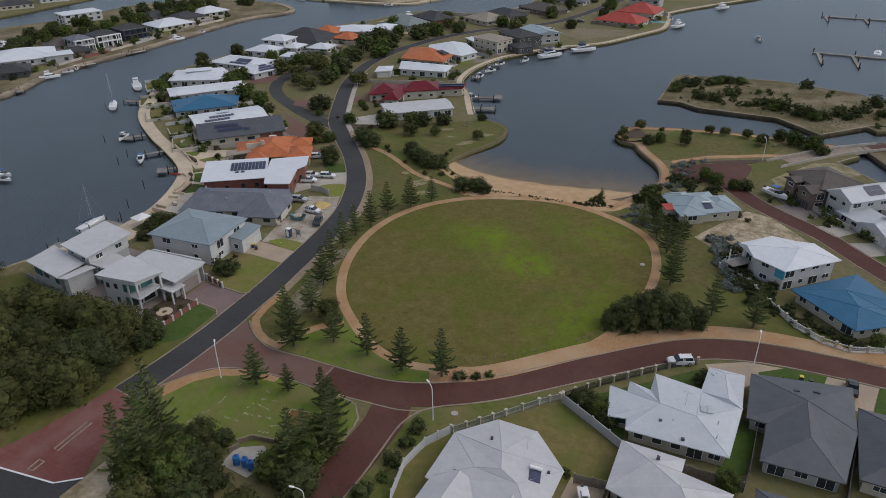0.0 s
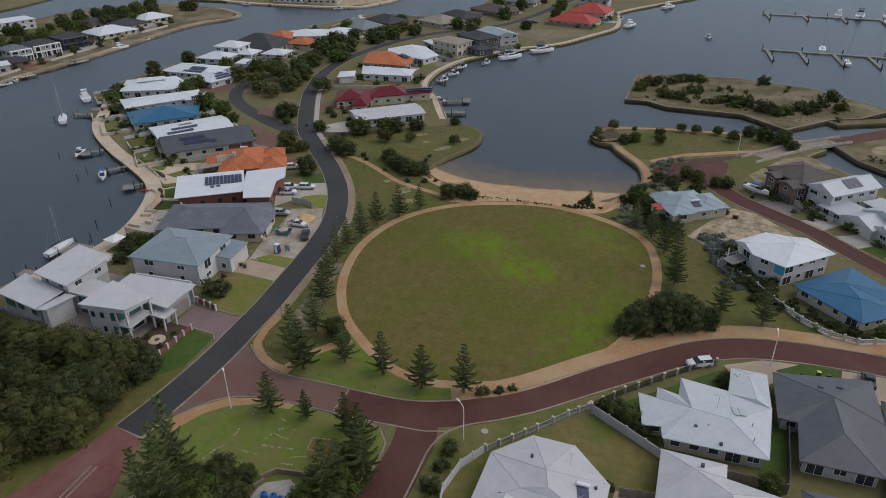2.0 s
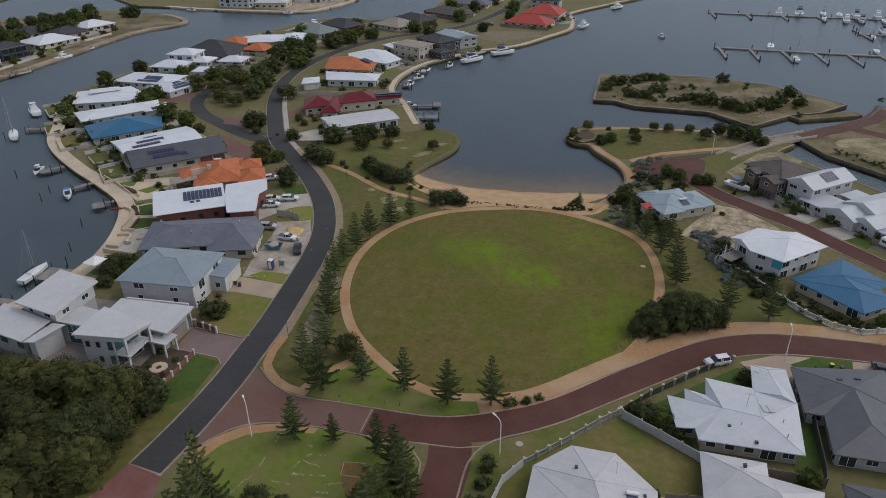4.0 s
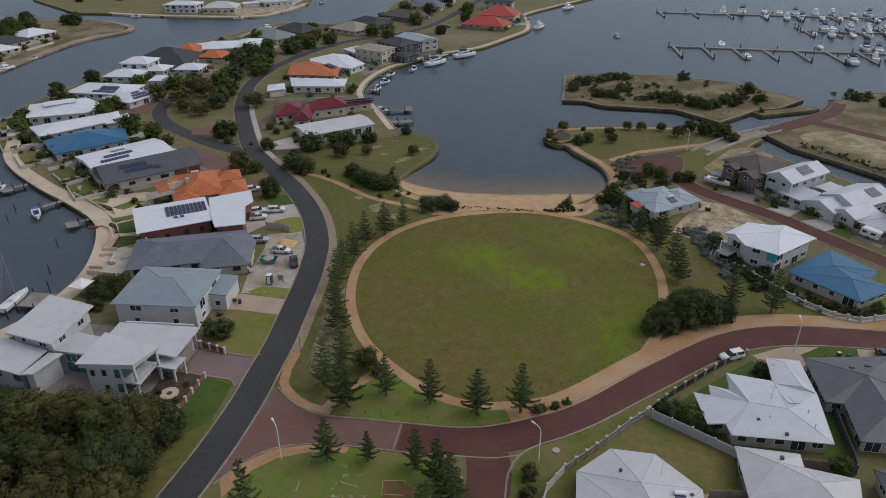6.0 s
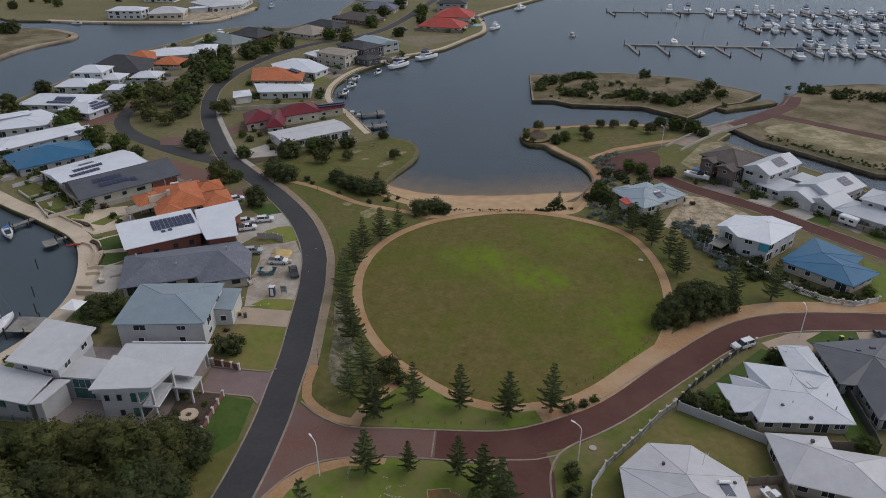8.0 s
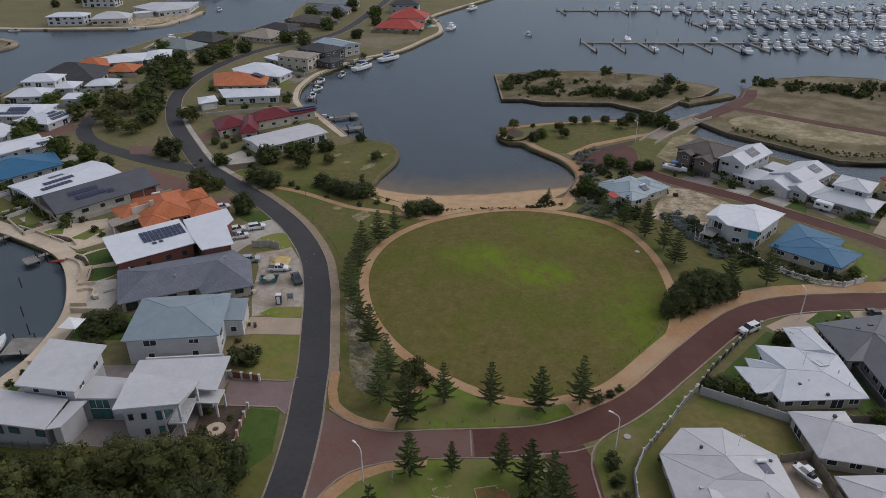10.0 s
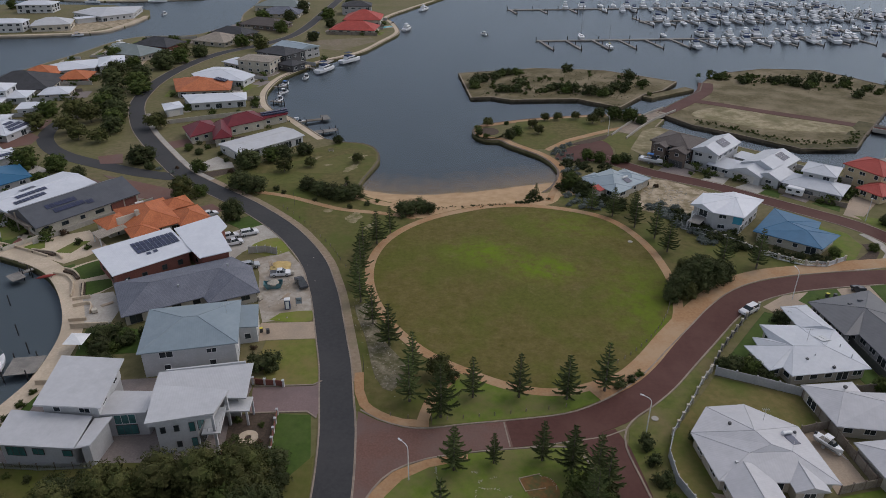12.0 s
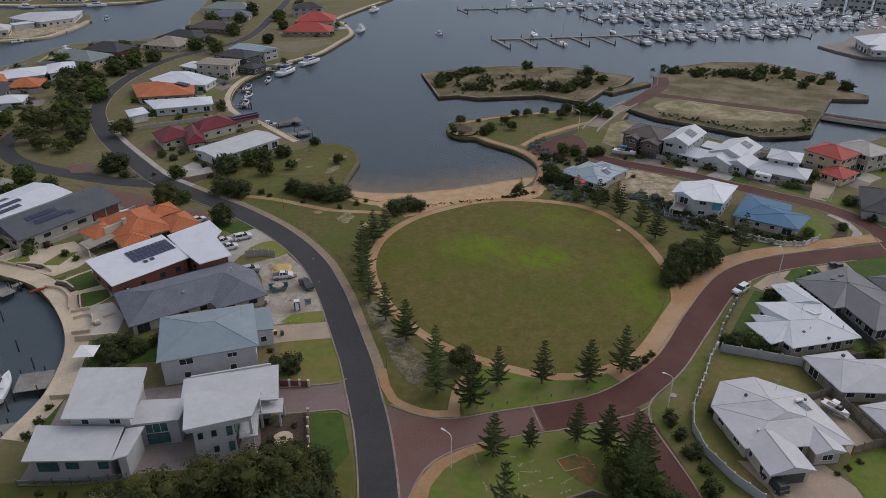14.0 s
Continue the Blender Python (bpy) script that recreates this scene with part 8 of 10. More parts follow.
# ---------------------------------------------------------------- boats and jetties
def hull(bm, length, beam, deck, sheer=0.35):
    """A lofted hull: pointed bow at +x, broad transom."""
    rings = []
    for i in range(9):
        g = i / 8
        x = (g - 0.5) * length
        b = beam / 2 * (1 - max(0, (g - 0.45) / 0.55) ** 2.2) * (0.9 + 0.1 * min(1, g * 4)) + 0.02
        top = deck + sheer * max(0, g - 0.3) ** 1.6
        rings.append([bm.verts.new(c) for c in ((x, -b, top), (x, -b * 0.86, 0.15), (x, 0, -0.3 + 0.25 * g), (x, b * 0.86, 0.15), (x, b, top))])
    for r, s in zip(rings, rings[1:]):
        for j in range(4):
            bm.faces.new((r[j], r[j + 1], s[j + 1], s[j]))
        bm.faces.new((r[4], r[0], s[0], s[4]))
    bm.faces.new(rings[0])
    bm.faces.new(rings[-1])


def cabin(bm, x0, x1, w, z0, z1, rake=0.5):
    lo = [(x0, -w / 2), (x1, -w / 2 * 0.8), (x1, w / 2 * 0.8), (x0, w / 2)]
    hi = [(x0 + 0.1, -w * 0.43), (x1 - rake, -w * 0.36), (x1 - rake, w * 0.36), (x0 + 0.1, w * 0.43)]
    a, b = [bm.verts.new((x, y, z0)) for x, y in lo], [bm.verts.new((x, y, z1)) for x, y in hi]
    bm.faces.new(b)
    bm.faces.new(a[::-1])
    for i in range(4):
        j = (i + 1) % 4
        bm.faces.new((a[i], a[j], b[j], b[i]))


def boat(kind, length, label, cover="gel"):
    t = thing({"cruiser": "motor_cruiser", "runabout": "motor_boat", "sail": "sailing_boat"}[kind], pose(0, 0, -500), label, "boat", "moored boats")
    k = length / 10
    bm = bmesh.new()
    hull(bm, length, length * (0.34 if kind != "sail" else 0.29), 0.85 * k + 0.25)
    part("hull", bm, M["gel"], t)
    dk = 0.85 * k + 0.25
    if kind == "cruiser":
        bm = bmesh.new()
        cabin(bm, -2.4 * k, 2.8 * k, 2.7 * k, dk, dk + 1.15 * k, 1.3 * k)
        c = part("cabin", bm, M["gel"], t)
        bm = bmesh.new()
        cabin(bm, -2.2 * k, 2.55 * k, 2.74 * k, dk + 0.45 * k, dk + 0.9 * k, 0.7 * k)
        part("window_band", bm, M["pane"], c)
        bm = bmesh.new()
        cabin(bm, -2.3 * k, 0.6 * k, 2.2 * k, dk + 1.2 * k, dk + 1.7 * k, 0.5 * k)
        box(bm, -0.9 * k, 0, dk + 2.5 * k, 2.2 * k, 2.0 * k, 0.08)
        for x, y in ((-1.8, -0.9), (-1.8, 0.9), (0, -0.9), (0, 0.9)):
            rod(bm, (x * k, y * k, dk + 1.6 * k), (x * k, y * k, dk + 2.5 * k), 0.04, sides=4)
        part("flybridge", bm, M[cover], t)
    elif kind == "runabout":
        bm = bmesh.new()
        box(bm, -0.1 * length, 0, dk - 0.1, length * 0.45, length * 0.2, 0.14, 0, 0.05)
        part("cockpit", bm, M["deck"], t)
        bm = bmesh.new()
        cabin(bm, 0.02 * length, 0.26 * length, length * 0.24, dk, dk + 0.65, 0.5)
        part("windscreen", bm, M["pane"], t)
        bm = bmesh.new()
        box(bm, -0.05 * length, 0, dk + 1.3, length * 0.26, length * 0.22, 0.07, 0, 0.03)
        for x, y in ((-0.15, -0.1), (-0.15, 0.1), (0.05, -0.1), (0.05, 0.1)):
            rod(bm, (x * length, y * length, dk), (x * length, y * length, dk + 1.3), 0.03, sides=4)
        part("canopy", bm, M[cover], t)
        bm = bmesh.new()
        box(bm, -0.5 * length, 0, 0.2, 0.5, 0.45, 1.1, 0, 0.1)
        part("outboard_motor", bm, M["dtrim"], t)
    else:
        bm = bmesh.new()
        cabin(bm, -0.18 * length, 0.2 * length, length * 0.17, dk, dk + 0.5, 0.5)
        part("coachroof", bm, M["gel"], t)
        bm = bmesh.new()
        rod(bm, (0.06 * length, 0, dk), (0.06 * length, 0, dk + length * 1.25), 0.08, 0.05, 6)
        rod(bm, (0.06 * length, -0.8, dk + length * 0.7), (0.06 * length, 0.8, dk + length * 0.7), 0.03, sides=4)
        m = part("mast", bm, M["steel"], t)
        bm = bmesh.new()
        rod(bm, (0.06 * length, 0, dk + 1.3), (-0.34 * length, 0, dk + 1.35), 0.2, 0.13, 7)
        part("furled_sail", bm, M[cover], m, "rolled sail under a canvas cover")
        bm = bmesh.new()
        for q in ((0.5 * length, 0), (-0.5 * length, 0), (0.06 * length, 0.14 * length), (0.06 * length, -0.14 * length)):
            rod(bm, (q[0], q[1], dk), (0.06 * length, 0, dk + length * 1.22), 0.018, sides=3)
        part("rigging", bm, M["steel"], m)
    return t


BOATS = [boat("cruiser", 11, "white motor cruiser with a flybridge moored in the marina"), boat("cruiser", 13, "large white cabin cruiser with dark canopy", "navy"),
         boat("runabout", 6, "small white runabout with canopy at its jetty"), boat("runabout", 6.5, "small white motor boat with blue canopy", "bluetarp"),
         boat("sail", 10, "white sailing boat with bare mast", "navy"), boat("sail", 9, "white and yellow sailing boat with bare mast", "yellow")]


def moor(i, x, y, turn, z=SEA + 0.05, label="", scale=1.0):
    o = copy_thing(BOATS[i], pose(x, y, z, 0, 0, turn))
    o.scale = (scale,) * 3
    return tagged(o, label)


for i, x, y, a in ((0, -209, 58, 150), (4, -192, 35.2, 142), (2, -155, 13.6, 300), (3, -131.4, 3.4, 320), (3, -157, -27, 20), (2, -153, -29, 20), 
                   (2, -89.4, 146.5, 80), (2, -90.4, 157.5, 60), (3, -92.6, 170.5, 70), (2, -85.6, 183, 80), (1, -79.2, 197.6, 60), (1, -70, 217, 50), (2, -1, 285.8, 130),
                   (2, -76, 117, 20), (0, -198, 246, 70), (3, -57.5, 318, 80), (0, -47, 300, 70), (3, -305, 263, 12), (0, -284, 396, 355), (1, -238, 401, 15), (2, -213, 348, 80), (3, -237, 276, 30), (0, -40, 372, 60)):
    moor(i, x, y, a)


def jetty(label, x, y, ang, length, width=2.0, head=0.0, material="deck", z=SEA + 0.75):
    """A plank deck on piles, running out along +x."""
    t = thing("jetty", pose(x, y, 0, 0, 0, ang), label, "jetty", "jetties")
    plank = shared(("plank", width), lambda bm: box(bm, 0, 0, 0, 0.44, width, 0.06), M[material])
    n = int(length / 0.5)
    for i in range(n):
        part("plank", plank, None, t, at=pose(0.25 + i * 0.5, 0, z))
    if head:
        long = shared(("plank", head), lambda bm: box(bm, 0, 0, 0, 0.44, head, 0.06), M[material])
        for i in range(6):
            part("plank", long, None, t, at=pose(length + 0.25 + i * 0.5, head * 0.2, z))
    bm = bmesh.new()
    for s in (-0.8, 0.8):
        box(bm, length / 2, s * width / 2, z - 0.2, length, 0.14, 0.19)
    part("bearer", bm, M["timber"], t)
    pile = shared(("pile", 4), lambda b: rod(b, (0, 0, -2.6), (0, 0, 0.9), 0.12, sides=8), M["pile"])
    for u in (0.3, 0.98):
        for s in (-1, 1):
            part("mooring_post", pile, None, t, at=pose(length * u, s * (width / 2 + 0.15), 0))
    return t


moor(4, -101.6, -33, 100, scale=0.85)
jetty("golden timber jetty beside a sailing boat", -184.6, 43.8, 200, 8.5, 2.2, 0, "timber")
jetty("grey timber jetty with a broad head", -149.4, 18.6, 235, 4.0, 1.8, 3.4)
jetty("plain grey timber jetty", -130.6, 12.0, 245, 6.0, 1.6)
jetty("grey timber jetty with an L-shaped head", -114.8, 4.2, 232, 2.6, 1.2, 4.0)
jetty("grey timber boat deck with a dinghy", -93.6, -31.5, 190, 6.0, 5.5)
jetty("small dark timber landing", -94.4, -44.5, 190, 4.5, 3.0)
jetty("floating jetty off the bay promenade", -75.5, 116.5, 25, 9.0, 2.2, 6.0)
jetty("floating pontoon off the bay promenade", -67.0, 104.5, 25, 8.0, 3.2)
jetty("narrow jetty off the bay promenade", -92.5, 143.5, 345, 5.5, 1.6)
jetty("narrow jetty beside moored boats", -96.4, 165.5, 5, 6.0, 1.6)
jetty("narrow jetty on the bay wall", -88.4, 201.0, 330, 6.0, 1.6)
jetty("timber landing on the far bank", -249.5, 26.5, 355, 7.0, 3.0, 0, "timber")
jetty("timber landing on the north-western bank", -269.8, 94, 5, 5.0, 4.0, 0, "timber")
jetty("white floating pontoon on the north-western canal", -266.5, 92, 84, 12.0, 2.4, 0, "concrete", SEA + 0.3)
jetty("dark timber landing beside moored boats", -262.8, 66, 76, 7.0, 2.4, 0, "timber")
for i, x, y, a in ((0, -256.6, 47, 66), (3, -259.0, 57, 70), (2, -262.0, 63, 160), (0, -273, 130, 78), (3, -277, 150, 80)):
    moor(i, x, y, a, scale=0.8)
pm = shared(("mooring_pile", 1), lambda b: rod(b, (0, 0, -2.6), (0, 0, 0.8), 0.12, 0.11, 8), M["pile"])
for x, y in ((-194.6, 33.4), (-137, -1), (-140, 4.5), (-113, -9), (-159, 9), (-105, -20), (-99.5, -26), (-98.8, -38), (-250, 19), (-62.6, 108), (-64.8, 105.6), (-86.4, 141)):
    o = new("mooring_post", pm)
    o.matrix_basis = pose(x, y, 0)
    tagged(o, "dark timber mooring post in the canal", "mooring post", "mooring posts")


def pontoon(label, a, b, fingers, side, flen, width=2.2):
    """A floating walkway from a to b with finger berths on piles."""
    a, b = Vector(a), Vector(b)
    d = (b - a).normalized()
    ang = math.degrees(math.atan2(d.y, d.x))
    t = thing("marina_pontoon", pose(a.x, a.y, 0, 0, 0, ang), label, "pontoon", "marina pontoons")
    ln = (b - a).length
    bm = bmesh.new()
    box(bm, ln / 2, 0, SEA - 0.2, ln, width, 0.75, 0, 0.05)
    part("walkway", bm, M["deck"], t)
    pile = shared(("marina_pile", 1), lambda q: rod(q, (0, 0, -2.6), (0, 0, 1.5), 0.24, sides=8), M["pile"])
    for i in range(int(ln / 18) + 1):
        part("mooring_post", pile, None, t, at=pose(i * 18, 1.3, 0))
    for i in range(fingers):
        x = 2 + (ln - 4) * i / max(1, fingers - 1)
        for s in side:
            key = ("finger", flen)
            me = shared(key, lambda q: box(q, 0, -flen / 2, SEA - 0.15, 1.5, flen, 0.65, 0, 0.04), M["deck"])
            at = pose(x, 0, 0, 0, 0, 0 if s < 0 else 180) @ pose(0, -width / 2 - 0.02, 0, 0, 0, 7)
            f = part("finger", me, None, t, at=at)
            part("mooring_post", pile, None, f, at=pose(0, -flen - 0.3, 0))
            part("mooring_post", pile, None, f, at=pose(0.9, -flen * 0.5, 0))
    return a, d, ln


rnd = random.Random(5)


def berth(a, d, ln, count, side, off, start=0.0, kinds=(0, 0, 0, 1, 0, 2, 4)):
    for i in range(count):
        x = start + (ln - start) * (i + rnd.uniform(0.25, 0.75)) / count
        q = a + d * x + Vector((-d.y, d.x)) * side * off
        ang = math.degrees(math.atan2(d.y, d.x)) - side * 90 + rnd.choice((0, 180)) + rnd.uniform(-3, 3) - 7
        moor(rnd.choice(kinds), q.x, q.y, ang, scale=rnd.uniform(0.85, 1.15))


A = pontoon("grey floating marina walkway with finger berths", (28, 268), (212, 286), 13, (-1,), 22)
berth(*A, 4, 1, 9, 2, (4, 2))
berth(*A, 13, -1, 11, 92, (0, 1, 0, 4))
berth(*A, 10, 1, 10, 92, (0, 0, 1))
B = pontoon("grey floating walkway at the marina's outer row", (18, 372), (250, 398), 12, (-1,), 14)
berth(*B, 16, -1, 9, 60, (0, 0, 4, 1))
berth(*B, 18, 1, 9, 40, (0, 0, 4, 1))
C = pontoon("grey floating walkway between rows of cruisers", (100, 330), (262, 352), 12, (-1, 1), 13)
berth(*C, 17, -1, 9, 0, (0, 1, 0, 0, 4))
berth(*C, 17, 1, 9, 8, (0, 1, 0, 0, 4))
D = pontoon("grey floating walkway near the wharf", (214, 306), (284, 296), 6, (-1, 1), 13)
berth(*D, 8, -1, 9, 0, (0, 1, 0, 4))
berth(*D, 8, 1, 9, 0, (0, 1, 0, 4))
E4 = pontoon("long grey floating walkway toward the wharf", (232, 384), (300, 318), 7, (-1, 1), 12)
berth(*E4, 9, -1, 9, 0, (0, 1, 0, 4))
berth(*E4, 9, 1, 9, 0, (0, 1, 0, 4))
moor(5, 66, 254, 98, label="white and yellow sailing boat at the outer berth")
moor(1, 113, 257, 98, label="dark-canopied large cruiser at the outer berth")

# ---------------------------------------------------------------- vehicles
def car(kind, paint, label):
    t = thing({"suv": "car", "ute": "utility_truck"}[kind], pose(0, 0, -500), label, "car", "parked cars")
    bm = bmesh.new()
    prof = [(-2.3, 0.35), (-2.32, 0.95), (-2.2, 1.08), (1.0, 1.1), (2.15, 0.92), (2.35, 0.7), (2.35, 0.35)]
    for s in (0,):
        l, r = [bm.verts.new((x, -0.92, z)) for x, z in prof], [bm.verts.new((x, 0.92, z)) for x, z in prof]
        bm.faces.new(l)
        bm.faces.new(r[::-1])
        for i in range(len(prof)):
            j = (i + 1) % len(prof)
            bm.faces.new((l[i], l[j], r[j], r[i]))
    bmesh.ops.bevel(bm, geom=list(bm.edges), offset=0.06, segments=1, affect="EDGES")
    part("body", bm, M[paint], t)
    top = [(-2.15, 1.05), (-1.95, 1.62), (0.35, 1.66), (1.15, 1.05)] if kind == "suv" else [(-0.75, 1.05), (-0.6, 1.66), (0.45, 1.66), (1.2, 1.05)]
    bm = bmesh.new()
    l, r = [bm.verts.new((x, -0.84 + 0.16 * (z > 1.3), z)) for x, z in top], [bm.verts.new((x, 0.84 - 0.16 * (z > 1.3), z)) for x, z in top]
    bm.faces.new(l)
    bm.faces.new(r[::-1])
    for i in range(4):
        j = (i + 1) % 4
        bm.faces.new((l[i], l[j], r[j], r[i]))
    part("glasshouse", bm, M["pane"], t)
    bm = bmesh.new()
    a, b = top[1], top[2]
    box(bm, (a[0] + b[0]) / 2, 0, 1.63, b[0] - a[0] + 0.05, 1.32, 0.07, 0, 0.03)
    for x, z in ((a[0] - 0.08, 1.1), (b[0] - 0.5, 1.1)):
        for s in (-1, 1):
            box(bm, x, s * 0.77, z, 0.09, 0.1, 0.55)
    part("roof", bm, M[paint], t)
    if kind == "ute":
        bm = bmesh.new()
        box(bm, -1.55, 0, 1.02, 1.4, 1.6, 0.1)
        part("tray", bm, M["dtrim"], t)
    wheel = shared(("wheel", 1), lambda q: rod(q, (0, -0.11, 0), (0, 0.11, 0), 0.35, sides=14), M["rubber"])
    rim = shared(("rim", 1), lambda q: rod(q, (0, -0.12, 0), (0, 0.12, 0), 0.21, sides=10), M["steel"])
    for x in (-1.42, 1.42):
        for s in (-1, 1):
            w = part("wheel", wheel, None, t, at=pose(x, s * 0.84, 0.35))
            part("rim", rim, None, w)
    lamp = shared(("headlight", 1), lambda q: box(q, 0, 0, 0, 0.08, 0.34, 0.16, 0, 0.02), M["pane"])
    tail = shared(("tail_light", 1), lambda q: box(q, 0, 0, 0, 0.06, 0.2, 0.3, 0, 0.02), M["r_red"])
    for s in (-1, 1):
        part("headlight", lamp, None, t, at=pose(2.3, s * 0.66, 0.68))
        part("tail_light", tail, None, t, at=pose(-2.3, s * 0.76, 0.75))
    return t


CARS = [car("suv", "carwhite", "white four-wheel-drive parked beside the road"), car("ute", "carwhite", "white utility truck parked on a driveway"),
        car("suv", "carsilver", "silver station wagon parked on a driveway"), car("ute", "cardark", "dark utility truck parked on a building site"),
        car("suv", "cardark", "dark car parked beside a house")]
for i, x, y, a in ((0, 45.3, -10.9, 215), (0, -73.2, 20.2, 34), (1, -71.2, 16.9, 30), (0, -68.8, 22.4, 26), (2, -64.2, 5.4, 20), (1, -56.2, 2.0, 10), (3, -50.6, -2.2, 300), (0, -82.4, 32.9, 40),
                   (3, 72.4, -2.8, 95), (4, 25.2, -65.4, 100), (0, -172.6, 97.0, 70), (2, -176.4, 94.4, 60), (0, -169.6, 99.4, 75), (4, -99, 280, 10), (2, -104, 250, 60), (4, 83, 50.5, 130)):
    copy_thing(CARS[i], pose(x, y, 0.15, 0, 0, a))


def trailer(bm, length):
    box(bm, 0, 0, 0.45, length * 0.8, 0.9, 0.12)
    rod(bm, (length * 0.4, 0, 0.5), (length * 0.62, 0, 0.45), 0.06, sides=5)
    for s in (-0.6, 0.6):
        rod(bm, (-0.4, s - 0.08, 0.3), (-0.4, s + 0.08, 0.3), 0.3, sides=10)


for x, y, a, i, lb in ((43.4, -50.6, 302, 2, "small white boat on a trailer in a paved side yard"), (45.6, 75.6, 330, 3, "white motor boat with blue cover on a trailer")):
    t = thing("boat_trailer", pose(x, y, 0.12, 0, 0, a), "galvanised boat trailer on paving", "trailer")
    bm = bmesh.new()
    trailer(bm, 5.5)
    part("chassis", bm, M["steel"], t)
    moor(i, x, y, a, 0.9, lb, 0.78 if i == 2 else 1.15)
t = thing("caravan", pose(80.8, 51.2, 0.14, 0, 0, 320), "white touring caravan parked on a paved driveway", "caravan")
bm = bmesh.new()
box(bm, 0, 0, 0.45, 4.6, 2.2, 2.0, 0, 0.2)
part("body", bm, M["gel"], t)
for s in (-1.0, 1.0):
    bm = bmesh.new()
    rod(bm, (0, s - 0.1, 0.33), (0, s + 0.1, 0.33), 0.33, sides=10)
    part("wheel", bm, M["rubber"], t)
for u in (-1.2, 1.0):
    bm = bmesh.new()
    box(bm, u, -1.1, 1.35, 1.1, 0.06, 0.55)
    part("window", bm, M["pane"], t)


# ---------------------------------------------------------------- street furniture
def street_lamp():
    t = thing("street_lamp", pose(0, 0, -500), "grey steel street lamp with a curved arm", "street lamp", "street lamps")
    bm = bmesh.new()
    rod(bm, (0, 0, 0), (0, 0, 6.2), 0.1, 0.07, 8)
    part("pole", bm, M["trim"], t)
    bm = bmesh.new()
    pts = [(0, 0, 6.2), (0.12, 0, 6.7), (0.5, 0, 7.0), (1.3, 0, 7.15)]
    for a, b in zip(pts, pts[1:]):
        rod(bm, a, b, 0.06, sides=6)
    part("arm", bm, M["trim"], t)
    bm = bmesh.new()
    box(bm, 1.6, 0, 7.08, 0.75, 0.3, 0.16, 0, 0.05)
    part("lamp_head", bm, M["trim"], t)
    return t


LAMP = street_lamp()
for x, y, a in ((-23, -58.6, 140), (15.4, -47.4, 150), (56.8, -5.2, 100), (12.4, -74.2, 200), (37.1, 102.6, 120), (92.6, 34.4, 230),):
    copy_thing(LAMP, pose(x, y, 0, 0, 0, a))

thin = shared(("sign_pole", 1), lambda q: rod(q, (0, 0, -0.1), (0, 0, 4.2), 0.05, 0.045, 7), M["dtrim"])
for x, y in ((-32.9, -33.0), (-61.0, 40.4)):
    o = new("sign_pole", thin)
    o.matrix_basis = pose(x, y, 0)
    tagged(o, "thin dark steel pole beside the footpath", "pole")
bol = shared(("bollard", 1), lambda q: rod(q, (0, 0, -0.1), (0, 0, 0.85), 0.09, 0.08, 7), M["timber"])
line = smooth_line([(31, -1), (29.4, -8.6), (26.6, -14.6), (23.8, -19), (20, -23.6), (16, -27.6), (11.6, -31)], 1.5)
line += smooth_line([(-27, -44.4), (-20, -45.4), (-12, -44.4), (-4, -43), (3, -41.6)], 2.4)
line += smooth_line([(-40.6, 4), (-43.6, 9.6), (-47.2, 16.6), (-52.4, 24.3), (-58, 32.4), (-64, 39.4)], 2.6)
for i, q in enumerate(line):
    o = new("bollard", bol)
    o.matrix_basis = pose(q.x, q.y, 0, (i * 37 % 7) - 3, (i * 53 % 7) - 3, i * 40)
    tagged(o, "short weathered timber bollard in the grass", "bollard", "park bollards")


def fence(label, pts, height, gap, post="white", panel="white", pw=0.35, thick=0.08, kind="solid", z=0.05, over=0.15):
    """Posts with panels between them; kind: solid, or open bars."""
    t = thing("fence", pose(pts[0][0], pts[0][1], 0), label, "fence")
    o = Vector(pts[0])
    pm_ = shared(("post", height, pw, post), lambda q: (box(q, 0, 0, -0.1, pw, pw, height + over + 0.1), box(q, 0, 0, height + over, pw + 0.1, pw + 0.1, 0.08)), M[post])
    for a, b in zip(pts, pts[1:]):
        a, b = Vector(a) - o, Vector(b) - o
        n = max(1, round((b - a).length / gap))
        ang = math.degrees(math.atan2((b - a).y, (b - a).x))
        step = round((b - a).length / n, 2)

        def build(q):
            if kind == "solid":
                box(q, 0, 0, 0, step - pw, thick, height)
            else:
                k = int((step - pw) / 0.16)
                lattice(q, [(step - pw) * ((i + j) / k - 0.5) for i in range(k) for j in (0, 0.78)] + [(step - pw) / 2], (0, 0.35, height - 0.08, height), lambda i, j: j != 1 or i % 2 == 1, thick / 2)
        me = shared(("panel", height, step, kind, panel), build, M[panel])
        for i in range(n):
            part("post", pm_, None, t, at=pose(*(a + (b - a) * i / n), z))
            part("panel", me, None, t, at=pose(*(a + (b - a) * (i + 0.5) / n), z, 0, 0, ang))
    part("post", pm_, None, t, at=pose(*(Vector(pts[-1]) - o), z))
    return t


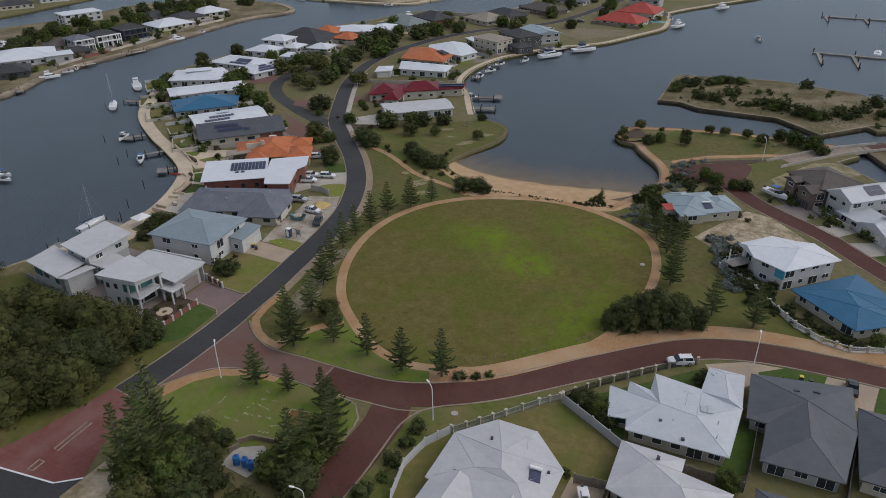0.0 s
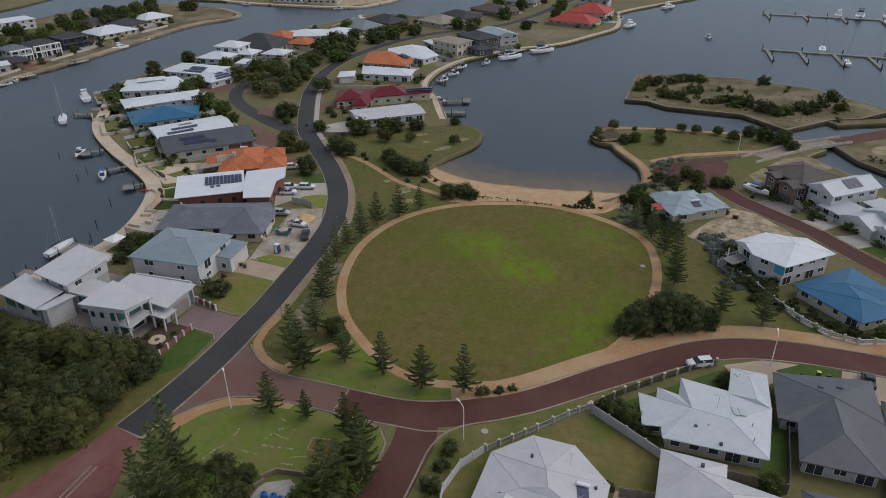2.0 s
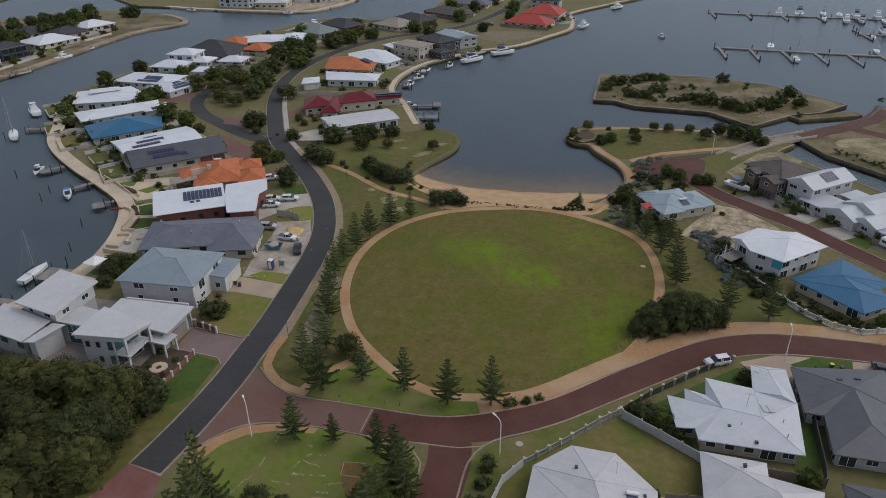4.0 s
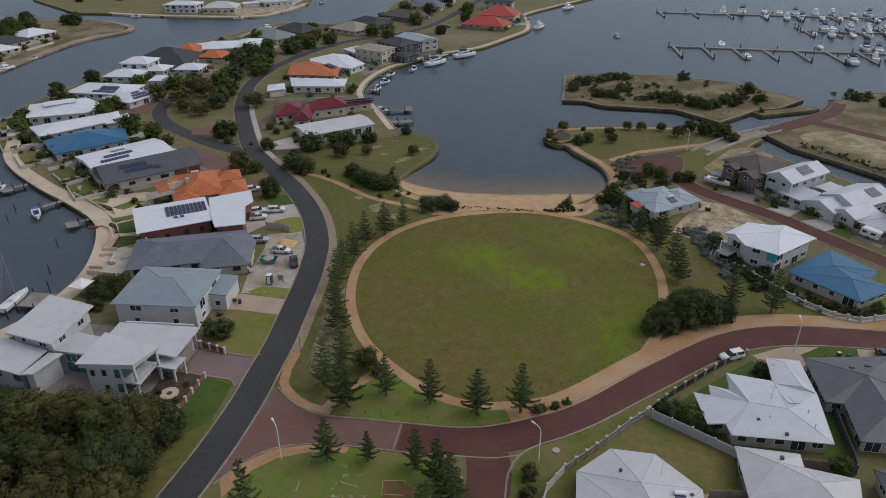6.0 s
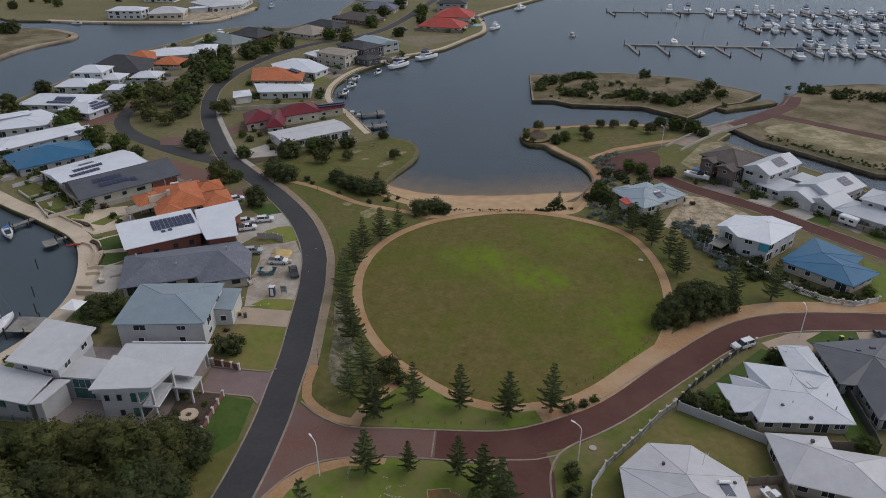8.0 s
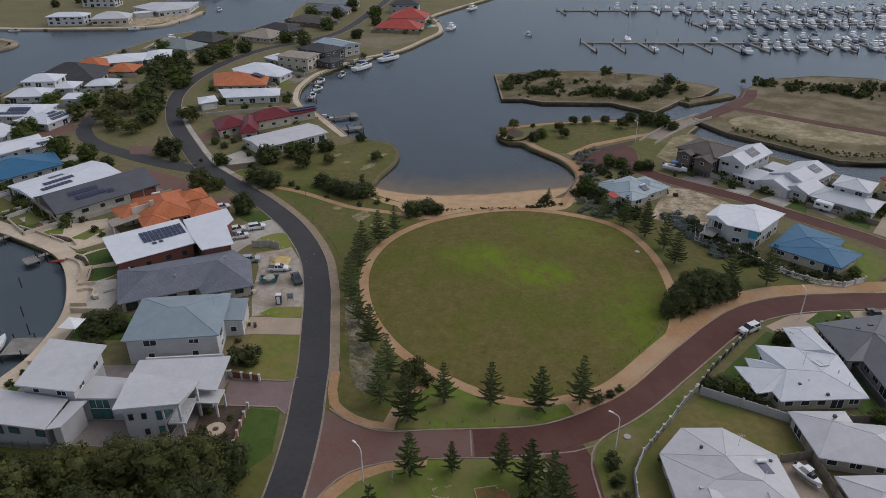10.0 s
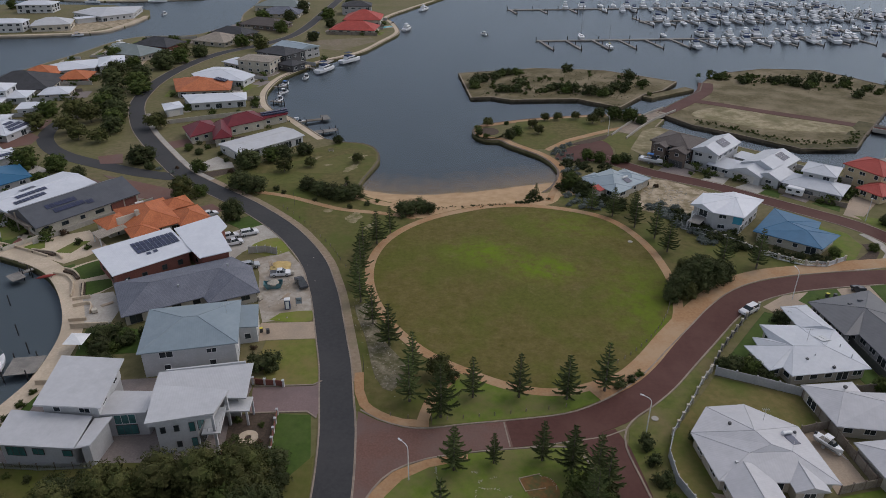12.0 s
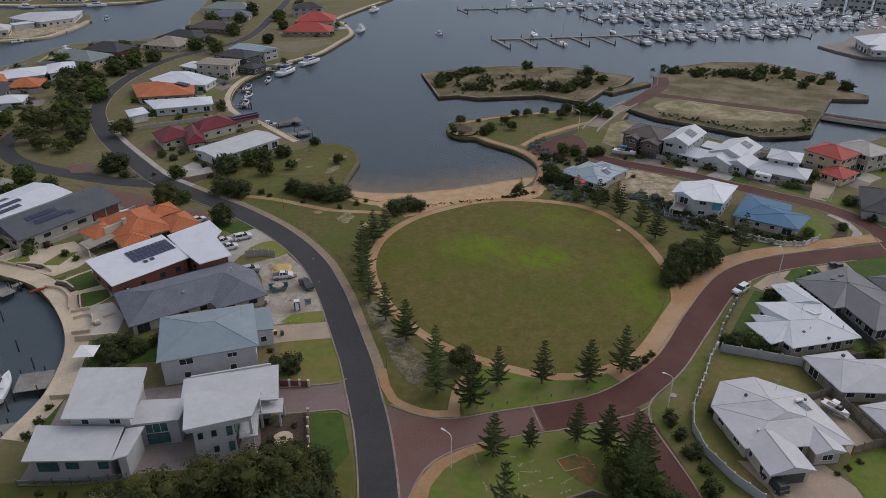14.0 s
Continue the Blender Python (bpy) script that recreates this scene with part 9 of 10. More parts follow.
fence("pale rendered pillar fence with open steel panels", [(19.6, -48.0), (25.0, -40.0), (28.4, -34.6), (30.9, -31.4)], 1.2, 2.6, "render", "steel", 0.4, kind="bars")
fence("rendered pillar fence with steel panels along the verge", [(31.2, -31), (35.2, -24.6), (40.4, -17.8), (44, -13.2), (48, -9.2)], 1.3, 2.5, "render", "dtrim", 0.4, kind="bars")
fence("white panel fence curving round the corner lot", [(22, -68.6), (19.4, -64.2), (17.4, -58.4), (17.6, -53), (19.5, -48.4)], 1.7, 2.4, "white", "white", 0.15)
fence("pale boundary wall between two lots", [(31.6, -32), (38, -34.6), (44.8, -37.6)], 1.8, 3, "greywall", "greywall", 0.2, 0.12)
fence("grey boundary fence beside a side yard", [(44.9, -37.8), (45.6, -46), (47, -58)], 1.8, 2.4, "brown", "timber", 0.15)
fence("grey timber gate fence across a side yard", [(40.4, -47.4), (45.6, -45.9)], 1.8, 2.4, "timber", "timber", 0.15)
fence("grey boundary fence at the front lawn", [(40.8, -60), (47, -58.4), (56, -56.4)], 1.6, 2.4, "brown", "timber", 0.15)
fence("grey fence between the southern lots", [(47, -38), (57, -36.4), (61.6, -36)], 1.8, 2.4, "timber", "timber", 0.12)
fence("charcoal fence between white and charcoal roofs", [(61.2, -8.4), (60.6, -20), (61.8, -33), (61.8, -36)], 1.8, 2.4, "dtrim", "dtrim", 0.1)
fence("charcoal fence beside narrow lots", [(74.8, -10), (74.4, -22), (74.6, -34)], 1.8, 2.4, "dtrim", "dtrim", 0.1)
fence("cream pillar fence with white slats below the blue roof", [(49.6, 24.6), (55, 18.4), (60.8, 12.6), (66, 9.6), (70.8, 9.2), (76.4, 12.2)], 1.3, 2.6, "render", "trim", 0.4, kind="bars")
fence("white rail fence round the turquoise beach house", [(44, 36), (42.4, 28.6), (49.4, 24.8)], 1.2, 2.2, "white", "white", 0.15, kind="bars")
fence("low brick and white pillar fence by the driveway", [(-52.4, -36.6), (-50.2, -36.9), (-48.4, -37.0), (-46.8, -37.2)], 1.3, 1.9, "white", "brick", 0.35)
fence("low brick and white pillar garden fence", [(-46.2, -44.6), (-45.8, -49), (-45.2, -53.6), (-49.4, -54.4), (-53, -54.4)], 1.1, 2.2, "white", "brick", 0.35)
fence("grey steel boundary fence beside the building site", [(-66.4, 12.6), (-62.4, 13.2), (-59.4, 12.2)], 1.8, 2.0, "steel", "concrete", 0.12)
fence("rusty mesh fence beside the dry garden", [(-88, -57.6), (-80, -58), (-72, -57.4)], 1.2, 2.5, "timber", "steel", 0.1, kind="bars")
fence("dark timber rail fence in the dunes", [(-56, 47.6), (-50, 52), (-48.4, 56)], 0.9, 2.0, "timber", "timber", 0.12, kind="bars")

# building site: skip, portable toilet, board, sand pile, bins
t = thing("skip_bin", pose(-56.6, -3.2, 0.12, 0, 0, 12), "teal steel skip bin full of rubble", "skip bin")
bm = bmesh.new()
q = [bm.verts.new(c) for c in ((-1.4, -0.8, 0), (1.4, -0.8, 0), (1.4, 0.8, 0), (-1.4, 0.8, 0), (-2.1, -0.95, 1.3), (2.1, -0.95, 1.3), (2.1, 0.95, 1.3), (-2.1, 0.95, 1.3))]
for f in ((0, 1, 2, 3), (0, 1, 5, 4), (1, 2, 6, 5), (2, 3, 7, 6), (3, 0, 4, 7)):
    bm.faces.new([q[i] for i in f])
part("body", bm, surface("teal_steel", (0.05, 0.17, 0.2), (0.08, 0.22, 0.25), 2.0, 0.5, 0.6, (0.14, 0.15, 0.14), 0.4), t, "teal painted steel body")
bm = bmesh.new()
lobe(bm, Vector((0, 0, 1.1)), 1.5, 0.32, 3.0)
part("rubble", bm, M["rock"], t)
t = thing("portable_toilet", pose(-51.6, -11.6, 0.13, 0, 0, 10), "blue and white portable toilet on a building site", "portable toilet")
bm = bmesh.new()
box(bm, 0, 0, 0, 1.15, 1.15, 2.1, 0, 0.04)
part("cabin", bm, M["navy"], t)
bm = bmesh.new()
box(bm, 0, 0, 2.1, 1.2, 1.2, 0.22, 0, 0.08)
part("roof", bm, M["trim"], t)
bm = bmesh.new()
box(bm, 0, -0.59, 0.15, 0.7, 0.05, 1.8)
part("door", bm, M["trim"], t)
t = thing("sign_board", pose(-49.4, -10.6, 0.13, 0, 0, 10), "grey builder's sign board on two posts", "sign")
bm = bmesh.new()
box(bm, 0, 0, 0.5, 1.3, 0.06, 1.5)
part("board", bm, M["r_pale"], t)
for z in (0.9, 1.25, 1.6):
    bm = bmesh.new()
    box(bm, 0, -0.04, z, 0.9, 0.02, 0.1)
    part("lettering_bar", bm, M["dtrim"], t)
for s in (-0.6, 0.6):
    bm = bmesh.new()
    box(bm, s, 0, 0, 0.08, 0.08, 2.05)
    part("post", bm, M["timber"], t)
bm = bmesh.new()
lobe(bm, Vector((-57.2, 6.5, 0.02)), 2.9, 0.16, 8.0, 3)
lobe(bm, Vector((-58.4, 7.2, 0.02)), 1.3, 0.42, 3.0, 2)
lobe(bm, Vector((-56.0, 6.2, 0.02)), 1.1, 0.4, 5.0, 2)
tagged(new("sand_heap", mesh_of(bm, surface("builders_sand", (0.5, 0.36, 0.14), (0.58, 0.43, 0.19), 2.0, 0.3, 0.95, (0.38, 0.26, 0.1), 0.4), "sand_heap", smooth=True)), "spread heap of yellow builder's sand", "sand pile", kind="stuff")
for x, y, c in ((-55.0, -20.4, "yellow"), (-53.6, -20.8, "dtrim"), (64.6, -4.4, "yellow"), (66.2, -4.6, "dtrim")):
    t = thing("wheelie_bin", pose(x, y, 0.06, 0, 0, 20), "dark green wheeled rubbish bin with " + ("yellow" if c == "yellow" else "dark") + " lid", "bin", "wheelie bins")
    bm = bmesh.new()
    cabin(bm, -0.3, 0.32, 0.6, 0.05, 0.95, -0.05)
    part("body", bm, M["dtrim"], t)
    bm = bmesh.new()
    box(bm, 0, 0, 0.95, 0.68, 0.66, 0.08, 0, 0.02)
    part("lid", bm, M[c], t)

# pump station with blue tanks
slab("pump_pad", [(-6.8, -73), (-7.4, -69.2), (-4, -66.6), (-0.6, -68), (-1.4, -72.8)], 0.12, M["concrete"], "pale concrete pad of a pump station", "pad", 0.2)
for i, (x, y) in enumerate(((-4.6, -71.6), (-3.2, -71.2), (-2.0, -71.2))):
    t = thing("water_tank", pose(x, y, 0.12), "upright blue plastic tank on a concrete pad", "tank", "blue tanks")
    bm = bmesh.new()
    rod(bm, (0, 0, 0), (0, 0, 1.7), 0.55, 0.55, 16)
    bmesh.ops.bevel(bm, geom=[e for e in bm.edges if abs(e.verts[0].co.z - e.verts[1].co.z) < 0.01], offset=0.12, segments=2, affect="EDGES")
    part("body", bm, M["bluetarp"], t, smooth=False)
    bm = bmesh.new()
    rod(bm, (0, 0, 1.7), (0, 0, 1.85), 0.18, sides=10)
    part("cap", bm, M["navy"], t)
for pts in ([(-8, -68.6), (-6.6, -66.4), (-2.6, -65.2), (-0.6, -66.4)], [(-7.6, -70.6), (-7, -68.8)]):
    ribbon("retaining_wall", pts, 0.15, -0.15, 1.0, M["quay"], "low limestone retaining wall", "wall", 1.0, 0)

# round garden bed in front of the modern house, picnic canopy, red canoe, path stones
bm = bmesh.new()
strip(bm, smooth_line([(-49.7 + 1.1 * math.cos(a), -50.2 + 1.1 * math.sin(a)) for a in (i * math.pi / 6 for i in range(12))], 0.4, True), 0.55, -0.55, 0.2, 0.2, True)
solid("garden_ring", bm, M["prom"], "round pale paved garden ring", "paving")
t = thing("patio_umbrella", pose(-88.6, -27.0, 0.1), "square white canvas shade over a terrace", "umbrella")
bm = bmesh.new()
q = [bm.verts.new(c) for c in ((-1.9, -1.9, 2.4), (1.9, -1.9, 2.4), (1.9, 1.9, 2.4), (-1.9, 1.9, 2.4), (0, 0, 2.95))]
for f in ((0, 1, 4), (1, 2, 4), (2, 3, 4), (3, 0, 4), (3, 2, 1, 0)):
    bm.faces.new([q[i] for i in f])
part("canopy", bm, M["trim"], t)
bm = bmesh.new()
rod(bm, (0, 0, 0), (0, 0, 2.9), 0.05, sides=6)
part("pole", bm, M["steel"], t)
t = thing("canoe", pose(-109.2, -0.4, 0.55, 0, 0, 30), "red canoe on a low rack beside the promenade", "canoe")
bm = bmesh.new()
for i in range(8):
    g0, g1 = i / 8, (i + 1) / 8
    rod(bm, ((g0 - 0.5) * 4.2, 0, 0), ((g1 - 0.5) * 4.2, 0, 0), 0.04 + 0.32 * math.sin(math.pi * g0), 0.04 + 0.32 * math.sin(math.pi * g1), 8)
part("hull", bm, M["r_red"], t)
bm = bmesh.new()
for x in (-1.1, 1.1):
    box(bm, x, 0, -0.5, 0.1, 0.8, 0.25)
part("rack", bm, M["timber"], t)
for x, y, a in ((38, 118, 40), (-58, 84, 15), (24, 44.6, 30)):
    t = thing("park_bench", pose(x, y, 0.1, 0, 0, a), "plain weathered timber park bench", "bench", "park benches")
    bm = bmesh.new()
    for i in range(3):
        box(bm, 0, -0.2 + i * 0.17, 0.42, 1.7, 0.14, 0.04)
    part("seat", bm, M["timber"], t)
    bm = bmesh.new()
    for z in (0.6, 0.78):
        box(bm, 0, 0.28, z, 1.7, 0.04, 0.13)
    part("backrest", bm, M["timber"], t)
    for s in (-0.7, 0.7):
        bm = bmesh.new()
        box(bm, s, 0, 0, 0.08, 0.5, 0.42)
        part("leg", bm, M["steel"], t)
lid = shared(("manhole", 1), lambda q: rod(q, (0, 0, 0), (0, 0, 0.1), 0.6, sides=20), M["concrete"])
for x, y in ((17.6, -44.2), (-42.5, -59), (27.4, 20.8)):
    o = new("manhole_cover", lid)
    o.matrix_basis = pose(x, y, 0.13)
    tagged(o, "round pale concrete manhole cover in the grass", "manhole cover")

# building-site debris and clods on the vacant lot
rk = random.Random(31)
bm = bmesh.new()
for i in range(260):
    u = rk.random()
    x, y, s = (rk.gauss(-55, 3.0), rk.gauss(-2, 6.0), rk.uniform(0.06, 0.25)) if i < 120 else (rk.uniform(38, 54), rk.uniform(42, 58), rk.uniform(0.08, 0.34))
    if i >= 120 and not (36 + (y - 42) * 0.1 < x < 60 - (y - 36) * 0.55):
        continue
    r = bmesh.ops.create_icosphere(bm, subdivisions=1, radius=s, matrix=pose(x, y, 0.12))
    for v in r["verts"]:
        v.co.z = 0.1 + (v.co.z - 0.1) * 0.45
solid("rubble", bm, M["rock"], "loose rubble and clods on bare ground", "rubble", "stuff")
for x, y, a, n in ((-57.6, 3.6, 20, 5), (-53.0, -6.8, 70, 3), (-59.8, 7.4, 110, 4), (-60.6, -5.4, 15, 4), (-90.4, -11.0, 40, 3)):
    t = thing("timber_stack", pose(x, y, 0.12, 0, 0, a), "stack of pale building timber on the ground", "timber stack", "site timber")
    for k in range(n):
        bm = bmesh.new()
        box(bm, 0, (k % 3) * 0.3 - 0.3, (k // 3) * 0.12, 2.6 - 0.2 * (k % 2), 0.24, 0.1)
        part("plank", bm, M["tanpave"], t)
for x, y, a in ((-53.8, 2.6, 15), (-58.4, -8.4, 60), (-91.6, -14.2, 30)):
    t = thing("brick_pallet", pose(x, y, 0.12, 0, 0, a), "pallet of cream bricks beside a new house", "pallet", "site pallets")
    bm = bmesh.new()
    for k in (-0.45, 0, 0.45):
        box(bm, 0, k, 0, 1.1, 0.14, 0.12)
    box(bm, 0, 0, 0.12, 1.15, 1.1, 0.03)
    part("pallet", bm, M["timber"], t)
    bm = bmesh.new()
    box(bm, 0, 0, 0.15, 1.0, 0.95, 0.7, 0, 0.03)
    part("load", bm, M["render"], t)

# ---------------------------------------------------------------- planting
rnd = random.Random(77)
gumlabel = "tall olive-green coastal tree in a dense stand"
for i, (x, y) in enumerate(((-95, -64), (-80, -71.6), (-71, -67.4), (-65, -65.6), (-58.6, -62.4), (-52.4, -62.6), (-48, -60.6), (-46.5, -68), (-53, -73), (-60, -72), (-67, -74), (-75, -76), (-84, -75), (-92, -72), (-49, -79),
                            (-57, -81), (-66, -83), (-76, -86), (-88, -84), (-53, -89), (-64, -93), (-98, -80), (-44.6, -66.4), (-87, -69.6), (-43.6, -72.4), (-43, -78.6), (-46, -84.6), (-71, -70), (-62, -77.6), (-80, -80.6), (-48.6, -73.6), (-42.2, -69.6), (-41.2, -75.6))):
    plant(GUMS[(0, 1, 3, 0, 1, 0, 1, 2, 0, 3, 1)[i % 11]], x, y, rnd.uniform(0.88, 1.1), rise=rnd.uniform(0.78, 0.98), group="coastal trees by the street")
for x, y, s in ((-47, -56.4, 0.6), (-43.6, -56.8, 0.6), (-42.6, -60.4, 0.55)):
    plant(GREENS[1], x, y, s, label="reddish green garden tree by the lawn")
# reserve and street trees
for i, (x, y, s, k) in enumerate(((-154.4, 100.4, 0.95, 2), (-147.6, 94, 1.0, 2), (-139, 91, 0.85, 2), (-139, 102, 1.0, 1), (-152, 113, 1.0, 2), (-153, 127, 1.0, 1), (-156, 140, 1.2, 1), (-160, 118, 1.15, 2), (-116.7, 72.9, 0.95, 1),
                                  (-157, 172, 1.4, 1), (-156, 196, 1.2, 1), (-152, 208, 1.2, 0), (-125, 106, 0.95, 2), (-93.4, 44.7, 0.95, 1), (-89.6, 47.2, 0.6, 0), (-75.6, 31.4, 0.85, 1), (-112, 67, 0.4, 1), (-141, 108, 1.0, 1),
                                  (-145, 119, 1.1, 1), (-168, 104, 1.0, 1), (-172, 121, 0.9, 0), (-164, 160, 1.3, 1), (-172, 182, 1.2, 1), (-170, 196, 1.0, 0), (-162, 214, 1.1, 1), (-158, 228, 1.0, 1), (-151, 67.1, 0.9, 0),
                                  (-140, 64.4, 0.75, 0), (-172, 78, 0.9, 0), (-176, 88, 0.9, 1), (-131, 60, 0.5, 1), (-120, 238, 1.0, 1), (-133, 247, 0.9, 0), (-97, 262, 0.8, 1), (-120, 285, 0.9, 0), (-94, 303, 0.8, 1), (-188, 118, 0.7, 0),
                                  (-206, 92, 0.9, 1), (-214, 120, 0.8, 1), (-122, 318, 1.0, 1), (-140, 322, 1.1, 0), (-188, 216, 0.9, 1), (-168, 242, 0.9, 0), (-192, 58, 0.75, 0), (-198, 66, 0.8, 1), (-116, 164, 0.4, 1), (-150, 152, 1.0, 0),
                                  (-154, 160, 1.1, 1), (-147, 222, 0.9, 1), (-128, 262, 0.8, 1), (-100, 330, 1.0, 0), (-120, 350, 1.1, 1), (-92, 378, 1.1, 1), (-150, 395, 1.2, 1))):
    tall = i % 2 and k != 2 and s > 0.8
    plant(GUMS[(3, 0, 2)[i % 3]] if tall else GREENS[k], x, y, s * rnd.uniform(1.05, 1.38) * (0.78 if tall else 1), rise=rnd.uniform(0.72, 0.95), label=("round green street tree in dry grass", "dense dark green street tree in dry grass", "umbrella-shaped green tree in dry grass")[k])
# by the groyne lot and the beach
for x, y, s, k in ((-79.4, 52.8, 0.95, 1), (-74.6, 50.6, 0.9, 1), (-81.6, 69.2, 1.12, 1), (-75.6, 75.4, 0.85, 0), (-72.4, 77.2, 0.9, 1), (-66.4, 81.6, 0.75, 1), (-69.6, 65.9, 0.85, 2), (-62.2, 70.4, 0.6, 2), (-47.9, 74.4, 0.6, 2), (-59.4, 52.4, 0.7, 1),
                   (-55.6, 49.2, 0.7, 1), (-51.9, 47, 0.75, 1), (-48.4, 45.4, 0.75, 1), (-45.2, 46.6, 0.75, 1), (-57, 93, 0.5, 1), (-30, 35.8, 0.75, 1), (-26.4, 37.8, 0.7, 1), (-23.8, 37.4, 0.55, 1), (-96, 65.4, 0.7, 0), (-105.6, 84, 0.45, 0), (-101, 80.6, 0.4, 1)):
    plant(GREENS[k], x, y, s, rise=0.85, label="dense dark green tree near the beach")
for x, y, s in ((-86.4, -23.6, 0.62), (-84.2, -27.4, 0.6), (-81.8, -31.6, 0.5), (-80.4, -24.6, 0.5)):
    plant(GREENS[1], x, y, s, rise=0.75, label="dense dark green garden tree behind a house")
# the dense clump beside the oval
for x, y, s, k in ((32.4, -4.4, 0.7, 3), (36.8, -1.6, 0.9, 3), (41.2, 0.4, 0.72, 3), (35.4, 2.2, 0.6, 0), (30.2, -6.8, 0.45, 3), (39.8, 4.2, 0.56, 1), (34.0, -5.6, 0.46, 0), (44.6, 2.4, 0.5, 3)):
    plant(GUMS[k], x, y, s, rise=1.0, label="dense dark green tree in a clump beside the oval", group="clump beside the oval")
plant(GREENS[2], -18.9, -33.9, 0.74, label="grey-green feathery tree beside the oval path")
plant(BUSHES[0], -16.6, -34.4, 1.0)
# pump-station thicket
for i, (x, y, s) in enumerate(((-12, -76, 0.8), (-8.6, -75.6, 0.75), (-12.6, -71.4, 0.6), (-9.4, -79.6, 0.9), (-4.4, -77.4, 0.8), (8.4, -76, 0.6), (-15, -82, 0.9), (-3, -82.4, 0.95), (3.6, -78.4, 0.85),
                               (6.4, -70, 0.55), (-10, -69.4, 0.42), (-9.6, -85.6, 1.0), (5.6, -84, 0.95), (-16, -73.4, 0.55), (1.2, -65.6, 0.8), (4.8, -66.4, 0.9), (-13.6, -70.6, 0.62), (-7.8, -73.8, 0.7), (2.6, -61.8, 0.72), (7.2, -70.4, 0.85), (5.2, -62.6, 0.7), (1.6, -70.4, 0.7))):
    plant((GREENS + GUMS)[i % 3], x, y, s, rise=0.95, label="leafy tree in the thicket by the pump station", group="pump station thicket")
# eastern trees
for x, y, s, k in ((-5, 112.6, 0.6, 2), (2.4, 99.6, 0.6, 1), (5, 103.4, 0.55, 0), (11.2, 110.8, 0.6, 2), (12.8, 104.2, 0.6, 2), (16.6, 119.6, 0.55, 2), (21.5, 120.4, 0.55, 2), (28.4, 121.6, 0.55, 2), (34.1, 116.5, 0.7, 2),
                   (38, 125.6, 0.65, 1), (42.9, 122.4, 0.85, 0), (48.5, 120.6, 0.85, 0), (52, 117, 0.6, 1), (26, 79.3, 0.6, 0), (29.6, 76.8, 0.6, 0), (34.6, 76, 0.5, 0), (37.6, 77, 0.55, 1), (17.4, 55.4, 0.8, 0), (20.4, 52.6, 0.6, 1),
                   (59.6, -36.2, 0.5, 0), (52.4, -15.2, 0.5, 1), (50.4, -14.2, 0.45, 1), (35.4, -30.4, 0.52, 1), (38.2, -31.2, 0.56, 0), (40.2, -32.6, 0.5, 1), (33.6, -29.6, 0.36, 1), (97, 32.4, 0.5, 1), (75, 14.6, 0.4, 0), (86, 17.6, 0.35, 0)):
    plant(GREENS[k], x, y, s, rise=0.9, label="small round green tree in a lawn or garden")
# island and vacant land scrub
for i, (x, y) in enumerate(((-8.8, 165.6), (-6.2, 175.5), (0.5, 182), (6.3, 188.4), (11, 190), (3.5, 160), (9.2, 159.6), (12.1, 170.8), (20.5, 159.8), (27.2, 164), (32.7, 160.4), (39.2, 156.3), (44.4, 153.7), (50.3, 163.1), (54.3, 160.1),
                            (61.7, 183.1), (64.9, 170.9), (35.6, 197), (-9, 170), (23, 162), (30, 159), (47, 157), (52, 165.5), (-4.5, 178.5), (3, 185), (42, 160), (56.5, 166), (59, 172),
                            (102.2, 183.2), (110.9, 176.2), (124, 178.6), (132.2, 172.9), (137.8, 170.6), (150.8, 180.3), (155.8, 176.8), (160.8, 166.2), (164.3, 163), (171, 168.5), (150.5, 155.1), (166.8, 149), (113, 178), (128, 177), (141, 176), (146, 183), (153, 171), (135, 168))):
    plant(BUSHES[0] if i % 4 else BUSHES[1], x, y, rnd.uniform(1.3, 2.4), rise=rnd.uniform(0.7, 1.0), label="dark green coastal shrub in dry grass", group="coastal scrub")
spots = []
for i in range(150):
    a = rnd.random()
    spots.append((40 + 9.5 * a + rnd.uniform(-3.4, 3.2), 42 - 20 * a + rnd.uniform(-3, 2.6), rnd.uniform(0.45, 1.0)))
for i in range(46):
    spots.append((17.5 + rnd.uniform(-2.5, 7), 49 + rnd.uniform(-9, 7), rnd.uniform(0.4, 0.9)))
for i in range(30):
    spots.append((18 + rnd.uniform(-2, 4), 74 + rnd.uniform(-10, 14), rnd.uniform(0.35, 0.8)))
low = []
for i in range(45):
    low.append((rnd.uniform(-8, 66), rnd.uniform(153, 194), rnd.uniform(0.3, 1.1)))
for i in range(80):
    a = rnd.random()
    low.append((100 + 62 * a + rnd.gauss(0, 4), 186 - 26 * a * a + rnd.gauss(0, 5), rnd.uniform(0.3, 1.2)))
for i in range(170):
    a = rnd.random() * 4
    (x0, y0), (x1, y1) = ((73, 118.5), (85, 109), (101, 95), (118.5, 95.6), (128.6, 107.6))[int(a):int(a) + 2]
    f = a - int(a)
    low.append((x0 + (x1 - x0) * f + rnd.gauss(0.8, 1.0), y0 + (y1 - y0) * f + rnd.gauss(2.0, 1.6), rnd.uniform(0.14, 0.42)))
keep = [q for q in low if not (80 < q[0] < 100 and 140 < q[1] < 172)]
joined("island_shrubs", "low olive-green shrubs in dry coastal grass", "shrubs", SMALL, keep)
dark = []
for i in range(70):
    a = rnd.random()
    dark.append((43 + 11 * a + rnd.gauss(0, 1.3), 36 - 18 * a + rnd.gauss(0, 1.6), rnd.uniform(0.6, 1.3)))
for i in range(46):
    a = rnd.random()
    dark.append((52 + 22 * a + rnd.gauss(0, 0.8), 21 - 14 * a + 4.5 * a * a + rnd.gauss(0, 0.8), rnd.uniform(0.4, 0.9)))
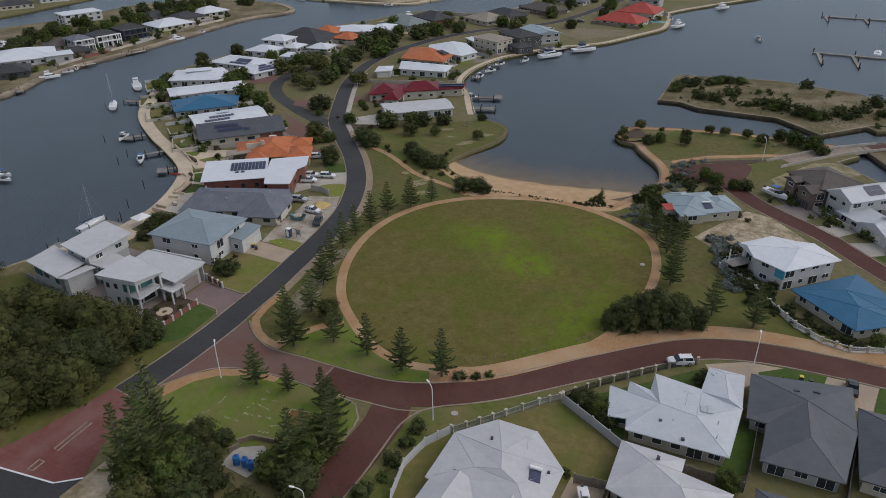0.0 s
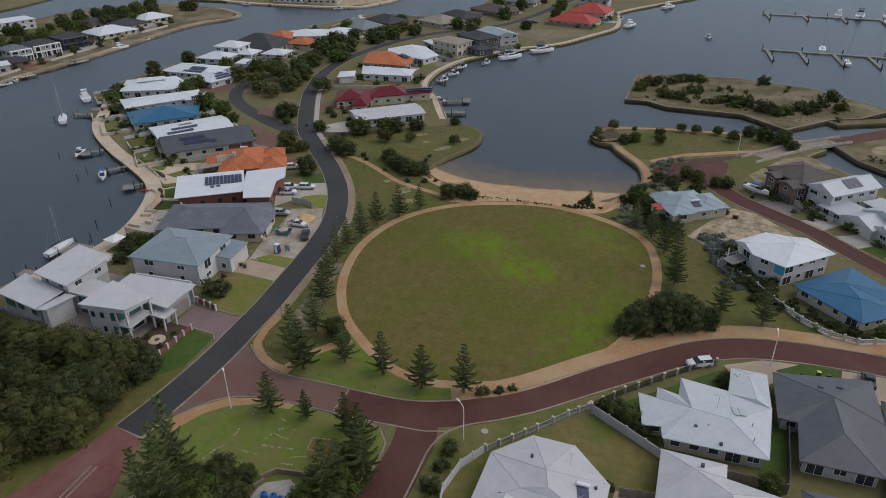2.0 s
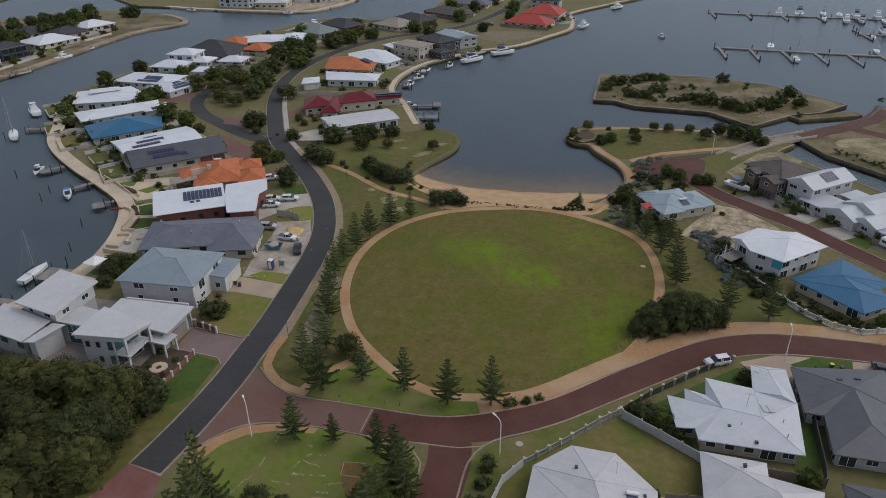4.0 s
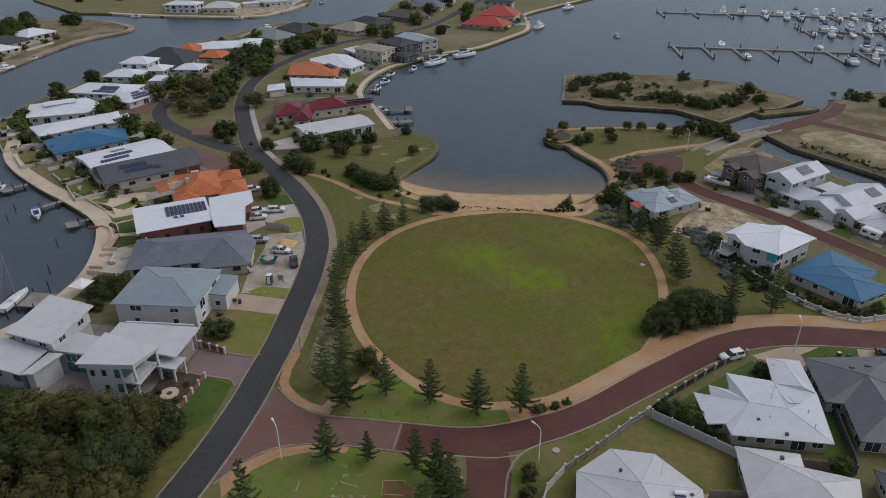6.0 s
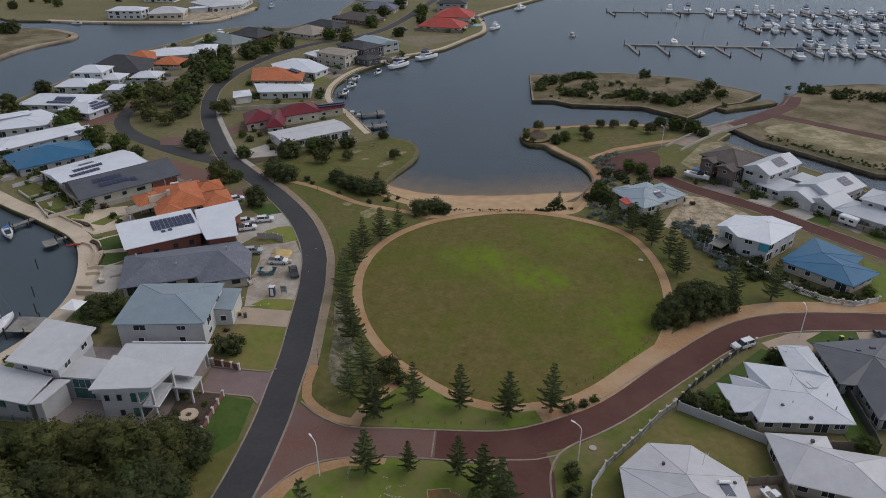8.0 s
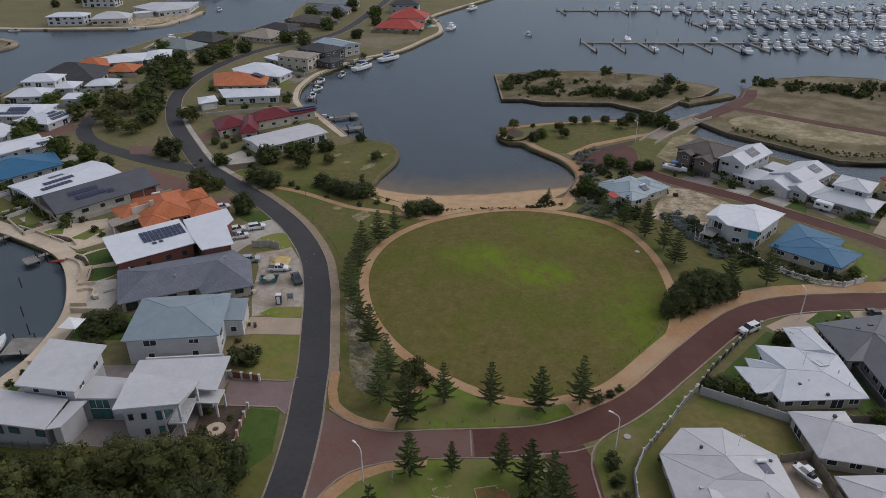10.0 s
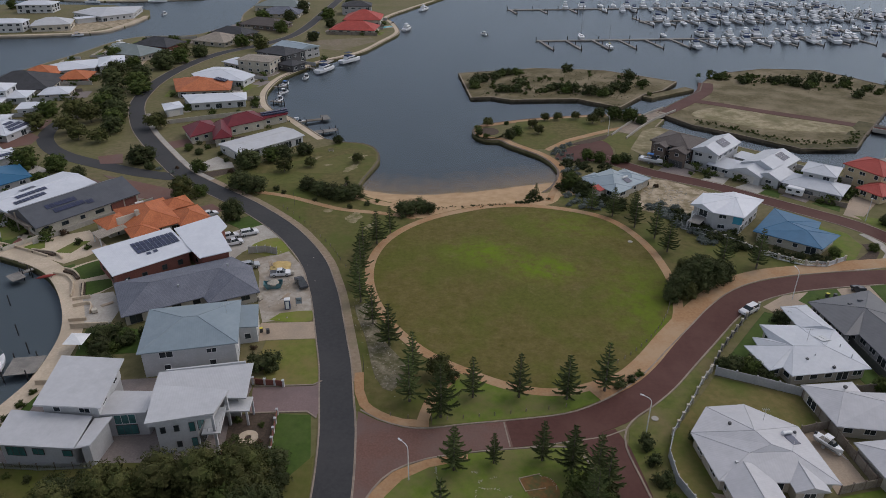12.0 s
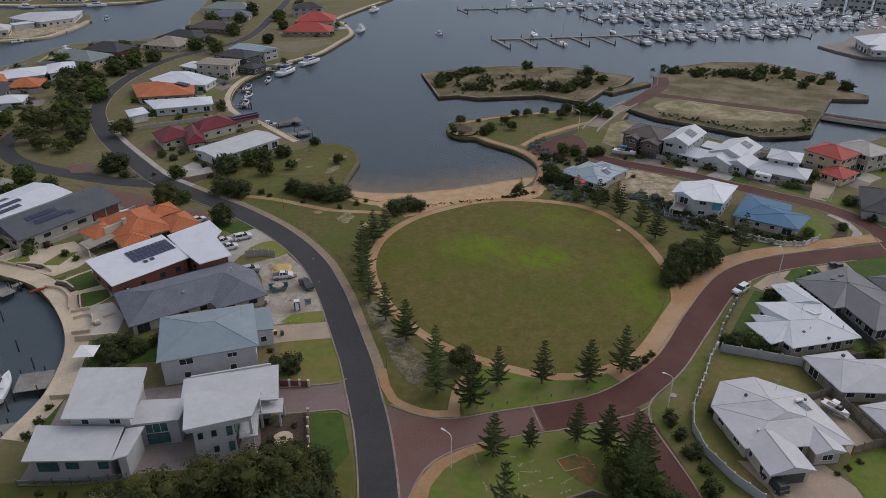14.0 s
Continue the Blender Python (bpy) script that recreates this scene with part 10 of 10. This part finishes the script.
for i in range(60):
    a = rnd.random()
    dark.append((16 + 14 * a + rnd.gauss(0, 1.2), 56 - 15 * a + rnd.gauss(0, 2.0), rnd.uniform(0.5, 1.2)))
for i in range(26):
    dark.append((20 + rnd.uniform(-3, 12), 70 + rnd.uniform(-4, 8), rnd.uniform(0.5, 1.2)))
for i in range(60):
    a = rnd.random()
    dark.append((-24.5 + 21 * a + rnd.gauss(0, 0.9), 38.9 + 5.6 * a - 1.8 * a * a + rnd.gauss(0, 0.5), rnd.uniform(0.1, 0.26)))
for i in range(46):
    a = rnd.random()
    dark.append((1.2 + 9.6 * a + rnd.gauss(0, 0.8), 43.6 + 3.4 * a + rnd.uniform(-1.0, 2.4) * (1 - abs(2 * a - 1)) * 1.4, rnd.uniform(0.18, 0.42)))
for i in range(18):
    a = 3.5 + 2.6 * i / 17
    dark.append((-4.9 + 5.0 * math.cos(a), 103.4 + 5.3 * math.sin(a), rnd.uniform(0.3, 0.42)))
joined("dune_shrubs", "low dark green shrubs between the park and the houses", "shrubs", DARK, dark)
joined("coastal_scrub", "dense silver-grey coastal scrub above the park path", "shrubs", SAGE, spots)
for x, y, s, k in ((17, 86.4, 0.9, 2), (19.4, 89.6, 0.8, 2), (22, 92.4, 0.8, 2), (15.6, 83.4, 0.7, 2), (5.4, 48.6, 0.9, 0), (4, 47.2, 0.6, 1), (7.4, 47.4, 0.6, 1), (17, 64, 0.8, 0), (18.6, 68.6, 0.8, 2), (19.4, 74, 0.8, 3),
                   (20, 79, 0.7, 2), (22, 72, 0.7, 0), (-8.6, 106.6, 1.1, 1), (-6, 100.4, 0.9, 1), (-8.4, 102.6, 0.8, 0), (2, 114.6, 0.7, 1), (50.6, 23.4, 0.9, 0), (54, 20, 0.9, 0), (57.4, 16.6, 0.9, 1), (60.6, 13.8, 0.8, 0), (63.6, 11.6, 0.8, 1),
                   (52.4, 24.6, 0.8, 0), (13.4, -36, 0.85, 0), (15.8, -34.2, 0.65, 0), (17.6, -32.6, 0.7, 1), (14.6, -50.8, 1.0, 0), (15, -54.4, 0.9, 0), (15.4, -58.6, 1.1, 0), (16, -62, 0.9, 1), (15.4, -66, 1.2, 0), (14.6, -70, 1.1, 0),
                   (22.6, -49.4, 0.8, 0), (23.6, -53.4, 0.8, 0), (24.2, -56.4, 0.6, 3), (38.8, -46.6, 0.6, 0), (36, -64, 0.4, 3), (38.4, -63, 0.5, 3), (41, -61.8, 0.5, 3), (-51.8, -32.6, 1.8, 0), (-50.2, -31.2, 1.4, 0), (-55.2, -26, 0.6, 3), (-54.4, -29, 0.5, 3),
                   (-52.4, -46.4, 0.6, 1), (-48.2, -47.4, 0.5, 1), (-51.6, -50.6, 0.5, 0), (-47.4, -51.6, 0.5, 3), (-52.6, -52.4, 0.6, 1), (-84, -22, 1.5, 0), (-80.6, -24, 1.5, 1), (-77.4, -21.8, 1.2, 0), (-86.4, -26, 1.2, 1), (-82, -27.4, 1.3, 1),
                   (-97.4, 9.4, 1.1, 0), (-100, 10.4, 0.9, 0), (-94.2, 12, 0.9, 1), (-106.4, 14, 0.8, 1), (-120, 21, 1.2, 0), (-126, 25, 1.1, 1), (-133, 28.6, 1.2, 0), (-141, 31, 1.1, 0), (-150, 35, 1.3, 1), (-160, 41, 1.4, 0), (-171, 49, 1.5, 0),
                   (-110, 16.6, 0.8, 0), (-116, 21.4, 0.9, 3), (-123, 18.6, 0.7, 1), (-90.6, -40, 0.6, 1), (-90.8, -43.6, 0.7, 1), (-91.4, -47, 0.6, 0), (-84, -59.6, 0.5, 1), (-80.4, -60.2, 0.5, 0), (-76.6, -60, 0.5, 1), (-72.6, -59.4, 0.6, 0),
                   (-104, 64, 0.6, 2), (-109, 66.6, 0.7, 2), (-113, 68.6, 0.7, 0), (-103.6, 67.6, 0.6, 3), (-86, 64.6, 0.8, 3), (-90, 74, 0.7, 0), (-94, 80, 0.7, 0), (-100, 86, 0.8, 1), (-104, 90, 0.7, 0), (-97, 92, 0.7, 0),
                   (71, 61, 0.8, 0), (74, 63.6, 0.8, 1), (60, 64, 0.7, 0), (55.8, 67, 0.6, 1), (45, 72, 0.5, 0), (40, 58, 0.7, 0), (42.6, 56.4, 0.7, 3), (70, 35.4, 0.7, 0), (97, 22, 0.9, 0), (62, -6, 0.4, 1), (75, -9, 0.5, 3), (73.4, -33, 0.6, 0),
                   (-45.5, 39.4, 0.6, 0), (-41, 41.6, 0.7, 0), (-38.4, 43.6, 0.6, 1), (-56, 44, 0.5, 0), (-66, 49, 0.6, 0), (-68.6, 51.4, 0.7, 0), (-48.6, 56, 0.7, 0), (-49.4, 60, 0.7, 1)):
    plant(BUSHES[k], x, y, s, rise=rnd.uniform(0.8, 1.1))
# far banks
for i in range(70):
    a = rnd.random()
    x, y = -300 - 45 * rnd.random() - 20 * a, 30 + 200 * a
    plant(GREENS[i % 2], x, y, rnd.uniform(0.7, 1.3), label="rounded green tree on the far bank", group="far bank trees")
for i in range(26):
    x, y = rnd.uniform(-400, -225), rnd.choice((rnd.uniform(300, 376), rnd.uniform(425, 460)))
    if x > -322 and y < 376:
        continue
    plant(GREENS[i % 2], x, y, rnd.uniform(0.6, 1.0), label="rounded green tree on the far bank", group="far bank trees")
for i in range(14):
    f = i / 14
    plant(BUSHES[0], -262 - 34 * f - 8 * rnd.random(), 22 + 180 * f, rnd.uniform(0.9, 1.5), label="dark green shrub on the canal bank", group="far bank trees")

# dry tussocks: one scattered sheet each
def tussocks(label, spots, mat):
    bm = bmesh.new()
    for x, y, s in spots:
        for _ in range(5):
            a, t = rnd.random() * 6.28, rnd.uniform(0.3, 0.8) * s
            d = Vector((math.cos(a), math.sin(a), 0))
            w = Vector((-d.y, d.x, 0)) * 0.22 * s
            c = Vector((x, y, 0.02))
            bm.faces.new([bm.verts.new(p) for p in (c - w, c + w, c + d * t * 0.8 + Vector((0, 0, t)))])
    return tagged(new("grass_tussocks", mesh_of(bm, mat, "grass_tussocks")), label, "grass", "", "stuff")


def scatter(n, x0, x1, y0, y1, keep, s=(0.25, 0.6)):
    out = []
    while len(out) < n:
        x, y = rnd.uniform(x0, x1), rnd.uniform(y0, y1)
        if keep(x, y) and noise.noise((x * 0.12, y * 0.12, 3)) > -0.15:
            out.append((x, y, rnd.uniform(*s)))
    return out


def inside(poly):
    def test(x, y):
        c = False
        for (x0, y0), (x1, y1) in zip(poly, poly[1:] + poly[:1]):
            if (y0 > y) != (y1 > y) and x < (x1 - x0) * (y - y0) / (y1 - y0) + x0:
                c = not c
        return c
    return test


tussocks("dry straw-coloured tussock grass on the island", scatter(1600, -14, 80, 138, 201, inside([(-13, 188), (-8, 152), (34, 151.4), (48.6, 140), (60, 157), (78, 178), (52, 196), (22, 199)])), M["straw"])
tussocks("dry straw-coloured tussock grass on vacant land", scatter(2200, 64, 172, 94, 200, inside([(76, 152), (90, 158), (100, 144), (136, 124), (150, 140), (162, 148), (170, 170), (153, 198), (130, 200), (106, 190)]), (0.12, 0.28)), M["straw"])

for p in PINES + GUMS + GREENS + BUSHES + [SMALL, SAGE, DARK] + list(FAR.values()) + BOATS + CARS + [LAMP]:
    for o in list(p.children_recursive) + [p]:
        bpy.data.objects.remove(o)
